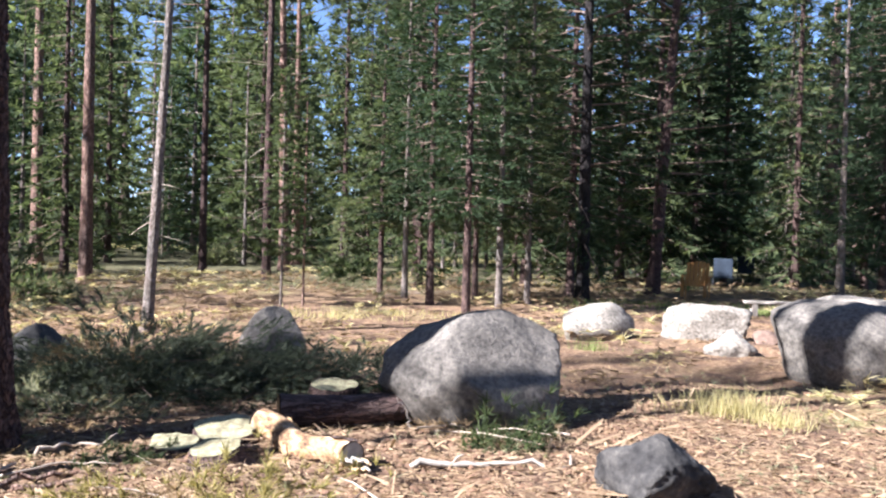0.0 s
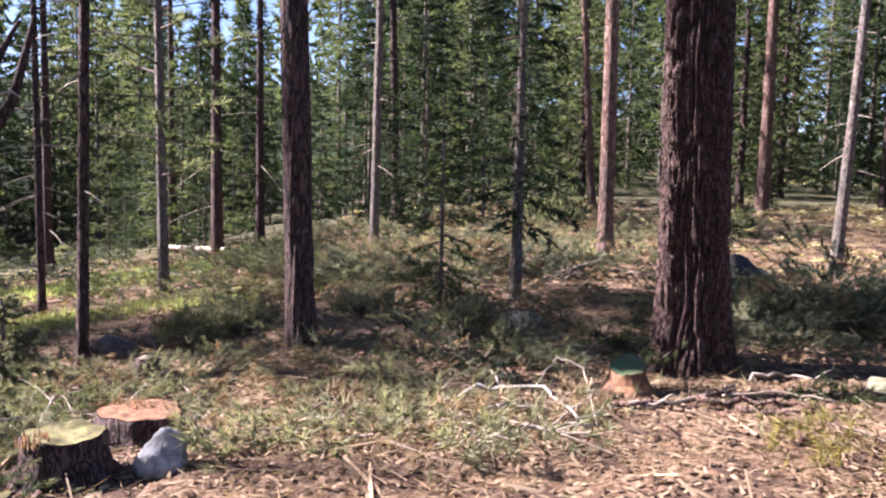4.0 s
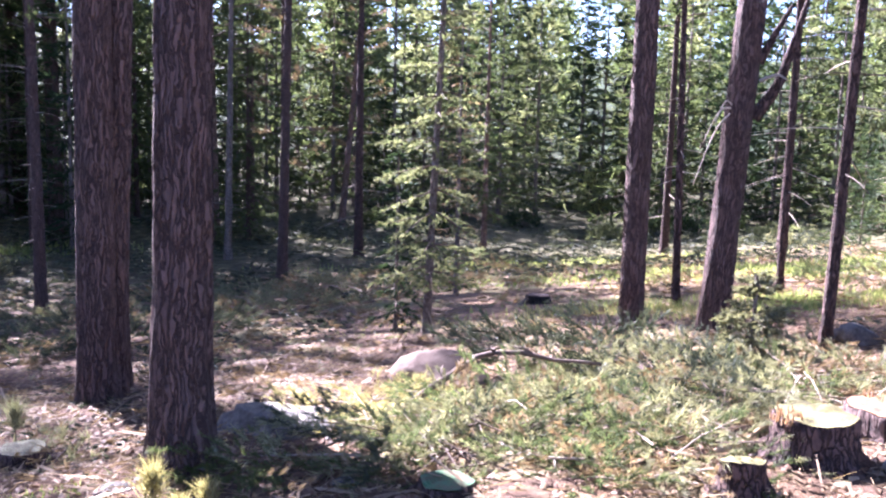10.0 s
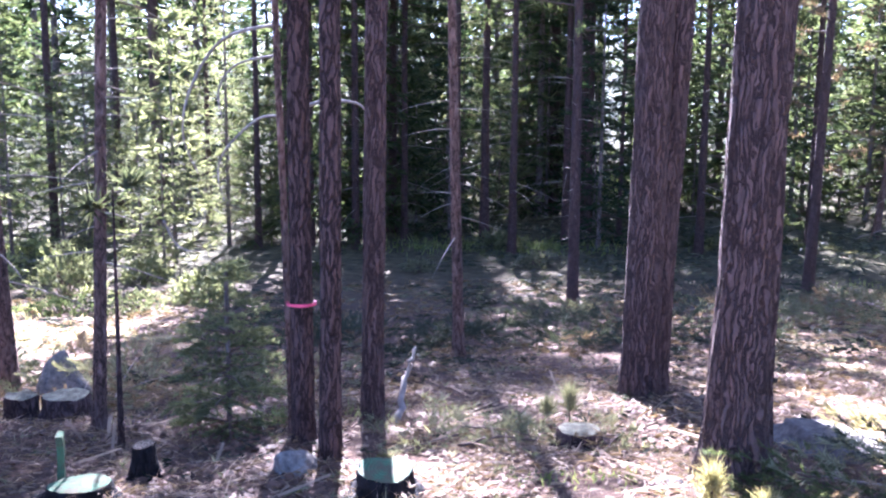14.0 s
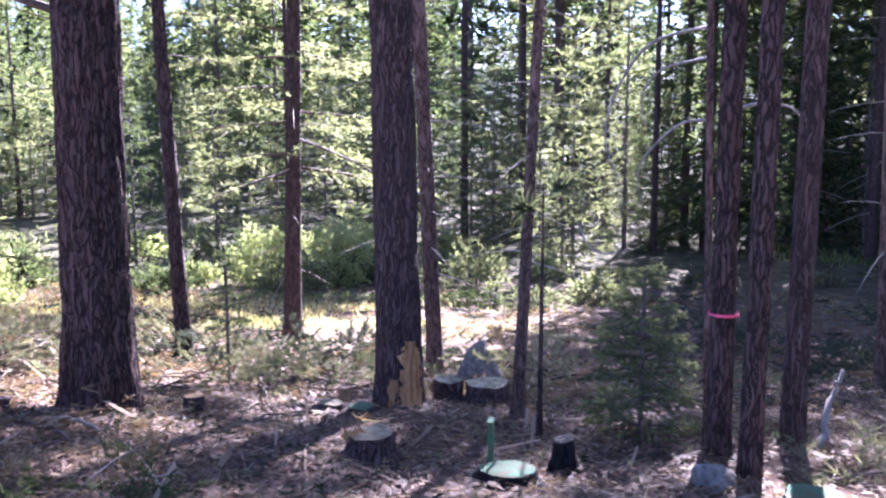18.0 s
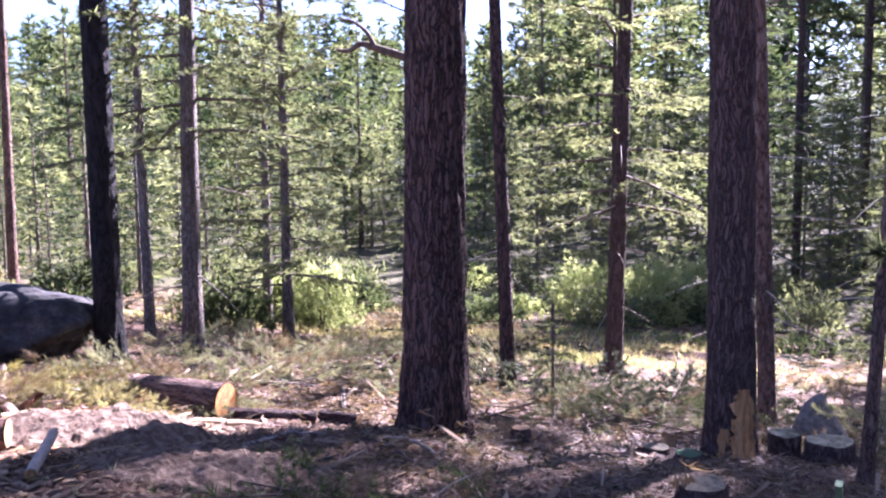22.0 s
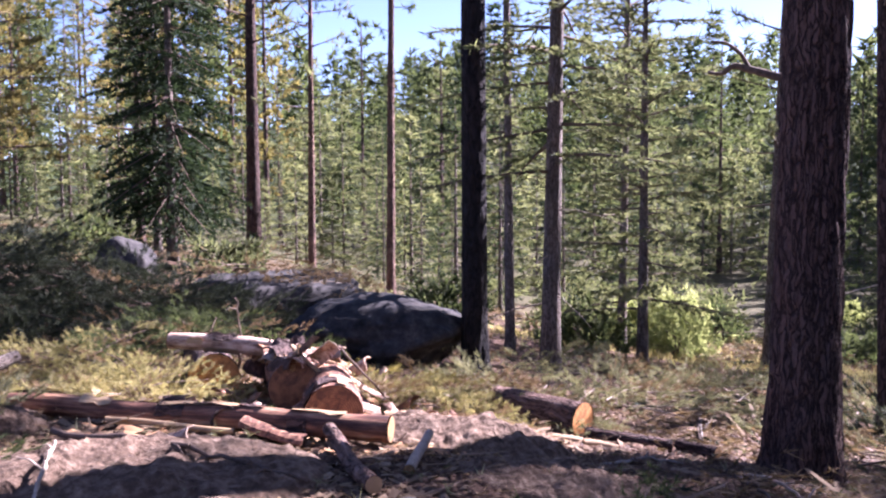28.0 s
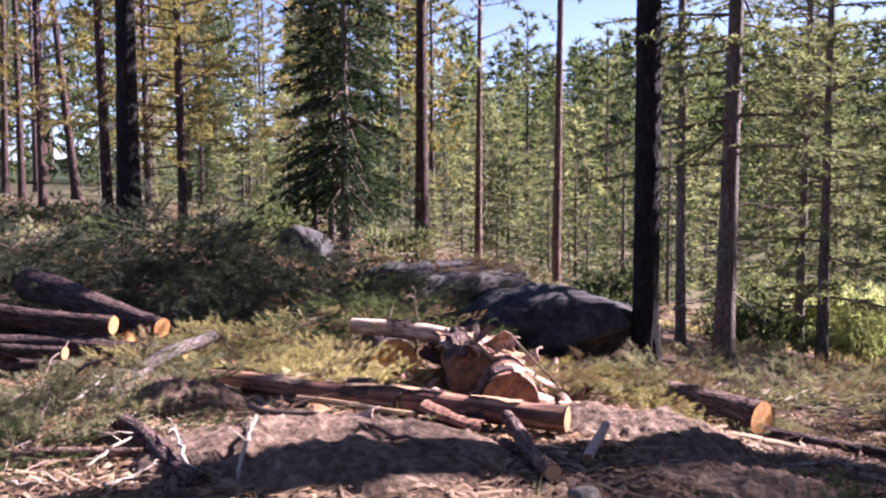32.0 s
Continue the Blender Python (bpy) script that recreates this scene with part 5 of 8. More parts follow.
# ---- logs and poles ----
def log(p0, p1, r0, r1, label, bark, end, seed=0, name="log", wob=0.01, sides=18, ends=(True, True), cat="log"):
    """A felled stem lying from p0 to p1 (both with height over the ground), with sawn ends."""
    a = Vector((p0[0], p0[1], float(ground_z(p0[0], p0[1])) + p0[2]))
    b = Vector((p1[0], p1[1], float(ground_z(p1[0], p1[1])) + p1[2]))
    t = new(name)
    t.matrix_basis = Matrix.Translation(a) @ (b - a).to_track_quat("Z", "Y").to_matrix().to_4x4()
    tagged(t, label, cat)
    l = (b - a).length
    n = max(4, int(l / 0.12))
    pts = [(wob * math.sin(i * 0.9 + seed), wob * math.cos(i * 0.6 + seed), l * i / n) for i in range(n + 1)]
    rs = [(r0 + (r1 - r0) * i / n) * (1 + 0.05 * noise.noise((i * 0.5, seed, 0))) for i in range(n + 1)]
    part_mesh("bark", mesh_of("bark", *tube(pts, rs, sides, 0.07, seed, cap=False), bark, True), t)
    if bark in (PEELED, ROTTEN, PALE_PEEL):
        rg = np.random.default_rng(seed)
        for k in range(int(9 * l) + 4):
            i0 = rg.uniform(0, 0.85) * l
            a0, half, ln = rg.uniform(0, 6.3), rg.uniform(0.25, 0.9), rg.uniform(0.08, 0.35)
            fv = []
            for u in range(5):
                z_ = min(i0 + ln * u / 4, l)
                q_ = min(n, int(round(z_ / l * n)))
                for w_ in range(5):
                    a_ = a0 + half * (w_ / 2 - 1) * (0.6 + 0.5 * noise.noise((u * 0.9, k, seed)))
                    r_ = rs[q_] * 1.04 + 0.004 + (0.012 * rg.uniform(0, 1) if w_ in (0, 4) else 0)
                    fv.append((pts[q_][0] + r_ * math.cos(a_), pts[q_][1] + r_ * math.sin(a_), z_))
            ff = [(u * 5 + w_, u * 5 + w_ + 1, u * 5 + w_ + 6, u * 5 + w_ + 5) for u in range(4) for w_ in range(4)]
            part_mesh("bark_flake", mesh_of("bark_flake", fv, ff, BARK_RED if k % 3 else BARE_WOOD, False), t)
    for on, i, q in zip(ends, (0, n), (-1, 1)):
        if on:
            c = Vector(pts[i])
            rim = [(c.x + math.cos(2 * math.pi * k / sides) * rs[i] * 0.985, c.y + math.sin(2 * math.pi * k / sides) * rs[i] * 0.985, c.z + q * 0.006) for k in range(sides)]
            f = [(k, (k + 1) % sides, sides) for k in range(sides)]
            part_mesh("sawn_end", mesh_of("sawn_end", rim + [(c.x, c.y, c.z + q * 0.009)], f, end), t, "sawn end showing fresh wood")
    return t


def at3(g, z):
    return (g[0], g[1], z)


# the log pile and what lies round it
log(at3((1.10, -7.32), 0.16), at3((1.44, -8.63), 0.17), 0.196, 0.187, "thick red log with an orange sawn end", BARK_RED, RINGS, 1)
log(at3((0.17, -6.19), 0.13), at3((0.31, -7.66), 0.15), 0.188, 0.180, "thick log with a dull red sawn end", PEELED, TORN_RED, 2)
log(at3((0.49, -6.91), 0.2), at3((0.70, -8.31), 0.24), 0.178, 0.169, "broken log with torn bark and a raw end", PEELED, TORN_RED, 3)
log(at3((1.50, -7.71), 0.42), at3((0.51, -7.47), 0.40), 0.062, 0.07, "peeling pale log lying over others", PALE_PEEL, CUT_WOOD, 4, wob=0.012)
log(at3((2.24, -6.51), 0.12), at3((-0.17, -5.85), 0.13), 0.074, 0.078, "long half-peeled pole across the soil", PEELED, CUT_WOOD, 5, name="pole", cat="pole")
log(at3((1.55, -6.15), 0.06), at3((0.75, -5.95), 0.05), 0.022, 0.018, "bare stripped strip of a split pole", BARE_WOOD, CUT_WOOD, 6, name="pole", cat="pole")
log(at3((0.19, -5.79), 0.10), at3((-0.07, -4.90), 0.05), 0.042, 0.045, "short brown pole leaning in the soil", BARK_PINK, BARE_WOOD, 7, name="pole", cat="pole")
log(at3((-0.38, -5.72), 0.15), at3((-0.27, -5.25), 0.05), 0.026, 0.03, "splintered pale stick standing in soil", DEAD_TWIG, CUT_WOOD, 8, name="stick", cat="stick")
log(at3((-1.64, -7.35), 0.13), at3((-1.05, -7.96), 0.11), 0.142, 0.125, "short log with a bright orange sawn end", BARK_PINK, RINGS, 9)
log(at3((-1.63, -7.20), 0.05), at3((-2.22, -6.99), 0.05), 0.059, 0.050, "dark slim log beside the short one", BARK_DARK, CUT_WOOD, 10)
log(at3((-1.15, -6.64), 0.05), at3((-1.48, -6.62), 0.05), 0.035, 0.035, "split pale billet of wood", BARE_WOOD, CUT_WOOD, 11, name="billet", cat="wood")
log(at3((-1.48, -6.62), 0.05), at3((-1.72, -6.61), 0.05), 0.032, 0.032, "short pale billet of wood", BARE_WOOD, CUT_WOOD, 12, name="billet", cat="wood")
log(at3((3.12, -7.75), 0.3), at3((4.75, -8.6), 0.52), 0.085, 0.15, "reddish log with a hollow orange end", BARK_RED, RINGS, 13)
log(at3((2.80, -7.45), 0.16), at3((4.75, -7.45), 0.2), 0.070, 0.082, "brown log with a pale sawn end", BARK_RED, RINGS, 14)
log(at3((3.15, -7.25), 0.07), at3((4.4, -7.1), 0.08), 0.05, 0.06, "thin log under larger ones", BARK_RED, RINGS, 15)
log(at3((3.55, -7.95), 0.12), at3((5.2, -8.75), 0.16), 0.11, 0.12, "brown log low in the stack", BARK_RED, RINGS, 24)
log(at3((3.45, -7.55), 0.34), at3((5.0, -7.7), 0.42), 0.075, 0.09, "dark log on top of the stack", BARK_DARK, RINGS, 25)
log(at3((3.6, -7.05), 0.2), at3((5.0, -7.2), 0.22), 0.05, 0.06, "thin dark log resting on the stack", BARK_DARK, CUT_WOOD, 26)
log(at3((2.95, -6.35), 0.05), at3((2.55, -7.35), 0.34), 0.06, 0.045, "grey broken log leaning on the soil heap", BARK_GREY, GREY_WOOD, 16, wob=0.025)
log(at3((2.41, -5.45), 0.08), at3((1.58, -4.46), 0.03), 0.055, 0.06, "dark rough log near the roots", BARK_DARK, BARK_DARK, 17)
log(at3((2.80, -4.85), 0.05), at3((2.05, -4.91), 0.06), 0.03, 0.025, "reddish pole lying among roots", BARK_PINK, CUT_WOOD, 18, name="pole", cat="pole")
log(at3((-1.34, 7.60), 0.09), at3((-0.55, 6.69), 0.07), 0.109, 0.091, "rotten log with a bleached broken end", ROTTEN, GREY_WOOD, 19, wob=0.03)
log(at3((-1.28, 8.03), 0.13), at3((-0.28, 8.29), 0.13), 0.13, 0.12, "thick red log beside the big boulder", BARK_RED, CUT_WOOD, 20)
log(at3((-24.37, 16.92), 0.2), at3((-17.41, 13.60), 0.2), 0.07, 0.05, "bleached fallen trunk by the meadow", DEAD_TWIG, DEAD_TWIG, 21, wob=0.0)
log(at3((-6.25, 2.21), 0.08), at3((-6.33, 2.53), 0.08), 0.04, 0.035, "pale cut branch stem", BARE_WOOD, CUT_WOOD, 22, name="branch_stem", cat="wood")
log(at3((-6.73, 2.58), 0.12), at3((-7.48, 2.59), 0.12), 0.06, 0.06, "cut stem with a bright orange end", BARK_RED, RINGS, 23)
log(at3((-7.43, 3.20), 0.12), at3((-7.33, 3.45), 0.12), 0.05, 0.05, "short pale slab of wood", BARE_WOOD, CUT_WOOD, 24, name="billet", cat="wood")
log(at3((-2.52, -6.90), 0.06), at3((-2.31, -7.16), 0.06), 0.05, 0.05, "brown log on the forest floor", BARK_DARK, CUT_WOOD, 25)

# curled slabs of bark torn off the logs
def bark_curl(at, z, l, w, yaw, pitch, roll, seed):
    vs, fs = [], []
    rg = np.random.default_rng(seed)
    for i in range(7):
        for k in range(6):
            u, a = i / 6 - 0.5, (k / 5 - 0.5) * 2.2
            e = 1 + 0.25 * noise.noise((i * 0.8, k * 0.9, seed))
            vs.append((u * l * e, math.sin(a) * w * 0.6 * e, (math.cos(a) - 0.7) * w * 0.5 + 0.02 * rg.normal() * w + 0.12 * l * u * u))
    n = len(vs)
    vs += [(x, y * 0.93, z_ - 0.008) for x, y, z_ in vs]
    for i in range(6):
        for k in range(5):
            o = i * 6 + k
            fs.append((o, o + 6, o + 7, o + 1))
            fs.append((n + o, n + o + 1, n + o + 7, n + o + 6))
    for i in range(6):
        fs += [(i * 6, n + i * 6, n + i * 6 + 6, i * 6 + 6), (i * 6 + 5, i * 6 + 11, n + i * 6 + 11, n + i * 6 + 5)]
    for k in range(5):
        fs += [(k, k + 1, n + k + 1, n + k), (36 + k, n + 36 + k, n + 37 + k, 37 + k)]
    ob = new("bark_curl", mesh_of("bark_curl", vs, fs, (PEELED, PALE_PEEL, TORN_RED, BARE_WOOD, PALE_PEEL, BARK_RED)[seed % 6]))
    ob.matrix_basis = pose(at[0], at[1], float(ground_z(*at)) + z, roll, pitch, yaw)
    return tagged(ob, "curled sheet of orange bark torn off", "bark")


rng_b = np.random.default_rng(12)
for i, at in enumerate(((0.47, -7.57), (0.39, -8.00), (0.62, -7.29), (0.28, -8.26), (0.13, -7.94), (0.80, -7.69), (0.47, -8.49), (-0.01, -7.43), (0.81, -6.77), (0.63, -8.38), (-0.10, -8.59), (0.84, -6.17), (0.52, -5.91), (1.05, -5.65), (-0.27, -7.33), (1.68, -6.94), (1.72, -7.80), (2.23, -7.66))):
    bark_curl(at, 0.34 - 0.025 * i if i < 8 else 0.06, rng_b.uniform(0.18, 0.42), rng_b.uniform(0.08, 0.17), rng_b.uniform(0, 360), rng_b.uniform(-35, 35), rng_b.uniform(-40, 40), i)

pile = (0.58, -6.87)
for i in range(46):
    a, q = rng_b.uniform(0, 6.28), math.sqrt(rng_b.uniform(0, 1))
    bark_curl((pile[0] + 1.5 * q * math.cos(a), pile[1] + 0.8 * q * math.sin(a)), 0.04 + 0.2 * (1 - q) * rng_b.uniform(0, 1), rng_b.uniform(0.1, 0.28), rng_b.uniform(0.05, 0.12), rng_b.uniform(0, 360), rng_b.uniform(-30, 30), rng_b.uniform(-30, 30), 40 + i)

for i in range(46):
    u = rng_b.uniform(0, 1)
    bark_curl((0.46 + 0.22 * u + rng_b.normal() * 0.16, -6.95 - 1.2 * u), 0.3 + 0.16 * rng_b.uniform(0, 1) * (1.1 - u), rng_b.uniform(0.14, 0.36), rng_b.uniform(0.06, 0.14), rng_b.uniform(0, 360), rng_b.uniform(-40, 40), rng_b.uniform(-40, 40), 100 + i)

# a sprayed slab that stands on its stump
slab = thing("split_slab", "upright split slab sprayed green", "wood", (-4.13, -3.92), rz=40)
bm = bmesh.new()
bmesh.ops.create_cube(bm, size=1.0, matrix=Matrix.LocRotScale((0, 0, 0.13), None, (0.1, 0.035, 0.34)))
bmesh.ops.subdivide_edges(bm, edges=bm.edges[:], cuts=3, use_grid_fill=True)
for v in bm.verts:
    v.co.x += 0.012 * noise.noise(v.co * 9) - 0.06 * v.co.z * v.co.z
    v.co.y += 0.01 * noise.noise(v.co * 13)
me = bpy.data.meshes.new("slab")
bm.to_mesh(me)
bm.free()
me.materials.append(PAINT_GREEN)
part_mesh("slab", me, slab)

# the raw scar on the pine's foot, and the ribbon on another
def patch_on(parent, r, z0, z1, half, yaw, material, name, label, push=1.06):
    """A thin torn sheet that wraps part of a trunk."""
    vs, fs = [], []
    nz, na = 26, 18
    for i in range(nz + 1):
        for k in range(na + 1):
            z = z0 + (z1 - z0) * i / nz
            edge = half * (0.7 + 0.5 * noise.noise((z * 9, 3.1, r)) + 0.45 * noise.noise((z * 31, 1.1 + k, r))) * (1.0 if z1 - z0 < 0.1 else min(1.0, 0.62 + 2.4 * (z1 - z) / (z1 - z0)))
            a = yaw + edge * (2 * k / na - 1)
            rr = r * (push + 0.28 * math.exp(-z / (1.6 * r + 0.05))) + 0.012 + (0.006 if z1 - z0 < 0.1 else 0.016 * noise.noise((a * 14, z * 6, 0)) + 0.012 * noise.noise((a * 37, z * 17, 4)))
            vs.append((rr * math.cos(a), rr * math.sin(a), z))
    for i in range(nz):
        for k in range(na):
            o = i * (na + 1) + k
            fs.append((o, o + 1, o + na + 2, o + na + 1))
    return part_mesh(name, mesh_of(name, vs, fs, material, True), parent, label)


def toward(at, turn=0.0):
    return math.atan2(-at[1], -at[0]) + radians(turn)


patch_on(SCARRED, 0.171, 0.05, 0.64, 0.58, toward((-5.12, -5.82), 24), SCAR_WOOD, "scar", "raw orange scar without bark", 1.06)
patch_on(SCARRED, 0.171, 0.02, 0.34, 0.3, toward((-5.12, -5.82), -14), SCAR_WOOD, "scar", "raw orange scar without bark", 1.05)
patch_on(TWIN, 0.073, 0.99, 1.01, 3.1, toward((-5.62, -3.30)), RIBBON, "ribbon", "pink plastic ribbon", 1.1)

# ---- heaps of soil ----
def mound(at, w, d, h, label, seed, rz=0.0):
    rz += math.degrees(math.atan2(at[1], at[0])) - 90
    n = 60
    vs, fs = [], []
    z0 = float(ground_z(*at))
    c, s = math.cos(radians(rz)), math.sin(radians(rz))
    for i in range(n + 1):
        for k in range(n + 1):
            x, y = (i / n - 0.5) * 2, (k / n - 0.5) * 2
            q = math.hypot(x, y)
            e = max(0.0, 1 - q * q)
            X, Y = x * w / 2, y * d / 2
            gx, gy = at[0] + c * X - s * Y, at[1] + s * X + c * Y
            zz = h * e * (0.75 + 0.5 * noise.noise((gx * 2.2, gy * 2.2, seed))) + 0.05 * e * noise.noise((gx * 7, gy * 7, seed)) + (0.03 * noise.noise((gx * 16, gy * 16, seed)) + 0.02 * noise.noise((gx * 37, gy * 37, seed))) * min(1, e * 3)
            vs.append((gx - at[0], gy - at[1], float(ground_z(gx, gy)) - z0 + zz - 0.07 * (1 - min(1, e * 5))))
    for i in range(n):
        for k in range(n):
            o = i * (n + 1) + k
            fs.append((o, o + n + 1, o + n + 2, o + 1))
    ob = new("earth_mound", mesh_of("earth_mound", vs, fs, SOIL, True))
    ob.matrix_basis = pose(at[0], at[1], z0 + 0.0)
    return tagged(ob, label, "soil")


mound((1.16, -5.16), 2.2, 1.5, 0.16, "broad heap of loose brown soil", 1)
mound((-0.66, -6.19), 1.5, 1.0, 0.24, "dark soil heap with roots in it", 2)
mound((-1.13, -5.48), 1.6, 1.0, 0.10, "low heap of dark soil", 3)
mound((2.31, -6.18), 0.9, 0.6, 0.22, "soil thrown up beside a broken log", 4)
mound((-3.55, -5.13), 1.6, 0.5, 0.07, "dark strip of turned soil", 5)
mound((-6.13, 6.40), 2.0, 0.8, 0.08, "low hump of needle litter", 6)


# ---- cut branches, brush heaps, shrubs and grass ----
def bough_arrays(rng, l=0.9, shoots=12, needles=40, blade=0.065, width=0.0034):
    """One cut bough lying along x: brush-like shoots of needles on short side twigs."""
    P, D = [], []
    for i in range(shoots):
        t = 0.18 + 0.82 * (i + rng.uniform(0, 1)) / shoots
        sg = -1 if i % 2 else 1
        out = sg * 0.34 * l * (1.1 - t) * rng.uniform(0.3, 1.1)
        base = np.array((t * l + 0.4 * abs(out), out, 0.05 * math.sin(t * 3) + rng.normal() * 0.03))
        ax = unit(np.array((0.9, sg * 0.75 * (1.15 - t), 0.22 + rng.normal() * 0.28)))
        u = np.sort(rng.uniform(0, 1, needles))
        pts = base + ax * (u * rng.uniform(0.11, 0.2) * l)[:, None]
        P.append(pts)
        D.append(unit(ax * rng.uniform(0.6, 1.1, needles)[:, None] + rng.normal(size=(needles, 3)) * 0.42))
    P, D = np.concatenate(P), np.concatenate(D)
    n = len(P)
    return blades(P, D, blade * rng.uniform(0.7, 1.2, n), width * rng.uniform(0.7, 1.2, n), rng)


BOUGHS = [bough_arrays(np.random.default_rng(300 + i), 0.9, 13, 42, 0.07, 0.0036) for i in range(5)]
HEAPED = [bough_arrays(np.random.default_rng(310 + i), 1.0, 15, 42, 0.075, 0.0042) for i in range(5)]
TUFTED = []
for i in range(3):
    r_ = np.random.default_rng(320 + i)
    k = 26
    p_ = np.stack([r_.uniform(0.1, 0.7, k), r_.normal(size=k) * 0.12, r_.normal(size=k) * 0.05], 1)
    TUFTED.append(tufts(p_, unit(np.stack([np.ones(k), p_[:, 1] * 4, np.full(k, 0.3)], 1)), 13, 0.13, 0.006, 0.7, r_))


def turn_m(yaw, pitch, roll):
    return np.array(Euler((roll, pitch, yaw)).to_matrix())


def brush(name, label, at, rx, ry, height, n, leaf, seed, kinds=None, s0=0.7, s1=1.2, stems=0.5, rz=0.0, steep=0.35, lift=0.0, dead=0.2):
    """A spread or heap of cut boughs over an ellipse; its stems are one part, its needles another."""
    rng = np.random.default_rng(seed)
    t = thing(name, label, "brush", at)
    kinds = kinds or (HEAPED if leaf is NEEDLE_PILE_SHADE else BOUGHS)
    z0 = float(ground_z(*at))
    V, F, o = [[], []], [[], []], [0, 0]
    st = Soup()
    rz += math.degrees(math.atan2(at[1], at[0])) - 90
    c, s = math.cos(radians(rz)), math.sin(radians(rz))
    for i in range(int(n * 0.54)):
        q = math.sqrt(rng.uniform(0, 1))
        a = rng.uniform(0, 2 * math.pi)
        x, y = q * rx * math.cos(a), q * ry * math.sin(a)
        x, y = c * x - s * y, s * x + c * y
        dome = height * (1.0 if name == 'brush_heap' else 0.55) * (1 - q * q) * (0.6 + 0.6 * noise.noise((x * 1.3 + seed, y * 1.3, 0.5)))
        z = float(ground_z(at[0] + x, at[1] + y)) - z0 + max(0.02, dome * rng.uniform(0.35, 1.0)) + lift
        k = rng.uniform(s0, s1)
        m = turn_m(rng.uniform(0, 6.3), rng.normal() * (steep if steep > 0.5 else 0.2 if name == 'brush_heap' else 0.13), rng.normal() * 0.6) * k
        v, f = kinds[int(rng.integers(0, len(kinds)))]
        w = v @ m.T + np.array((x, y, z))
        dry = 1 if rng.uniform() < (0.025 if leaf is NEEDLE_PILE_SHADE else dead) else 0
        V[dry].append(w)
        F[dry].append(f + o[dry])
        o[dry] += len(w)
        if rng.uniform() < stems:
            e = m @ np.array((0.8, 0, 0.0))
            b = Vector((x, y, z))
            st.add(*tube([b - Vector(e) * 0.25, b + Vector(e) * 0.35 + Vector((0, 0, 0.03)), b + Vector(e)], [0.010 * k, 0.007 * k, 0.002], 4, cap=False))
    for k, (nm, mt) in enumerate((("needle_mass", leaf), ("dry_needle_mass", DEAD_NEEDLE))):
        if V[k]:
            tagged(part_mesh(nm, mesh_of(nm, np.concatenate(V[k]), np.concatenate(F[k]), mt), t), kind="stuff")
    if st.v:
        tagged(part_mesh("twiggery", st.mesh("twiggery", DEAD_TWIG if seed % 2 and leaf is not NEEDLE_PILE_SHADE else TWIG), t), kind="stuff")
    return t


brush("brush_heap", "dark green heap of cut boughs in the shade", (-2.75, 9.35), 1.85, 1.1, 0.6, 520, NEEDLE_PILE_SHADE, 401, s0=0.5, s1=0.9, rz=10)
brush("brush_heap", "dark brush heap beside the red log", (-2.55, 9.64), 0.9, 0.7, 0.7, 110, NEEDLE_PILE_SHADE, 402)
brush("brush_heap", "low brush between log and boulder", (-1.15, 10.00), 1.2, 0.7, 0.35, 60, NEEDLE_PILE_SHADE, 403)
brush("brush_heap", "wide dark heap of cut pine boughs", (4.75, -10.75), 3.9, 2.2, 1.15, 1500, NEEDLE_PILE_SHADE, 404, s0=0.55, s1=1.0)
brush("brush_heap", "brush heap reaching to the dark boulders", (2.78, -11.69), 1.9, 0.9, 0.28, 190, NEEDLE_PILE_SHADE, 405, s0=0.55, s1=0.95)
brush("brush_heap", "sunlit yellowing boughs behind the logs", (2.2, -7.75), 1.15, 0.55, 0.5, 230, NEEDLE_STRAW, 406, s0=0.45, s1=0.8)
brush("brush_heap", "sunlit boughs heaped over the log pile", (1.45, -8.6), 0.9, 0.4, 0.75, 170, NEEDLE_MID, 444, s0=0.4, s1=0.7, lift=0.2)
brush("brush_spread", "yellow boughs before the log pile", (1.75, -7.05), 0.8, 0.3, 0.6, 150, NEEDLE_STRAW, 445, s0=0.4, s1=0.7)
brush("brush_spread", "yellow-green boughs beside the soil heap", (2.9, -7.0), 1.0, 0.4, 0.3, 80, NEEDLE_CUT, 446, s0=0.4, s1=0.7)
brush("brush_spread", "pale green bough tips above the log", (2.15, -10.41), 0.7, 0.4, 0.5, 40, NEEDLE_CUT, 407, s0=0.5, s1=0.8)
brush("brush_spread", "sunlit boughs and chips beyond the logs", (-0.25, -8.55), 1.6, 0.7, 0.25, 90, NEEDLE_GOLD, 408, s0=0.5, s1=0.9, dead=0.4)
brush("brush_spread", "grey-green boughs spread before the stumps", (-5.60, 1.67), 1.9, 0.7, 0.12, 60, NEEDLE_CUT, 409)
brush("brush_spread", "shaded boughs at the near edge of the slash", (-5.16, 0.90), 1.7, 0.35, 0.14, 120, NEEDLE_MID, 410, s0=0.45, s1=0.8)
brush("brush_spread", "cut boughs heaped behind the stump", (-6.31, 3.02), 1.4, 0.6, 0.3, 90, NEEDLE_CUT, 411)
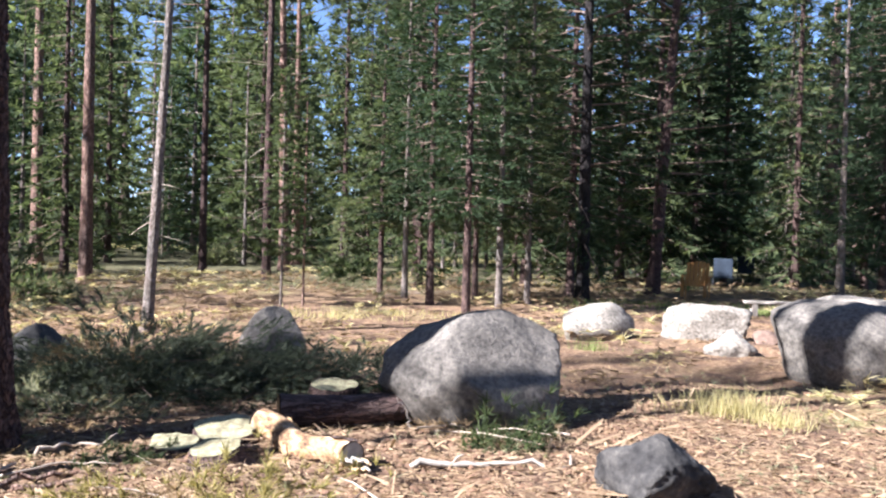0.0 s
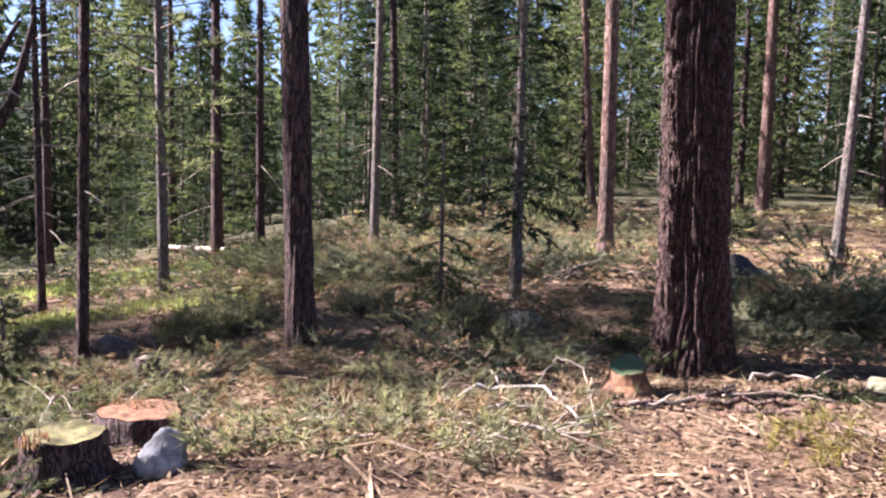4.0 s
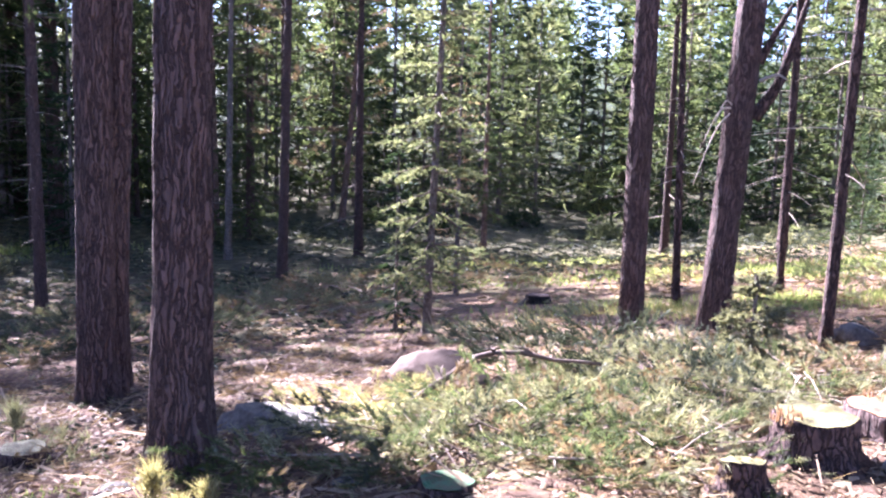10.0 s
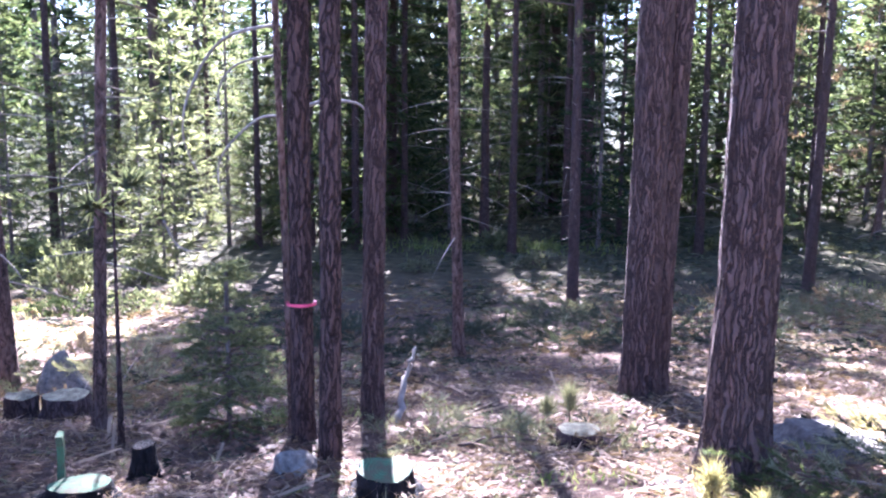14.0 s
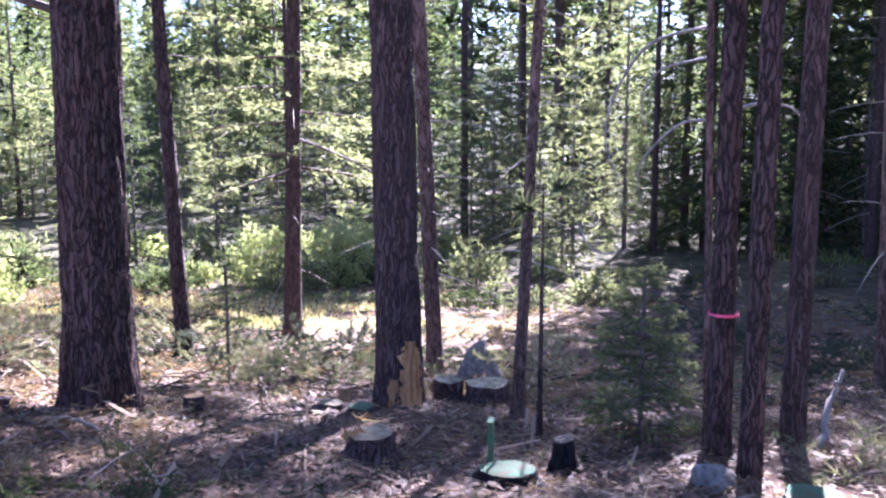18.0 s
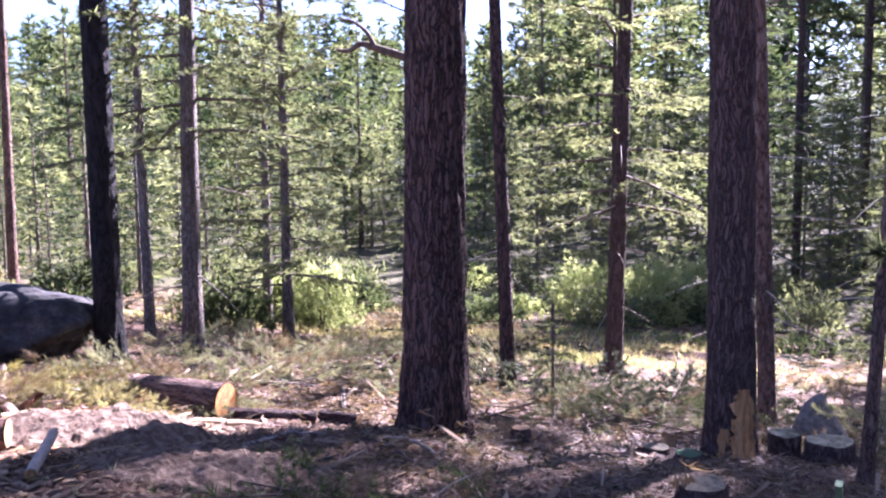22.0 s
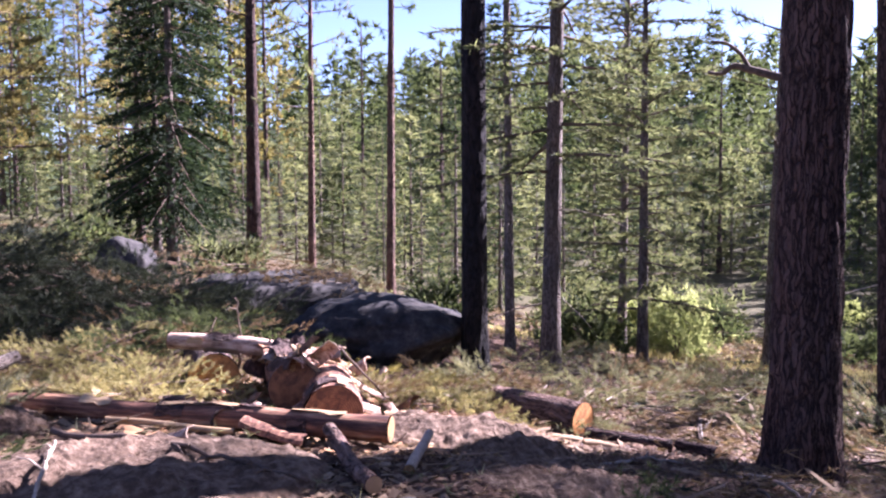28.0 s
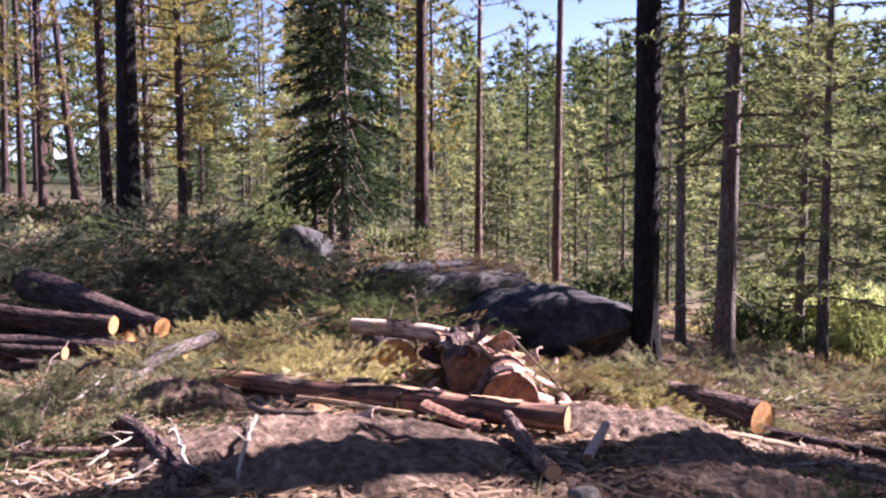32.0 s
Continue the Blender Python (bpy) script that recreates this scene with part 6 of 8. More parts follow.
for i, at in enumerate(((-5.81, 1.41), (-5.87, 1.79), (-5.42, 1.96), (-5.64, 2.41), (-4.97, 1.96), (-4.94, 1.58), (-5.25, 1.19), (-5.59, 0.86), (-6.08, 2.87), (-6.26, 3.43), (-6.32, 3.91), (-6.57, 2.93), (-6.45, 2.37), (-5.85, 1.17), (-4.52, 5.00), (-4.48, 5.77), (-4.90, 4.94), (-3.71, 6.97), (-3.02, 7.55), (-2.76, 8.39), (-5.20, -7.95), (-5.62, -7.41), (-2.61, -10.16))):
    brush("brush_heap", "small clump of cut boughs on the ground", at, 0.42 + 0.1 * (i % 3), 0.3, 0.3 + 0.06 * (i % 3), 26, (NEEDLE_CUT, NEEDLE_MID, NEEDLE_CUT, NEEDLE_PILE_SHADE)[i % 4], 470 + i, s0=0.45, s1=0.8, steep=0.4)
brush("brush_heap", "green boughs in a low heap", (-7.23, 2.37), 0.75, 0.4, 0.34, 46, NEEDLE_PILE_SHADE, 412)
brush("brush_spread", "yellow-green boughs beside a boulder", (-6.35, 0.72), 0.5, 0.25, 0.75, 110, NEEDLE_STRAW, 413, s0=0.4, s1=0.65)
brush("brush_spread", "slash of boughs on the shaded slope", (-5.03, 5.97), 2.2, 1.0, 0.16, 90, NEEDLE_CUT, 414, s0=0.5, s1=0.9)
brush("brush_spread", "boughs round the great pine", (-4.81, 7.28), 1.8, 1.0, 0.2, 60, NEEDLE_PILE_SHADE, 415, s0=0.5, s1=0.9)
brush("brush_spread", "sunlit boughs behind the great pine", (-4.91, 8.68), 2.2, 1.2, 0.25, 110, NEEDLE_CUT, 416, s0=0.5, s1=0.9)
brush("brush_spread", "cut boughs under the far trunks", (-8.07, 11.09), 3.2, 2.0, 0.35, 120, NEEDLE_CUT, 417, s0=1.0, s1=1.7)
brush("brush_spread", "boughs along the path into the wood", (-9.53, 15.26), 3.5, 2.5, 0.4, 110, NEEDLE_CUT, 418, s0=1.0, s1=1.8)
for i, (at, rx, ry, n) in enumerate((((-9.2, 8.9), 2.4, 1.2, 90), ((-11.6, 11.6), 2.8, 1.5, 90), ((-9.6, 11.9), 2.4, 1.2, 80), ((-12.8, 9.4), 2.6, 1.2, 80), ((-14.5, 14.5), 3.2, 1.8, 90), ((-7.6, 10.2), 1.8, 0.9, 70), ((-11.5, 17.8), 3.4, 1.8, 80))):
    brush("brush_spread", "slash of boughs among the standing trunks", at, rx, ry, 0.45, n, (NEEDLE_CUT, NEEDLE_PILE_SHADE, NEEDLE_CUT, NEEDLE_MID)[i % 4], 850 + i, s0=0.8, s1=1.5)
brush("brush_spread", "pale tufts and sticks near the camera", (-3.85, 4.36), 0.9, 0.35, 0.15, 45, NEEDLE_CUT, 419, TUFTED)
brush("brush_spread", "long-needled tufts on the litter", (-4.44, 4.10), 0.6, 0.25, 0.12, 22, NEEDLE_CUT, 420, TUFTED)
brush("brush_spread", "shaded boughs on the slope below", (-13.75, -4.69), 4.0, 2.0, 0.25, 150, NEEDLE_PILE_SHADE, 421, s0=0.9, s1=1.5)
brush("brush_spread", "boughs across the lower slope", (-18.12, -2.08), 4.0, 2.4, 0.25, 140, NEEDLE_CUT, 422, s0=0.9, s1=1.6)
brush("brush_spread", "boughs on the slope by the firs", (-22.17, 1.39), 4.5, 2.5, 0.25, 150, NEEDLE_CUT, 423, s0=0.9, s1=1.6)
brush("brush_spread", "boughs lying below the sapling", (-4.56, -7.35), 1.3, 0.6, 0.25, 60, NEEDLE_CUT, 424)
brush("brush_spread", "cut boughs in the sunny clearing", (-4.31, -11.42), 2.6, 1.8, 0.2, 110, NEEDLE_CUT, 425, s0=0.8, s1=1.4)
brush("brush_spread", "brush in the shade behind the scarred pine", (-6.51, -8.56), 1.8, 1.0, 0.35, 80, NEEDLE_PILE_SHADE, 426)
brush("brush_spread", "boughs on the ground by the young fir", (-7.11, -5.74), 1.4, 0.7, 0.2, 70, NEEDLE_CUT, 427)
brush("brush_spread", "boughs strewn behind the short log", (-3.55, -11.14), 3.0, 1.5, 0.2, 60, NEEDLE_CUT, 428, s0=0.5, s1=0.9)
brush("brush_spread", "boughs beside the black pine", (-1.62, -10.10), 1.4, 0.8, 0.25, 60, NEEDLE_CUT, 429)
brush("brush_spread", "shaded boughs beside the roots", (3.20, -6.0), 1.2, 0.6, 0.35, 170, NEEDLE_CUT, 430, s0=0.5, s1=0.8)
brush("brush_spread", "green fronds on dark litter by the roots", (2.75, -5.15), 0.8, 0.4, 0.2, 70, NEEDLE_MID, 447, s0=0.45, s1=0.75)
brush("brush_spread", "brown needles caught on the rock outcrop", (1.2, -14.5), 1.1, 0.5, 0.1, 60, DEAD_NEEDLE, 451, s0=0.5, s1=0.8, lift=0.6)
brush("brush_spread", "fronds half over the short log", (-1.35, -7.85), 0.7, 0.3, 0.45, 50, NEEDLE_CUT, 448, s0=0.4, s1=0.7)
brush("brush_spread", "yellow-green fronds on chips beside the torn log", (-0.4, -7.7), 1.0, 0.5, 0.5, 170, NEEDLE_STRAW, 449, s0=0.4, s1=0.7)
brush("brush_spread", "pale frond between the two logs", (0.78, -6.95), 0.25, 0.15, 0.3, 22, NEEDLE_PALE, 450, s0=0.4, s1=0.55)
brush("brush_spread", "pine tuft at the boulder's foot", (0.35, 8.01), 0.55, 0.22, 0.16, 26, NEEDLE_MID, 431, TUFTED)
brush("brush_spread", "small green tuft in the litter", (-2.22, 6.79), 0.16, 0.1, 0.14, 9, NEEDLE_MID, 432, TUFTED, s0=0.4, s1=0.6)
brush("brush_spread", "small green tuft beside flat stumps", (-2.28, 6.86), 0.2, 0.12, 0.16, 10, NEEDLE_MID, 433, TUFTED, s0=0.4, s1=0.6)


def plume(at, h, label, leaf, seed, n=260, spread=0.55):
    """An upright brush of long needles on a short twig."""
    rng = np.random.default_rng(seed)
    t = thing("needle_plume", label, "brush", at)
    p = np.stack([rng.normal(size=n) * 0.02, rng.normal(size=n) * 0.02, rng.uniform(0.25, 0.75, n) * h], 1)
    d = unit(np.array((0, 0, 1.0)) + rng.normal(size=(n, 3)) * spread)
    tagged(part_mesh("needle_mass", mesh_of("needle_mass", *blades(p, d, 0.55 * h * rng.uniform(0.7, 1.1, n), np.full(n, 0.0032), rng), leaf), t), kind="stuff")
    part_mesh("stem", mesh_of("stem", *tube([(0, 0, -0.05), (0.01, 0, 0.4 * h), (0, 0.01, 0.75 * h)], [0.008, 0.006, 0.003], 5), TWIG, True), t)
    return t


for i, (at, h) in enumerate((((-4.86, -0.60), 0.26), ((-4.82, -0.34), 0.16), ((-4.75, -0.47), 0.12), ((-6.95, -1.83), 0.3), ((-6.88, -1.98), 0.2))):
    plume(at, h, "pale upright brush of long needles", NEEDLE_STRAW if i < 3 else NEEDLE_CUT, 434 + i)
brush("brush_spread", "sunlit tufts in front of the slope", (-6.21, -2.11), 1.0, 0.25, 0.1, 40, NEEDLE_CUT, 436, TUFTED, s0=0.5, s1=0.8)
brush("brush_spread", "dark green tuft on the litter", (-1.37, -4.94), 0.25, 0.15, 0.14, 12, NEEDLE_MID, 438, TUFTED, s0=0.5, s1=0.7)
brush("brush_spread", "green tuft on brown litter", (-2.26, -4.64), 0.2, 0.12, 0.14, 10, NEEDLE_MID, 439, TUFTED, s0=0.5, s1=0.7)
brush("brush_spread", "boughs in the shade by the sapling stand", (-2.40, 24.09), 3.0, 1.0, 0.4, 60, NEEDLE_CUT, 441, s0=0.9, s1=1.5)
brush("brush_heap", "brush heap far to the side of the path", (-8.19, 18.57), 2.2, 1.2, 0.5, 90, NEEDLE_CUT, 442, s0=0.9, s1=1.5)
brush("brush_spread", "mossy boughs on sunny chips", (-1.05, 5.76), 0.9, 0.3, 0.06, 26, NEEDLE_GOLD, 443, TUFTED, s0=0.6, s1=1.0)


def ground_cover(n, r0, r1, a0, a1, leaf, seed, label, size=1.0, height=0.1):
    """Low scattered sprays and debris over the forest floor, gathered in patches."""
    rng = np.random.default_rng(seed)
    k = 9
    p = np.stack([rng.normal(size=k) * 0.16, rng.normal(size=k) * 0.16, rng.uniform(0.0, height, k)], 1)
    v, _ = tufts(p, unit(np.stack([p[:, 0] * 4 + rng.normal(size=k), p[:, 1] * 4 + rng.normal(size=k), np.full(k, 0.04)], 1)), 7, 0.11, 0.0075, np.array((0.6, 0.6, 0.22)), rng)
    n = int(n * 0.75)
    d = r0 + (r1 - r0) * rng.uniform(0, 1, n) ** 0.8
    a = np.radians(rng.uniform(a0, a1, n))
    x, y = -d * np.sin(a), d * np.cos(a)
    on = np.array([noise.noise((q * 0.5, r * 0.5, seed * 0.37)) for q, r in zip(x, y)]) > rng.uniform(-0.3, 0.3, n)
    x, y, d = x[on], y[on], d[on]
    n = len(x)
    t = rng.uniform(0, 2 * math.pi, n)
    s = size * rng.uniform(0.6, 1.5, n) * (0.75 + d / 25.0)
    c_, s_ = np.cos(t) * s, np.sin(t) * s
    V = np.stack([v[None, :, 0] * c_[:, None] - v[None, :, 1] * s_[:, None] + x[:, None], v[None, :, 0] * s_[:, None] + v[None, :, 1] * c_[:, None] + y[:, None], v[None, :, 2] * s[:, None] + (ground_z(x, y) + 0.02)[:, None]], -1).reshape(-1, 3)
    return tagged(new("ground_cover", mesh_of("ground_cover", V, np.arange(len(V)).reshape(-1, 3), leaf)), label, "undergrowth", kind="stuff")


ground_cover(700, 11, 28, 60, 165, NEEDLE_CUT, 751, "grey-green debris of boughs over the slope", 0.9, 0.05)
ground_cover(2300, 6, 28, 30, 165, DEAD_NEEDLE, 752, "brown dry debris over the slope", 0.9, 0.04)
ground_cover(1100, 22, 46, 58, 112, NEEDLE_PILE_SHADE, 761, "dark low plants beside the creek", 1.2, 0.1)
ground_cover(700, 22, 46, 58, 112, NEEDLE_CUT, 762, "pale low plants beside the creek", 1.1, 0.1)
ground_cover(700, 9, 30, 30, 165, NEEDLE_PILE_SHADE, 753, "dark green low sprays on the slope", 1.0, 0.07)
ground_cover(280, 9, 30, 150, 212, NEEDLE_CUT, 754, "scattered boughs in the thinned wood", 0.9, 0.05)
ground_cover(1000, 6, 30, 150, 212, DEAD_NEEDLE, 755, "dry sprays in the thinned wood", 0.9, 0.04)
ground_cover(1300, 9, 34, -32, 45, DEAD_NEEDLE, 756, "dry grass and debris on the clearing", 1.0, 0.06)
ground_cover(500, 9, 34, -32, 45, GRASS_DRY, 757, "straw-coloured tufts on the clearing", 1.0, 0.1)
ground_cover(900, 4.5, 15, 85, 172, NEEDLE_PILE_SHADE, 759, "dark crumbs of boughs on near litter", 0.55, 0.03)
ground_cover(900, 4.5, 16, 85, 180, DEAD_NEEDLE, 760, "brown crumbs of boughs on near litter", 0.6, 0.03)
ground_cover(160, 3, 8, -30, 212, NEEDLE_CUT, 758, "small green sprays on near litter", 0.6, 0.02)


def shrub(at, w, h, label, leaf, seed, n=900, blade=0.09, width=0.018, per=4, name="shrub"):
    """A rounded shrub: many stems, leaves thickest on the outside, with gaps."""
    rng = np.random.default_rng(seed)
    t = thing(name, label, "shrub", at)
    a = rng.uniform(0, 2 * math.pi, n)
    e = np.arcsin(rng.uniform(0.0, 1.0, n))
    k = np.array([0.72 + 0.62 * noise.noise((math.cos(b) * math.cos(c) * 2.4 + seed, math.sin(b) * math.cos(c) * 2.4, c * 2.4)) for b, c in zip(a, e)]) * rng.uniform(0.55, 1.0, n) ** 0.4
    p = np.stack([np.cos(a) * np.cos(e) * w / 2 * k, np.sin(a) * np.cos(e) * w / 2 * k, np.sin(e) * h * k + 0.05], 1)
    tagged(part_mesh("leafage", mesh_of("leafage", *tufts(p, unit(p + np.array((0, 0, 0.3))), per, blade, width, 0.8, rng), leaf), t), kind="stuff")
    s = Soup()
    for i in range(16):
        q = Vector(p[i]) * 0.85
        s.add(*tube([(0, 0, -0.05), q * 0.5 + Vector((0, 0, 0.08)), q], [0.02, 0.013, 0.004], 4, cap=False))
    tagged(part_mesh("stemwork", s.mesh("stemwork", TWIG), t), kind="stuff")
    return t


shrub((-5.83, -18.20), 1.845, 1.342, "bright lime-green shrub by the creek", LEAF_LIME, 501, 3200, 0.07, 0.014)
for i, (at, w, h) in enumerate([((-6.22, -19.65), 1.950, 1.319), ((-15.33, -23.28), 2.496, 1.913), ((-17.15, -22.38), 2.873, 2.197), ((-19.05, -23.09), 2.333, 2.153), ((-5.57, -20.46), 1.392, 1.044), ((-52.24, 16.65), 3.272, 2.945)]):
    shrub(at, w, h, "sunlit yellow-green willow shrub by the creek", LEAF_LIME, 510 + i, 2400, 0.12, 0.022)
for i, at in enumerate([(-7.51, 6.17), (-7.62, 5.84), (-7.61, 5.56), (-7.75, 6.01), (-7.08, 7.31), (-5.54, 7.06)]):
    shrub(at, 0.9, 0.32, "low grey-green sagebrush on brown litter", NEEDLE_CUT, 530 + i, 240, 0.11, 0.008, 5)
for i, at in enumerate([(-2.93, 29.13), (-9.53, 38.85), (-8.19, 18.57), (-12.00, 18.74), (-45.80, 3.81), (-34.85, -11.93), (-1.09, -16.90), (-3.98, -19.12), (5.35, -17.74), (-19.91, -14.70), (-3.59, -16.29), (2.98, -19.32)]):
    shrub(at, 2.2, 0.9, "grey-green undergrowth at the wood's edge", NEEDLE_PALE if i % 2 else NEEDLE_MID, 540 + i, 500, 0.16, 0.03, 4)


for i, at in enumerate([(8.28, -14.89), (7.35, -15.38), (6.80, -16.92), (5.61, -17.20), (5.32, -20.09), (9.64, -18.59), (7.07, -20.08), (3.49, -22.55), (1.41, -21.85), (0.33, -19.96), (-0.95, -17.59), (10.77, -18.05), (-28.72, -12.57), (-25.50, -14.82), (-24.80, -17.25), (-31.12, -9.42), (-16.49, -16.13), (-17.08, -14.52), (-40.20, -1.69), (-38.81, -4.80), (-39.56, 4.24), (-16.90, 15.89), (-14.63, 12.54), (-16.39, 19.05), (-29.85, 16.31)]):
    shrub(at, 1.6 + 0.3 * (i % 3), 0.45 + 0.15 * (i % 2), "low undergrowth on the forest floor", (NEEDLE_CUT, NEEDLE_MID, NEEDLE_PALE)[i % 3], 570 + i, 260, 0.13, 0.02, 4)


rng_s = np.random.default_rng(58)
for i in range(34):
    az, d = radians(rng_s.uniform(128, 176)), rng_s.uniform(25, 38)
    shrub((-d * math.sin(az), d * math.cos(az)), rng_s.uniform(1.8, 3.4), rng_s.uniform(0.7, 1.7), "leafy green shrub on the creek's far bank", (NEEDLE_PALE, NEEDLE_MID, LEAF_LIME, NEEDLE_PALE)[i % 4 if az < 2.85 else 0], 700 + i, 420, 0.2, 0.032, 3)
for i in range(16):
    az, d = radians(rng_s.uniform(38, 96)), rng_s.uniform(36, 48)
    shrub((-d * math.sin(az), d * math.cos(az)), rng_s.uniform(1.8, 3.2), rng_s.uniform(0.6, 1.4), "low shrub across the little meadow", (NEEDLE_PALE, NEEDLE_MID, NEEDLE_SHADE_DARK)[i % 3], 740 + i, 360, 0.2, 0.032, 3)


def grass(at, rx, ry, n, h, leaf, label, seed, rz=0.0, width=0.004, name="grass_patch"):
    rng = np.random.default_rng(seed)
    n = int(n * 0.8)
    x, y = rng.normal(size=n) * rx * 0.5, rng.normal(size=n) * ry * 0.5
    clump = np.array([noise.noise((p * 1.1 + seed, q * 1.1, 2.0)) for p, q in zip(x, y)])
    keep = clump > rng.uniform(-0.35, 0.2, n)
    x, y = x[keep], y[keep]
    n = len(x)
    rz += math.degrees(math.atan2(at[1], at[0])) - 90
    c, s = math.cos(radians(rz)), math.sin(radians(rz))
    x, y = c * x - s * y, s * x + c * y
    z = ground_z(at[0] + x, at[1] + y) - float(ground_z(*at))
    d = unit(np.stack([rng.normal(size=n) * 0.35, rng.normal(size=n) * 0.35, np.ones(n)], 1))
    v, f = blades(np.stack([x, y, z - 0.01], 1), d, h * rng.uniform(0.4, 1.2, n), width * rng.uniform(0.7, 1.3, n), rng)
    ob = new(name, mesh_of(name, v, f, leaf))
    ob.matrix_basis = pose(at[0], at[1], float(ground_z(*at)))
    return tagged(ob, label, "grass", kind="stuff")


grass((2.61, 8.92), 0.5, 0.25, 1500, 0.3, GRASS_DRY, "tuft of tall dry yellow grass", 601)
grass((3.05, 8.58), 0.35, 0.2, 600, 0.15, GRASS_DRY, "tuft of dry grass in sun", 602)
grass((2.07, 13.69), 0.3, 0.2, 300, 0.2, GRASS_GREEN, "green grass beside a pale boulder", 603)
grass((5.85, 22.36), 3.4, 1.3, 5000, 0.13, GRASS_GREEN, "green lawn by the chairs", 604, width=0.012)
grass((7.58, 20.60), 2.4, 1.0, 2500, 0.12, GRASS_GREEN, "green lawn beyond the boulders", 605, width=0.012)
grass((6.22, 50.20), 9.0, 3.0, 6000, 0.3, GRASS_DRY, "pale dry meadow grass under the trees", 606, width=0.02)
grass((-18.90, 64.02), 12.0, 4.0, 5000, 0.28, GRASS_DRY, "dry grass on the far clearing", 607, width=0.022)
grass((-1.74, 17.92), 2.5, 1.2, 1800, 0.16, GRASS_DRY, "thin dry grass before the young pines", 608, width=0.008)
grass((-28.50, 7.30), 6.0, 2.2, 6000, 0.16, GRASS_GREEN, "bright green meadow by the creek", 609, width=0.025)
grass((-18.94, 9.69), 6.0, 2.0, 5000, 0.16, GRASS_GREEN, "bright green meadow beyond the trunks", 610, width=0.025)
grass((-15.92, 10.20), 4.0, 1.6, 4500, 0.16, GRASS_GREEN, "lit green plants by the meadow", 611, width=0.02)
grass((-11.27, -18.06), 5.0, 1.6, 5000, 0.16, GRASS_DRY, "yellow sunlit grass by the creek", 612, width=0.02)
grass((-14.90, -18.99), 4.0, 1.5, 4000, 0.16, GRASS_GREEN, "lit grass below the willow shrubs", 613, width=0.02)
grass((-5.98, -17.30), 5.0, 1.6, 4500, 0.16, GRASS_DRY, "pale grass in the sunny clearing", 614, width=0.02)
grass((-10.29, -25.82), 4.0, 1.4, 3000, 0.16, GRASS_DRY, "yellow grass beside the lime shrub", 615, width=0.02)
grass((-54.44, -13.03), 7.0, 3.0, 4000, 0.5, GRASS_GREEN, "sunlit yellow-green plants across the creek", 616, width=0.05)
grass((-35.63, -11.96), 5.0, 2.0, 3000, 0.35, GRASS_GREEN, "lit green ground plants by the creek", 617, width=0.03)
grass((-10.26, -13.52), 3.4, 1.4, 4500, 0.14, GRASS_DRY, "thin pale grass on sunlit litter", 620, width=0.012)
grass((-8.40, -14.33), 3.0, 1.2, 3000, 0.12, GRASS_GREEN, "thin green grass on sunlit litter", 621, width=0.012)
grass((-11.54, 6.48), 3.5, 1.3, 3500, 0.14, GRASS_GREEN, "thin grass below the little meadow", 622, width=0.012)
grass((-11.73, 4.57), 3.0, 1.0, 2500, 0.12, GRASS_DRY, "thin dry grass on the slope", 623, width=0.01)
grass((-10.88, 6.76), 3.0, 1.2, 2500, 0.14, GRASS_GREEN, "thin green grass on brown litter", 624, width=0.01)
grass((-6.31, -4.08), 1.2, 0.5, 800, 0.12, GRASS_GREEN, "thin grass by the young fir", 618, width=0.006)
grass((-5.34, -1.21), 0.5, 0.2, 300, 0.06, GRASS_GREEN, "small yellow-green seedlings", 619, width=0.008)


# ---- litter: sticks, chips and cones on the ground ----
def litter(label, n, r0, r1, a0, a1, seed, length, width, material, name):
    """Flat slivers lying at all angles on the ground."""
    rng = np.random.default_rng(seed)
    d = r0 + (r1 - r0) * rng.uniform(0, 1, n) ** 0.75
    a = np.radians(rng.uniform(a0, a1, n))
    x, y = -d * np.sin(a), d * np.cos(a)
    z = ground_z(x, y) + 0.012 + np.array([0.07 * noise.noise((p * 0.7, q * 0.7, 3)) + 0.03 * noise.noise((p * 2.9, q * 2.9, 9)) for p, q in zip(x, y)])
    l = length * rng.uniform(0.3, 1.3, n)
    w = width * rng.uniform(0.5, 1.4, n)
    t = rng.uniform(0, math.pi, n)
    u = np.stack([np.cos(t), np.sin(t), rng.normal(size=n) * 0.22], 1)
    s = np.stack([-np.sin(t), np.cos(t), rng.normal(size=n) * 0.35], 1)
    c = np.stack([x, y, z], 1)
    hi = np.array((0, 0, 1.0))
    top = [c + u * l[:, None] / 2 * i + s * w[:, None] / 2 * j + hi * w[:, None] * k for i, j, k in ((-1, -1, 0), (1, -0.5, 0), (1, 0.6, 0), (-0.9, 1, 0), (0.05, 0.1, 0.55))]
    v = np.stack(top, 1).reshape(-1, 3)
    o = (np.arange(n) * 5)[:, None]
    f = np.concatenate([o + np.array(q) for q in ((0, 1, 4), (1, 2, 4), (2, 3, 4), (3, 0, 4))])
    ob = new(name, mesh_of(name, v, f, material))
    return tagged(ob, label, "litter", kind="stuff")


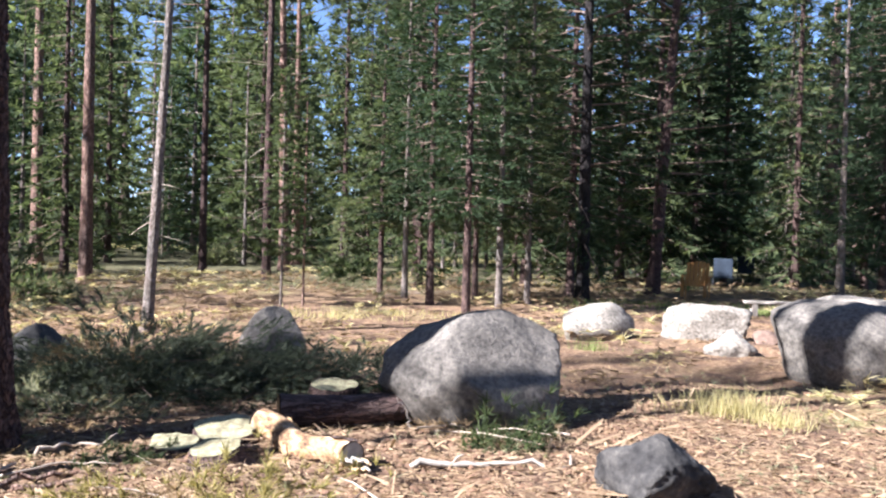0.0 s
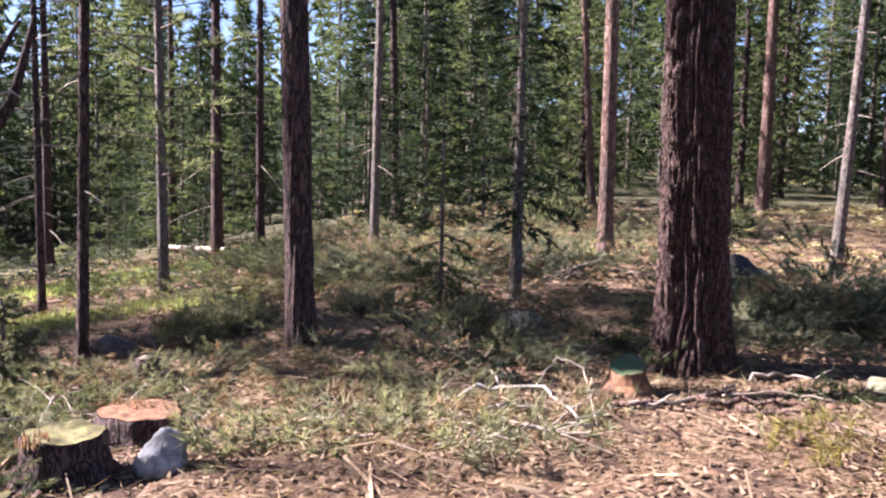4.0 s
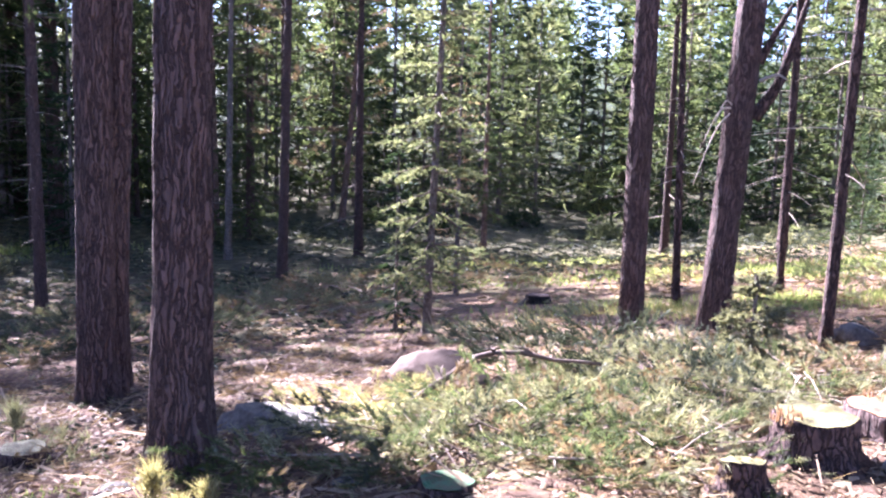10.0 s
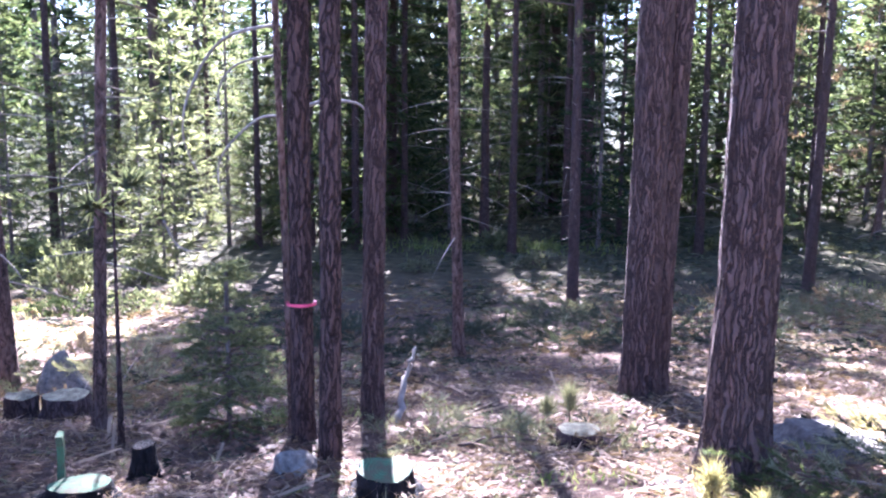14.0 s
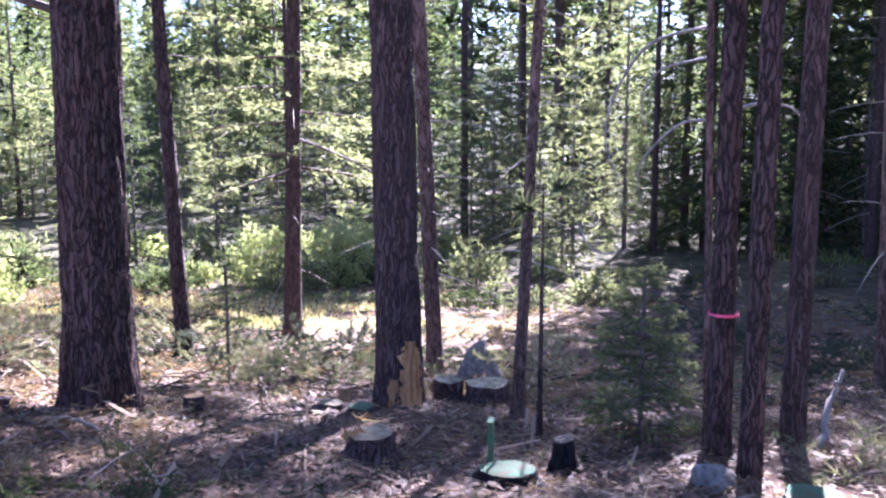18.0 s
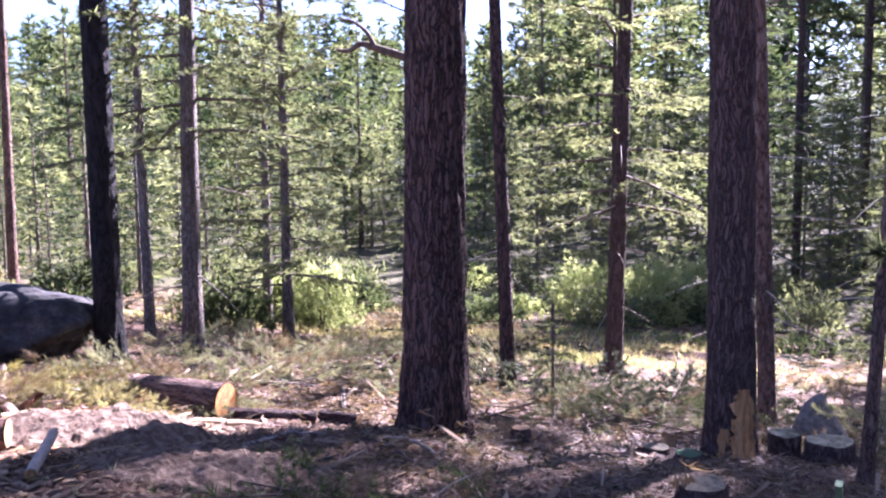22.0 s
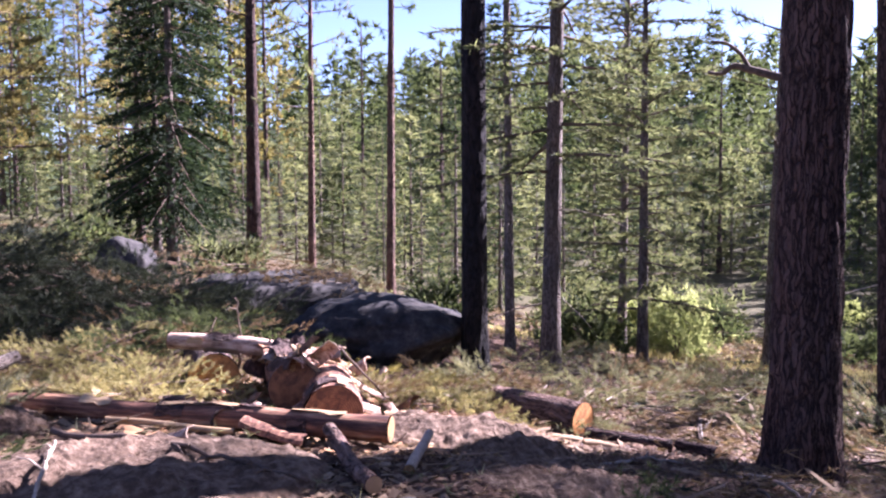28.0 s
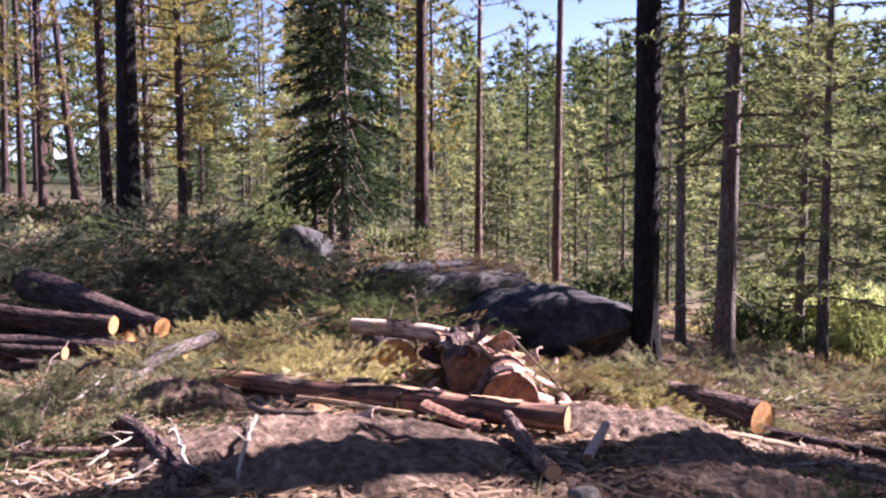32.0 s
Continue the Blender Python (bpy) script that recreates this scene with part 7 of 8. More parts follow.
litter("pale wood chips strewn on the ground", 6000, 2.2, 11, -32, 214, 701, 0.09, 0.02, CHIP, "wood_chips")
litter("broken bark and needles on the ground", 12000, 2.2, 14, -32, 214, 702, 0.07, 0.022, DEAD_NEEDLE, "bark_litter")
litter("thin bleached twigs on the ground", 2200, 2.2, 12, -32, 214, 703, 0.26, 0.012, CHIP, "fallen_twigs")
litter("larger slivers of wood far off", 2500, 10, 30, -32, 214, 704, 0.3, 0.035, DEAD_NEEDLE, "far_litter")
litter("orange chips round the log pile", 2600, 4.2, 9, 165, 212, 705, 0.12, 0.03, CHIP, "log_chips")
litter("torn slabs of orange bark round the logs", 900, 5.6, 9.0, 172, 196, 706, 0.16, 0.035, ORANGE_CHIP, "torn_bark")



def straw(n, r0, r1, seed, length, width, material, name, label):
    """Loose pine straw: single slivers lying almost flat."""
    rng = np.random.default_rng(seed)
    d = r0 + (r1 - r0) * rng.uniform(0, 1, n) ** 0.8
    a = np.radians(rng.uniform(-32, 214, n))
    x, y = -d * np.sin(a), d * np.cos(a)
    # straw gathers in drifts
    drift = np.array([noise.noise((p * 1.6, q * 1.6, 4.4)) for p, q in zip(x, y)])
    on = drift > rng.uniform(-0.5, 0.35, n)
    x, y = x[on], y[on]
    n = len(x)
    z = ground_z(x, y) + 0.015 + np.array([0.07 * noise.noise((p * 0.7, q * 0.7, 3)) + 0.03 * noise.noise((p * 2.9, q * 2.9, 9)) for p, q in zip(x, y)]) + rng.uniform(0, 0.025, n)
    t = rng.uniform(0, 2 * math.pi, n)
    v, f = blades(np.stack([x, y, z], 1), unit(np.stack([np.cos(t), np.sin(t), rng.normal(size=n) * 0.2], 1)), length * rng.uniform(0.5, 1.3, n), np.full(n, width), rng)
    return tagged(new(name, mesh_of(name, v, f, material)), label, "litter", kind="stuff")


litter("pale chips and torn bark in the sun", 7000, 3.4, 9.5, -30, 62, 707, 0.075, 0.02, CHIP, "wood_chips")
litter("dark clods and bark crumbs on the ground", 16000, 3.2, 11.0, -30, 212, 708, 0.06, 0.032, DARK_CRUMB, "bark_litter")
litter("brown bark crumbs on turned soil", 12000, 3.4, 9.0, 118, 182, 709, 0.07, 0.028, DARK_CRUMB, "bark_litter")
litter("curved sticks and splinters on the ground", 900, 3.6, 10.0, -30, 212, 710, 0.5, 0.022, CHIP, "fallen_twigs")


straw(70000, 2.3, 10.0, 711, 0.13, 0.0035, DEAD_NEEDLE, "pine_straw", "brown pine straw in drifts on the ground")
straw(13000, 2.3, 9.0, 712, 0.16, 0.004, CHIP, "pale_straw", "pale dry straw and shavings on the ground")

rng = np.random.default_rng(77)
v_, f_ = tufts(np.zeros((900, 3)), np.tile(np.array([[0, 0, 0.2]]), (900, 1)), 12, 0.10, 0.0035, 1.0, rng)
d_ = 2.4 + 9.5 * rng.uniform(0, 1, 900) ** 0.7
a_ = np.radians(rng.uniform(-32, 214, 900))
off = np.stack([-d_ * np.sin(a_), d_ * np.cos(a_)], 1)
off = np.concatenate([off, (ground_z(off[:, 0], off[:, 1]) + 0.03)[:, None]], 1)
tagged(new("needle_tufts", mesh_of("needle_tufts", v_ + np.repeat(off, 36, 0), f_, NEEDLE_CUT)), "fallen green needle tufts on the ground", "litter", kind="stuff")


def stick(points, r, label, material=DEAD_TWIG, name="stick", forks=0, seed=0, sides=6):
    """A bent stick through points given as ground place and height, with side twigs."""
    rng = np.random.default_rng(seed)
    p = [Vector((q[0], q[1], float(ground_z(q[0], q[1])) + q[2])) for q in points]
    pts = []
    for a, b in zip(p, p[1:]):
        for i in range(5):
            pts.append(a.lerp(b, i / 5) + Vector(rng.normal(size=3)) * r * 0.6)
    pts.append(p[-1])
    base = pts[0].copy()
    pts = [q - base for q in pts]
    n = len(pts)
    t = new(name)
    t.matrix_basis = Matrix.Translation(base)
    tagged(t, label, "branch")
    part_mesh("stem", mesh_of("stem", *tube(pts, [r * (1 - 0.65 * i / n) for i in range(n)], sides, 0.1, seed), material, True), t)
    for k in range(forks):
        i = int(rng.integers(n // 4, n))
        d = Vector(rng.normal(size=3)).normalized()
        d.z = abs(d.z) * 0.35
        l = rng.uniform(0.08, 0.3)
        q = pts[i]
        part_mesh("twig", mesh_of("twig", *tube([q, q + d * l * 0.5 + Vector((0, 0, 0.02)), q + d * l], [r * 0.4, r * 0.3, r * 0.1], 5), material, True), t)
    return t


stick([at3((-6.03, 0.70), 0.14), at3((-6.34, 1.08), 0.32), at3((-6.50, 1.41), 0.42), at3((-6.32, 2.08), 0.3)], 0.03, "dark pole bowed over cut boughs", TWIG, forks=5, seed=1)
stick([at3((-0.14, 6.77), 0.02), at3((0.33, 6.82), 0.03), at3((0.96, 6.87), 0.02)], 0.028, "bleached branch lying on litter", GREY_WOOD, forks=2, seed=2)
stick([at3((-0.21, 8.10), 0.0), at3((-0.23, 8.07), 0.12), at3((-0.27, 8.06), 0.2), at3((-0.32, 8.03), 0.26)], 0.012, "crooked white stick standing up", GREY_WOOD, seed=3)
stick([at3((-2.78, 6.01), 0.03), at3((-2.41, 6.27), 0.04), at3((-1.99, 6.48), 0.03)], 0.025, "thick brown stick on the litter", BARK_PINK, seed=4, forks=1)
stick([at3((-3.18, 5.58), 0.02), at3((-2.85, 5.83), 0.05), at3((-2.73, 6.49), 0.05)], 0.022, "brown branch near the painted stump", DEAD_TWIG, seed=5, forks=3)
stick([at3((-4.01, 4.76), 0.03), at3((-3.95, 5.14), 0.1), at3((-3.55, 5.35), 0.12), at3((-2.99, 5.00), 0.03)], 0.022, "bleached limb among twigs", GREY_WOOD, seed=6, forks=6)
stick([at3((-3.74, 4.64), 0.03), at3((-3.62, 5.06), 0.08), at3((-3.18, 5.23), 0.05)], 0.016, "bleached limb beside another", GREY_WOOD, seed=7, forks=6)
stick([at3((-3.36, 4.32), 0.03), at3((-3.23, 4.69), 0.07), at3((-2.85, 4.85), 0.05)], 0.018, "grey branch on sunny litter", DEAD_TWIG, seed=8, forks=5)
stick([at3((-3.78, 5.55), 0.03), at3((-3.72, 5.78), 0.22), at3((-3.50, 5.76), 0.2), at3((-2.97, 5.04), 0.05)], 0.009, "thin arching twig by the stump", DEAD_TWIG, seed=9, forks=3)
stick([at3((-4.08, 4.57), 0.02), at3((-4.30, 5.16), 0.1)], 0.03, "dark stub of a cut limb", BARK_DARK, seed=10)
stick([at3((-3.13, 5.55), 0.03), at3((-2.86, 5.88), 0.04), at3((-2.68, 6.37), 0.05)], 0.022, "brown limb before the great pine", BARK_PINK, seed=11, forks=2)
stick([at3((-2.51, 5.95), 0.03), at3((-1.95, 6.36), 0.03)], 0.022, "long brown stick on sunny litter", BARK_PINK, seed=12)
stick([at3((-4.97, 2.31), 0.04), at3((-5.17, 2.69), 0.12)], 0.02, "split limb leaning on the stump", BARE_WOOD, seed=13)
stick([at3((-5.21, 3.57), 0.1), at3((-4.80, 3.68), 0.03)], 0.016, "pale root running from the stump", DEAD_TWIG, seed=14, forks=3)
stick([at3((-6.37, -2.98), 0.0), at3((-6.74, -3.07), 0.3), at3((-6.75, -2.99), 0.55)], 0.03, "leaning grey broken stem", GREY_WOOD, seed=15)
stick([at3((1.78, -5.87), 0.06), at3((1.18, -5.50), 0.1), at3((0.67, -5.11), 0.1), at3((0.25, -4.96), 0.03)], 0.02, "long dark limb on the soil heap", TWIG, seed=16, forks=4)
stick([at3((1.05, -8.07), 0.15), at3((1.03, -8.08), 0.5), at3((1.04, -8.08), 0.72)], 0.013, "upright dark stick in the log pile", TWIG, seed=17, forks=2)
stick([at3((0.51, -6.91), 0.3), at3((0.47, -6.94), 0.36), at3((0.45, -6.94), 0.5)], 0.018, "curl of pale torn bark", BARE_WOOD, seed=18)
stick([at3((0.24, -8.29), 0.4), at3((-0.14, -7.08), 0.15)], 0.014, "dark twig across the logs", TWIG, seed=19)
stick([at3((3.37, -6.18), 0.03), at3((3.56, -6.79), 0.20), at3((3.78, -7.51), 0.25)], 0.012, "bleached root or limb in the tangle", TWIG, seed=30, forks=3)
stick([at3((2.89, -5.59), 0.03), at3((2.95, -6.03), 0.12), at3((3.02, -6.53), 0.15)], 0.012, "bleached root or limb in the tangle", GREY_WOOD, seed=31, forks=3)
stick([at3((2.83, -5.11), 0.03), at3((2.79, -5.28), 0.06), at3((2.75, -5.47), 0.08)], 0.015, "bleached root or limb in the tangle", TWIG, seed=32, forks=3)
stick([at3((2.26, -4.71), 0.03), at3((2.20, -4.93), 0.08), at3((2.15, -5.20), 0.10)], 0.012, "bleached root or limb in the tangle", DEAD_TWIG, seed=33, forks=3)
stick([at3((2.03, -4.42), 0.03), at3((1.94, -4.58), 0.04), at3((1.85, -4.79), 0.05)], 0.012, "bleached root or limb in the tangle", DEAD_TWIG, seed=34, forks=3)
stick([at3((1.59, -4.48), 0.03), at3((1.76, -4.73), 0.12), at3((1.95, -5.03), 0.15)], 0.015, "bleached root or limb in the tangle", GREY_WOOD, seed=35, forks=3)
stick([at3((1.42, -4.55), 0.03), at3((1.45, -4.80), 0.16), at3((1.49, -5.08), 0.20)], 0.015, "bleached root or limb in the tangle", DEAD_TWIG, seed=36, forks=3)
stick([at3((4.15, -7.23), 0.03), at3((4.01, -7.58), 0.16), at3((3.87, -7.98), 0.20)], 0.012, "bleached root or limb in the tangle", GREY_WOOD, seed=37, forks=3)
stick([at3((3.35, -6.53), 0.03), at3((3.12, -6.35), 0.24), at3((2.89, -6.19), 0.30)], 0.020, "bleached root or limb in the tangle", TWIG, seed=38, forks=3)
stick([at3((2.55, -4.49), 0.03), at3((2.38, -4.51), 0.02), at3((2.21, -4.54), 0.03)], 0.015, "bleached root or limb in the tangle", DEAD_TWIG, seed=39, forks=3)
stick([at3((2.60, -4.82), 0.03), at3((2.74, -5.16), 0.16), at3((2.93, -5.60), 0.20)], 0.012, "bleached root or limb in the tangle", TWIG, seed=40, forks=3)
stick([at3((-6.13, 2.25), 0.02), at3((-6.00, 2.30), 0.06), at3((-5.69, 2.28), 0.05)], 0.010, "thin dead stick on the litter", GREY_WOOD, seed=60, forks=2)
stick([at3((-5.72, 2.40), 0.02), at3((-6.12, 2.64), 0.06), at3((-6.42, 2.84), 0.05)], 0.013, "thin dead stick on the litter", DEAD_TWIG, seed=61, forks=2)
stick([at3((-4.95, 1.04), 0.02), at3((-5.06, 1.26), 0.06), at3((-5.08, 1.46), 0.05)], 0.013, "brown branch fallen on litter", GREY_WOOD, seed=62, forks=2)
stick([at3((-5.71, 0.14), 0.02), at3((-5.80, 0.36), 0.06), at3((-5.73, 0.59), 0.05)], 0.010, "brown branch fallen on litter", TWIG, seed=63, forks=3)
stick([at3((-6.64, -0.04), 0.02), at3((-6.41, 0.14), 0.06), at3((-6.02, 0.30), 0.05)], 0.013, "brown branch fallen on litter", DEAD_TWIG, seed=64, forks=1)
stick([at3((-5.77, -2.26), 0.02), at3((-5.98, -2.07), 0.06), at3((-5.99, -1.80), 0.05)], 0.010, "bleached stick fallen on litter", TWIG, seed=65, forks=1)
stick([at3((-6.57, -0.07), 0.02), at3((-6.52, 0.12), 0.06), at3((-6.29, 0.30), 0.05)], 0.018, "bleached stick fallen on litter", DEAD_TWIG, seed=66, forks=2)
stick([at3((-2.43, -6.31), 0.02), at3((-2.44, -6.00), 0.06), at3((-2.37, -5.52), 0.05)], 0.018, "brown branch fallen on litter", TWIG, seed=67, forks=3)
stick([at3((-3.40, -5.57), 0.02), at3((-3.82, -5.76), 0.06), at3((-4.13, -5.74), 0.05)], 0.010, "bleached stick fallen on litter", TWIG, seed=68, forks=3)
stick([at3((-4.98, -7.62), 0.02), at3((-4.63, -7.02), 0.06), at3((-4.14, -6.23), 0.05)], 0.013, "bleached stick fallen on litter", TWIG, seed=69, forks=1)
stick([at3((-2.83, -8.25), 0.02), at3((-3.19, -9.23), 0.06), at3((-3.42, -9.82), 0.05)], 0.010, "bleached stick fallen on litter", TWIG, seed=70, forks=1)
stick([at3((-4.81, -5.22), 0.02), at3((-4.97, -5.06), 0.06), at3((-4.92, -4.71), 0.05)], 0.010, "thin dead stick on the litter", TWIG, seed=71, forks=3)
stick([at3((-1.49, -6.08), 0.02), at3((-1.82, -6.35), 0.06), at3((-2.10, -6.39), 0.05)], 0.013, "brown branch fallen on litter", GREY_WOOD, seed=72, forks=3)
stick([at3((-2.70, -7.78), 0.02), at3((-3.06, -8.86), 0.06), at3((-3.33, -9.69), 0.05)], 0.013, "brown branch fallen on litter", TWIG, seed=73, forks=1)
stick([at3((-2.55, -6.47), 0.02), at3((-2.66, -6.22), 0.06), at3((-2.66, -5.76), 0.05)], 0.018, "thin dead stick on the litter", DEAD_TWIG, seed=74, forks=2)
stick([at3((-2.73, -7.81), 0.02), at3((-3.09, -8.89), 0.06), at3((-3.36, -9.70), 0.05)], 0.010, "brown branch fallen on litter", GREY_WOOD, seed=75, forks=2)
stick([at3((-4.07, -11.40), 0.02), at3((-4.07, -11.19), 0.06), at3((-3.81, -10.33), 0.05)], 0.013, "thin dead stick on the litter", TWIG, seed=76, forks=2)
stick([at3((-1.98, 5.59), 0.02), at3((-1.71, 5.63), 0.06), at3((-1.41, 5.55), 0.05)], 0.018, "brown branch fallen on litter", TWIG, seed=77, forks=3)
stick([at3((-0.98, 5.72), 0.02), at3((-0.65, 5.79), 0.06), at3((-0.33, 5.73), 0.05)], 0.018, "thin dead stick on the litter", TWIG, seed=78, forks=1)
stick([at3((-2.73, 6.28), 0.02), at3((-2.44, 6.49), 0.06), at3((-2.06, 6.52), 0.05)], 0.010, "brown branch fallen on litter", DEAD_TWIG, seed=79, forks=2)
stick([at3((-2.77, 6.86), 0.02), at3((-2.62, 7.05), 0.06), at3((-2.37, 7.05), 0.05)], 0.018, "brown branch fallen on litter", DEAD_TWIG, seed=80, forks=1)
stick([at3((-1.55, 8.87), 0.02), at3((-1.40, 10.02), 0.06), at3((-1.13, 10.98), 0.05)], 0.013, "thin dead stick on the litter", TWIG, seed=81, forks=2)
stick([at3((-1.10, 8.91), 0.02), at3((-0.99, 9.33), 0.06), at3((-0.84, 9.39), 0.05)], 0.010, "thin dead stick on the litter", TWIG, seed=82, forks=3)
stick([at3((-2.65, 9.61), 0.02), at3((-2.55, 10.50), 0.06), at3((-2.29, 11.01), 0.05)], 0.010, "bleached stick fallen on litter", GREY_WOOD, seed=83, forks=3)
stick([at3((-4.12, 3.89), 0.02), at3((-4.33, 4.18), 0.06), at3((-4.44, 4.39), 0.05)], 0.013, "thin dead stick on the litter", TWIG, seed=84, forks=2)
stick([at3((-4.52, 3.90), 0.02), at3((-4.42, 4.12), 0.06), at3((-4.21, 4.25), 0.05)], 0.013, "thin dead stick on the litter", GREY_WOOD, seed=85, forks=2)
stick([at3((-5.17, 3.77), 0.02), at3((-5.07, 3.85), 0.06), at3((-4.88, 3.85), 0.05)], 0.018, "brown branch fallen on litter", DEAD_TWIG, seed=86, forks=2)
stick([at3((-7.18, 0.00), 0.02), at3((-7.03, 0.36), 0.06), at3((-6.68, 0.67), 0.05)], 0.018, "thin dead stick on the litter", TWIG, seed=87, forks=2)
stick([at3((-4.33, -8.27), 0.02), at3((-4.61, -8.19), 0.06), at3((-4.64, -7.71), 0.05)], 0.010, "bleached stick fallen on litter", TWIG, seed=88, forks=3)


# splinters where the rotten log broke
for i in range(9):
    g = (-0.56, 6.69)
    q = np.random.default_rng(900 + i).uniform(-1, 1, 3)
    stick([(g[0] + 0.05 * q[0], g[1] + 0.05 * q[1], 0.03 + 0.05 * abs(q[2])), (g[0] + 0.06 * q[0] + 0.1, g[1] + 0.05 * q[1] - 0.1, 0.03 + 0.06 * abs(q[2]))], 0.02, "pale splinter of the broken log", (GREY_WOOD, BARE_WOOD)[i % 2], seed=910 + i)


# ---- dead limbs on the standing pines ----
def limb_through(points, r, label, material=GREY_WOOD, name="dead_limb", seed=0):
    """A bent dead limb through places in the air, from its trunk outward."""
    p = [Vector(q) for q in points]
    base = p[0].copy()
    t = new(name)
    t.matrix_basis = Matrix.Translation(base)
    tagged(t, label, "branch")
    pts = []
    for i in range(len(p) - 1):
        a, b, c, e = p[max(i - 1, 0)], p[i], p[i + 1], p[min(i + 2, len(p) - 1)]
        for k in range(5):
            s = k / 5
            pts.append(0.5 * ((2 * b) + (c - a) * s + (2 * a - 5 * b + 4 * c - e) * s * s + (3 * b - a - 3 * c + e) * s ** 3) - base)
    pts.append(p[-1] - base)
    n = len(pts)
    part_mesh("limb", mesh_of("limb", *tube(pts, [r * (1 - 0.7 * i / n) for i in range(n)], 6), material, True), t)
    return t


limb_through([(-6.95, -4.26, 2.25), (-6.71, -4.63, 2.12), (-6.56, -4.84, 1.73), (-6.52, -4.89, 1.37), (-6.58, -4.80, 1.07)], 0.016, "long bleached limb arching to the ground")
limb_through([(-6.95, -4.25, 2.01), (-6.77, -4.54, 1.93), (-6.68, -4.66, 1.73), (-6.70, -4.64, 1.48)], 0.013, "bleached limb arching below another")
limb_through([(-6.95, -4.25, 1.53), (-6.85, -4.42, 1.50), (-6.71, -4.62, 1.27), (-6.67, -4.68, 1.07), (-6.70, -4.64, 0.84)], 0.013, "bleached limb bent steeply down")
limb_through([(-6.61, -3.85, 1.60), (-6.70, -3.69, 1.65), (-6.80, -3.50, 1.63), (-6.83, -3.43, 1.56)], 0.018, "short pale limb catching the sun")
limb_through([(-7.82, -6.15, 0.50), (-7.89, -6.06, 0.26), (-7.99, -5.92, 0.19), (-8.13, -5.74, 0.24)], 0.012, "pale curved limb in dark shade")
limb_through([(-3.05, -7.06, 2.31), (-2.82, -7.16, 2.39), (-2.71, -7.20, 2.42), (-2.63, -7.23, 2.37), (-2.54, -7.26, 2.38)], 0.035, "crooked dark dead limb on the thick pine", TWIG)
limb_through([(-2.82, -7.16, 2.38), (-2.75, -7.18, 2.51), (-2.65, -7.22, 2.59), (-2.56, -7.25, 2.60)], 0.02, "upper fork of the crooked limb", TWIG)
limb_through([(-9.23, 4.48, 1.65), (-9.14, 4.66, 1.96), (-9.08, 4.76, 2.34), (-9.03, 4.86, 2.78)], 0.07, "forked dark limb of the leaning pine", BARK_DARK)
limb_through([(-9.22, 4.50, 2.18), (-9.16, 4.61, 2.45), (-9.09, 4.74, 2.73)], 0.05, "upper limb of the leaning pine", BARK_DARK)
limb_through([(-9.03, 4.42, 2.00), (-8.96, 4.56, 2.06), (-8.92, 4.65, 2.01)], 0.02, "short bleached limb on the leaning pine")
for i, q in enumerate(((-9.15, 3.94, 1.39), (-9.11, 4.03, 1.58), (-9.17, 3.88, 0.99))):
    limb_through([(-9.21, 4.28, 1.73), tuple(0.5 * (a + b) + (0.15 if k == 2 else 0) for k, (a, b) in enumerate(zip((-9.21, 4.28, 1.73), q))), q], 0.012, "thin dead limb of the leaning pine", DEAD_TWIG)

# ---- chairs and bench on the lawn ----
def box(bm, c, s, rx=0.0, rz=0.0):
    bmesh.ops.create_cube(bm, size=1.0, matrix=Matrix.LocRotScale(c, Euler((rx, 0, rz)), s))


def box_part(name, c, s, material, parent, rx=0.0, rz=0.0):
    bm = bmesh.new()
    box(bm, c, s, rx, rz)
    bmesh.ops.bevel(bm, geom=bm.edges[:], offset=0.006, segments=1, affect="EDGES")
    me = bpy.data.meshes.new(name)
    bm.to_mesh(me)
    bm.free()
    me.materials.append(material)
    return part_mesh(name, me, parent)


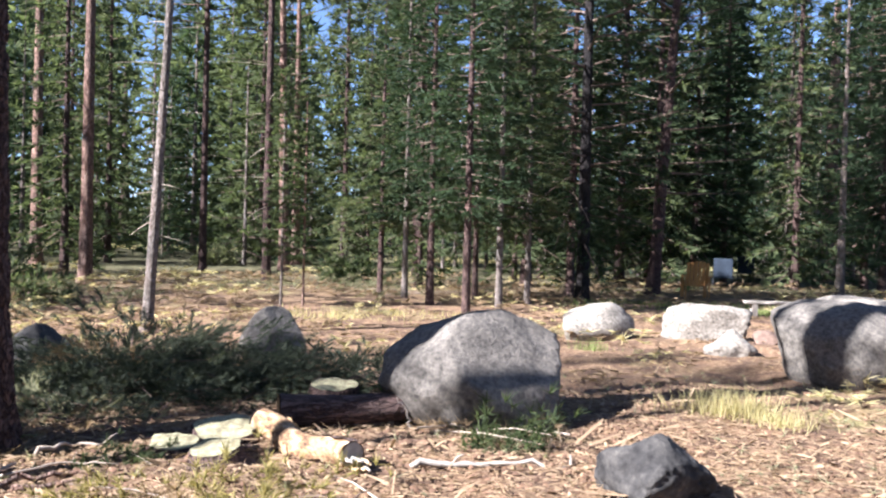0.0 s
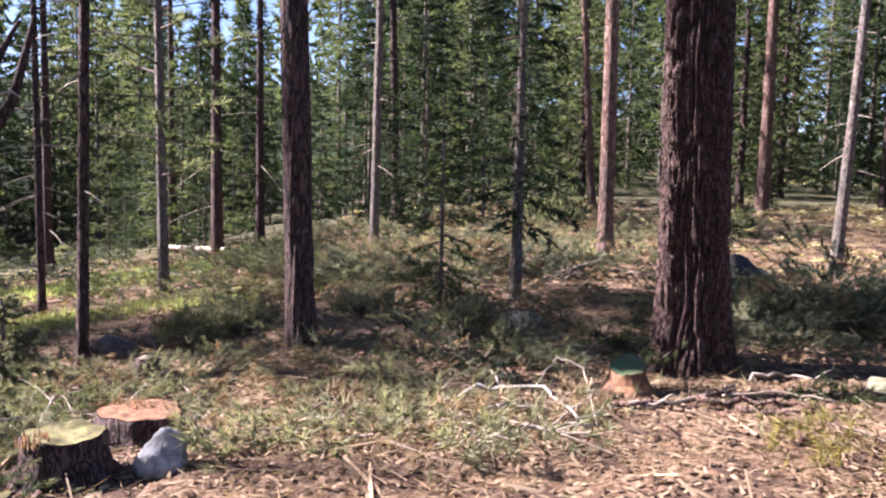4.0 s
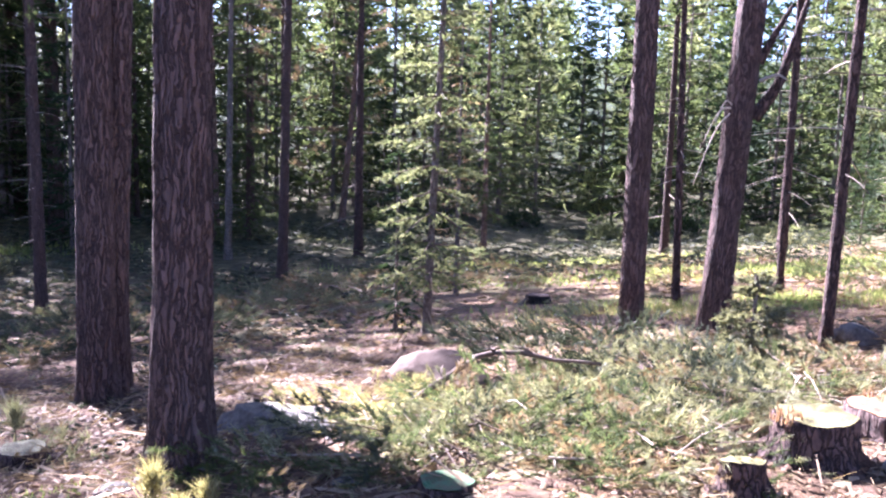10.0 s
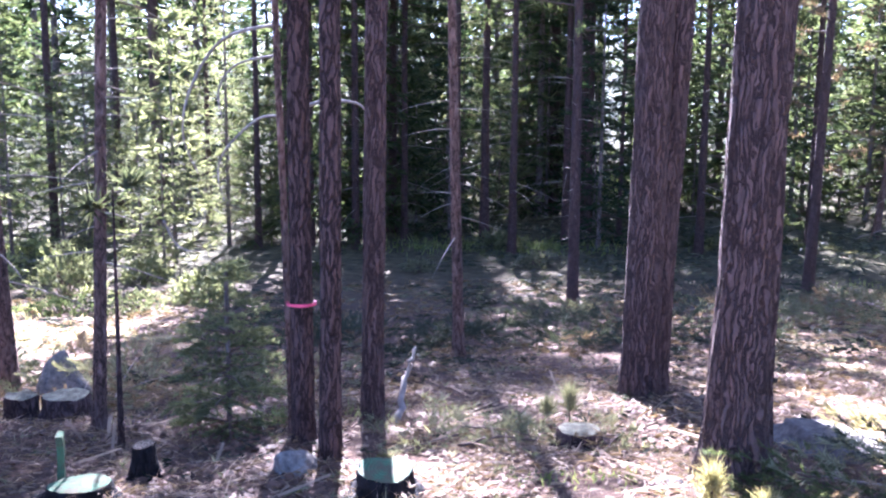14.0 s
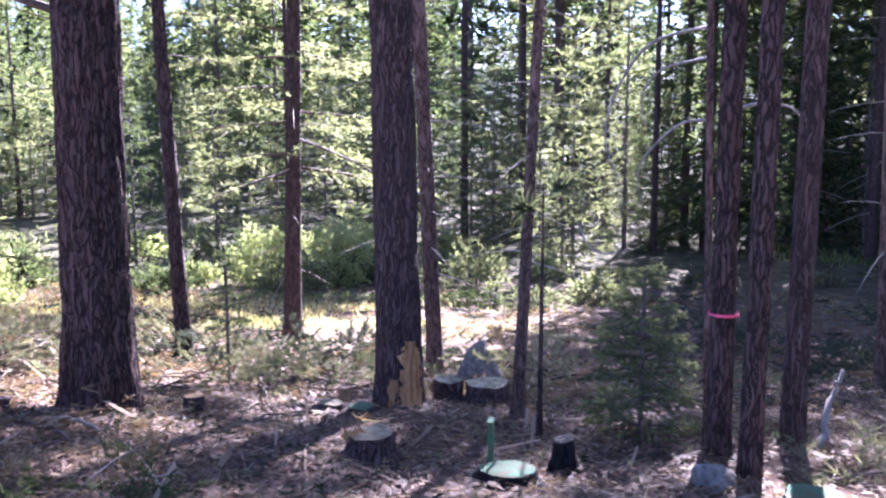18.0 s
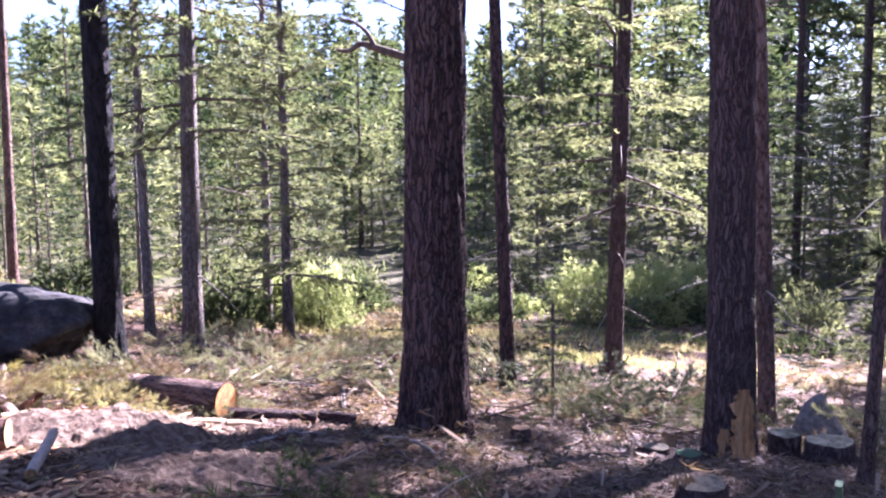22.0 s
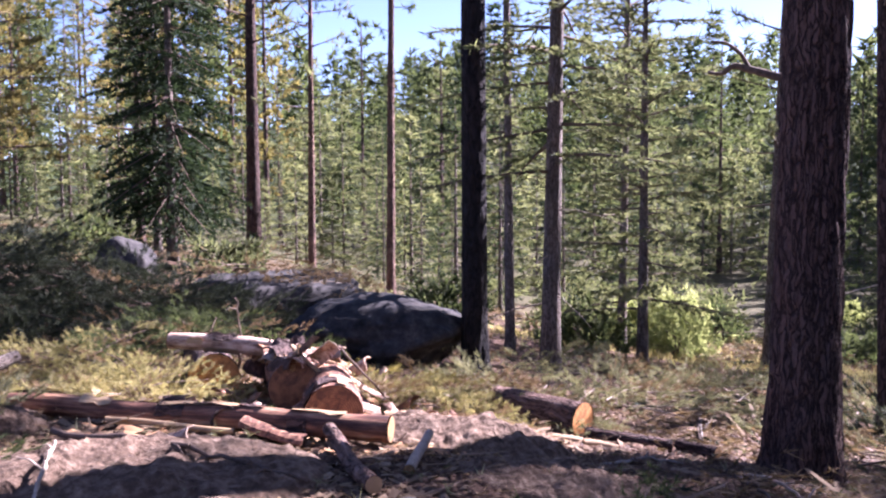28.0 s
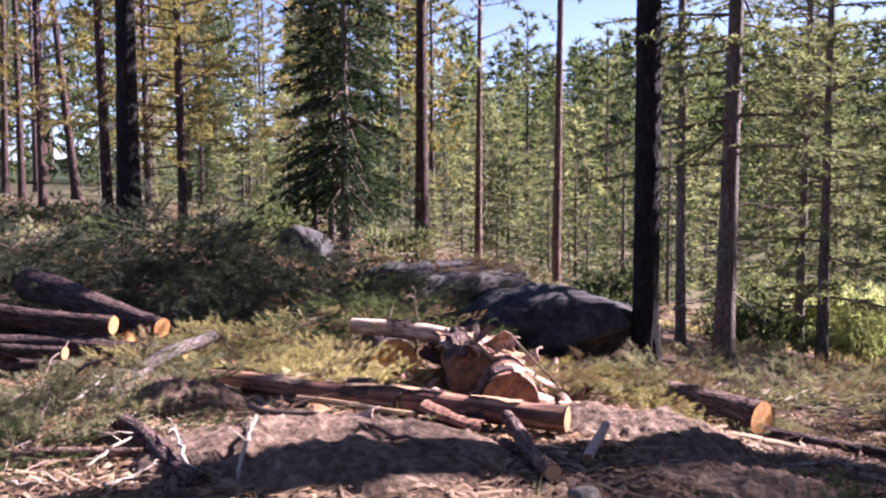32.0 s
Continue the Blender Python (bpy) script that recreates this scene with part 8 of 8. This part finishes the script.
def garden_chair(at, rz):
    t = thing("garden_chair", "golden wooden garden chair with a slatted back", "chair", at, rz=rz)
    for i in range(6):
        box_part("back_slat", (-0.25 + 0.1 * i, 0.3 + 0.0, 0.66), (0.085, 0.022, 0.62 + 0.05 * (2.5 - abs(i - 2.5))), CHAIR_WOOD, t, rx=-0.3)
    for i in range(5):
        box_part("seat_slat", (0, 0.2 - 0.11 * i, 0.36 + 0.012 * i), (0.56, 0.095, 0.022), CHAIR_WOOD, t)
    for x in (-0.31, 0.31):
        box_part("armrest", (x, 0.0, 0.58), (0.12, 0.7, 0.025), CHAIR_WOOD, t)
        box_part("front_leg", (x, -0.28, 0.28), (0.09, 0.03, 0.58), CHAIR_WOOD, t)
        box_part("rear_leg", (x, 0.3, 0.26), (0.03, 0.09, 0.6), CHAIR_WOOD, t)
    box_part("apron", (0, -0.27, 0.36), (0.58, 0.025, 0.12), CHAIR_WOOD, t)
    return t


def camp_chair(at, rz, label):
    t = thing("camp_chair", label, "chair", at, rz=rz)
    box_part("backrest", (0, 0.26, 0.72), (0.56, 0.03, 0.6), FABRIC_SHADED, t, rx=-0.2)
    box_part("seat", (0, 0.0, 0.42), (0.54, 0.5, 0.035), FABRIC_SHADED, t)
    for x in (-0.28, 0.28):
        box_part("front_leg", (x, -0.24, 0.21), (0.025, 0.025, 0.44), METAL_DARK, t)
        box_part("rear_leg", (x, 0.24, 0.21), (0.025, 0.025, 0.44), METAL_DARK, t)
        box_part("armrest", (x, 0.0, 0.62), (0.05, 0.5, 0.03), METAL_DARK, t)
    return t


garden_chair((6.82, 26.08), 175)
camp_chair((8.55, 29.50), 165, "blue-grey fabric camp chair on the lawn")
camp_chair((10.66, 33.77), 150, "pale grey fabric camp chair in shade")
bench = thing("plank_bench", "grey plank bench beside the pale block", "bench", (7.14, 20.21), rz=-6)
box_part("plank", (0, 0, 0.3), (1.6, 0.3, 0.05), GREY_WOOD, bench)
for x in (-0.6, 0.6):
    box_part("support", (x, 0, 0.14), (0.12, 0.26, 0.28), GREY_WOOD, bench)
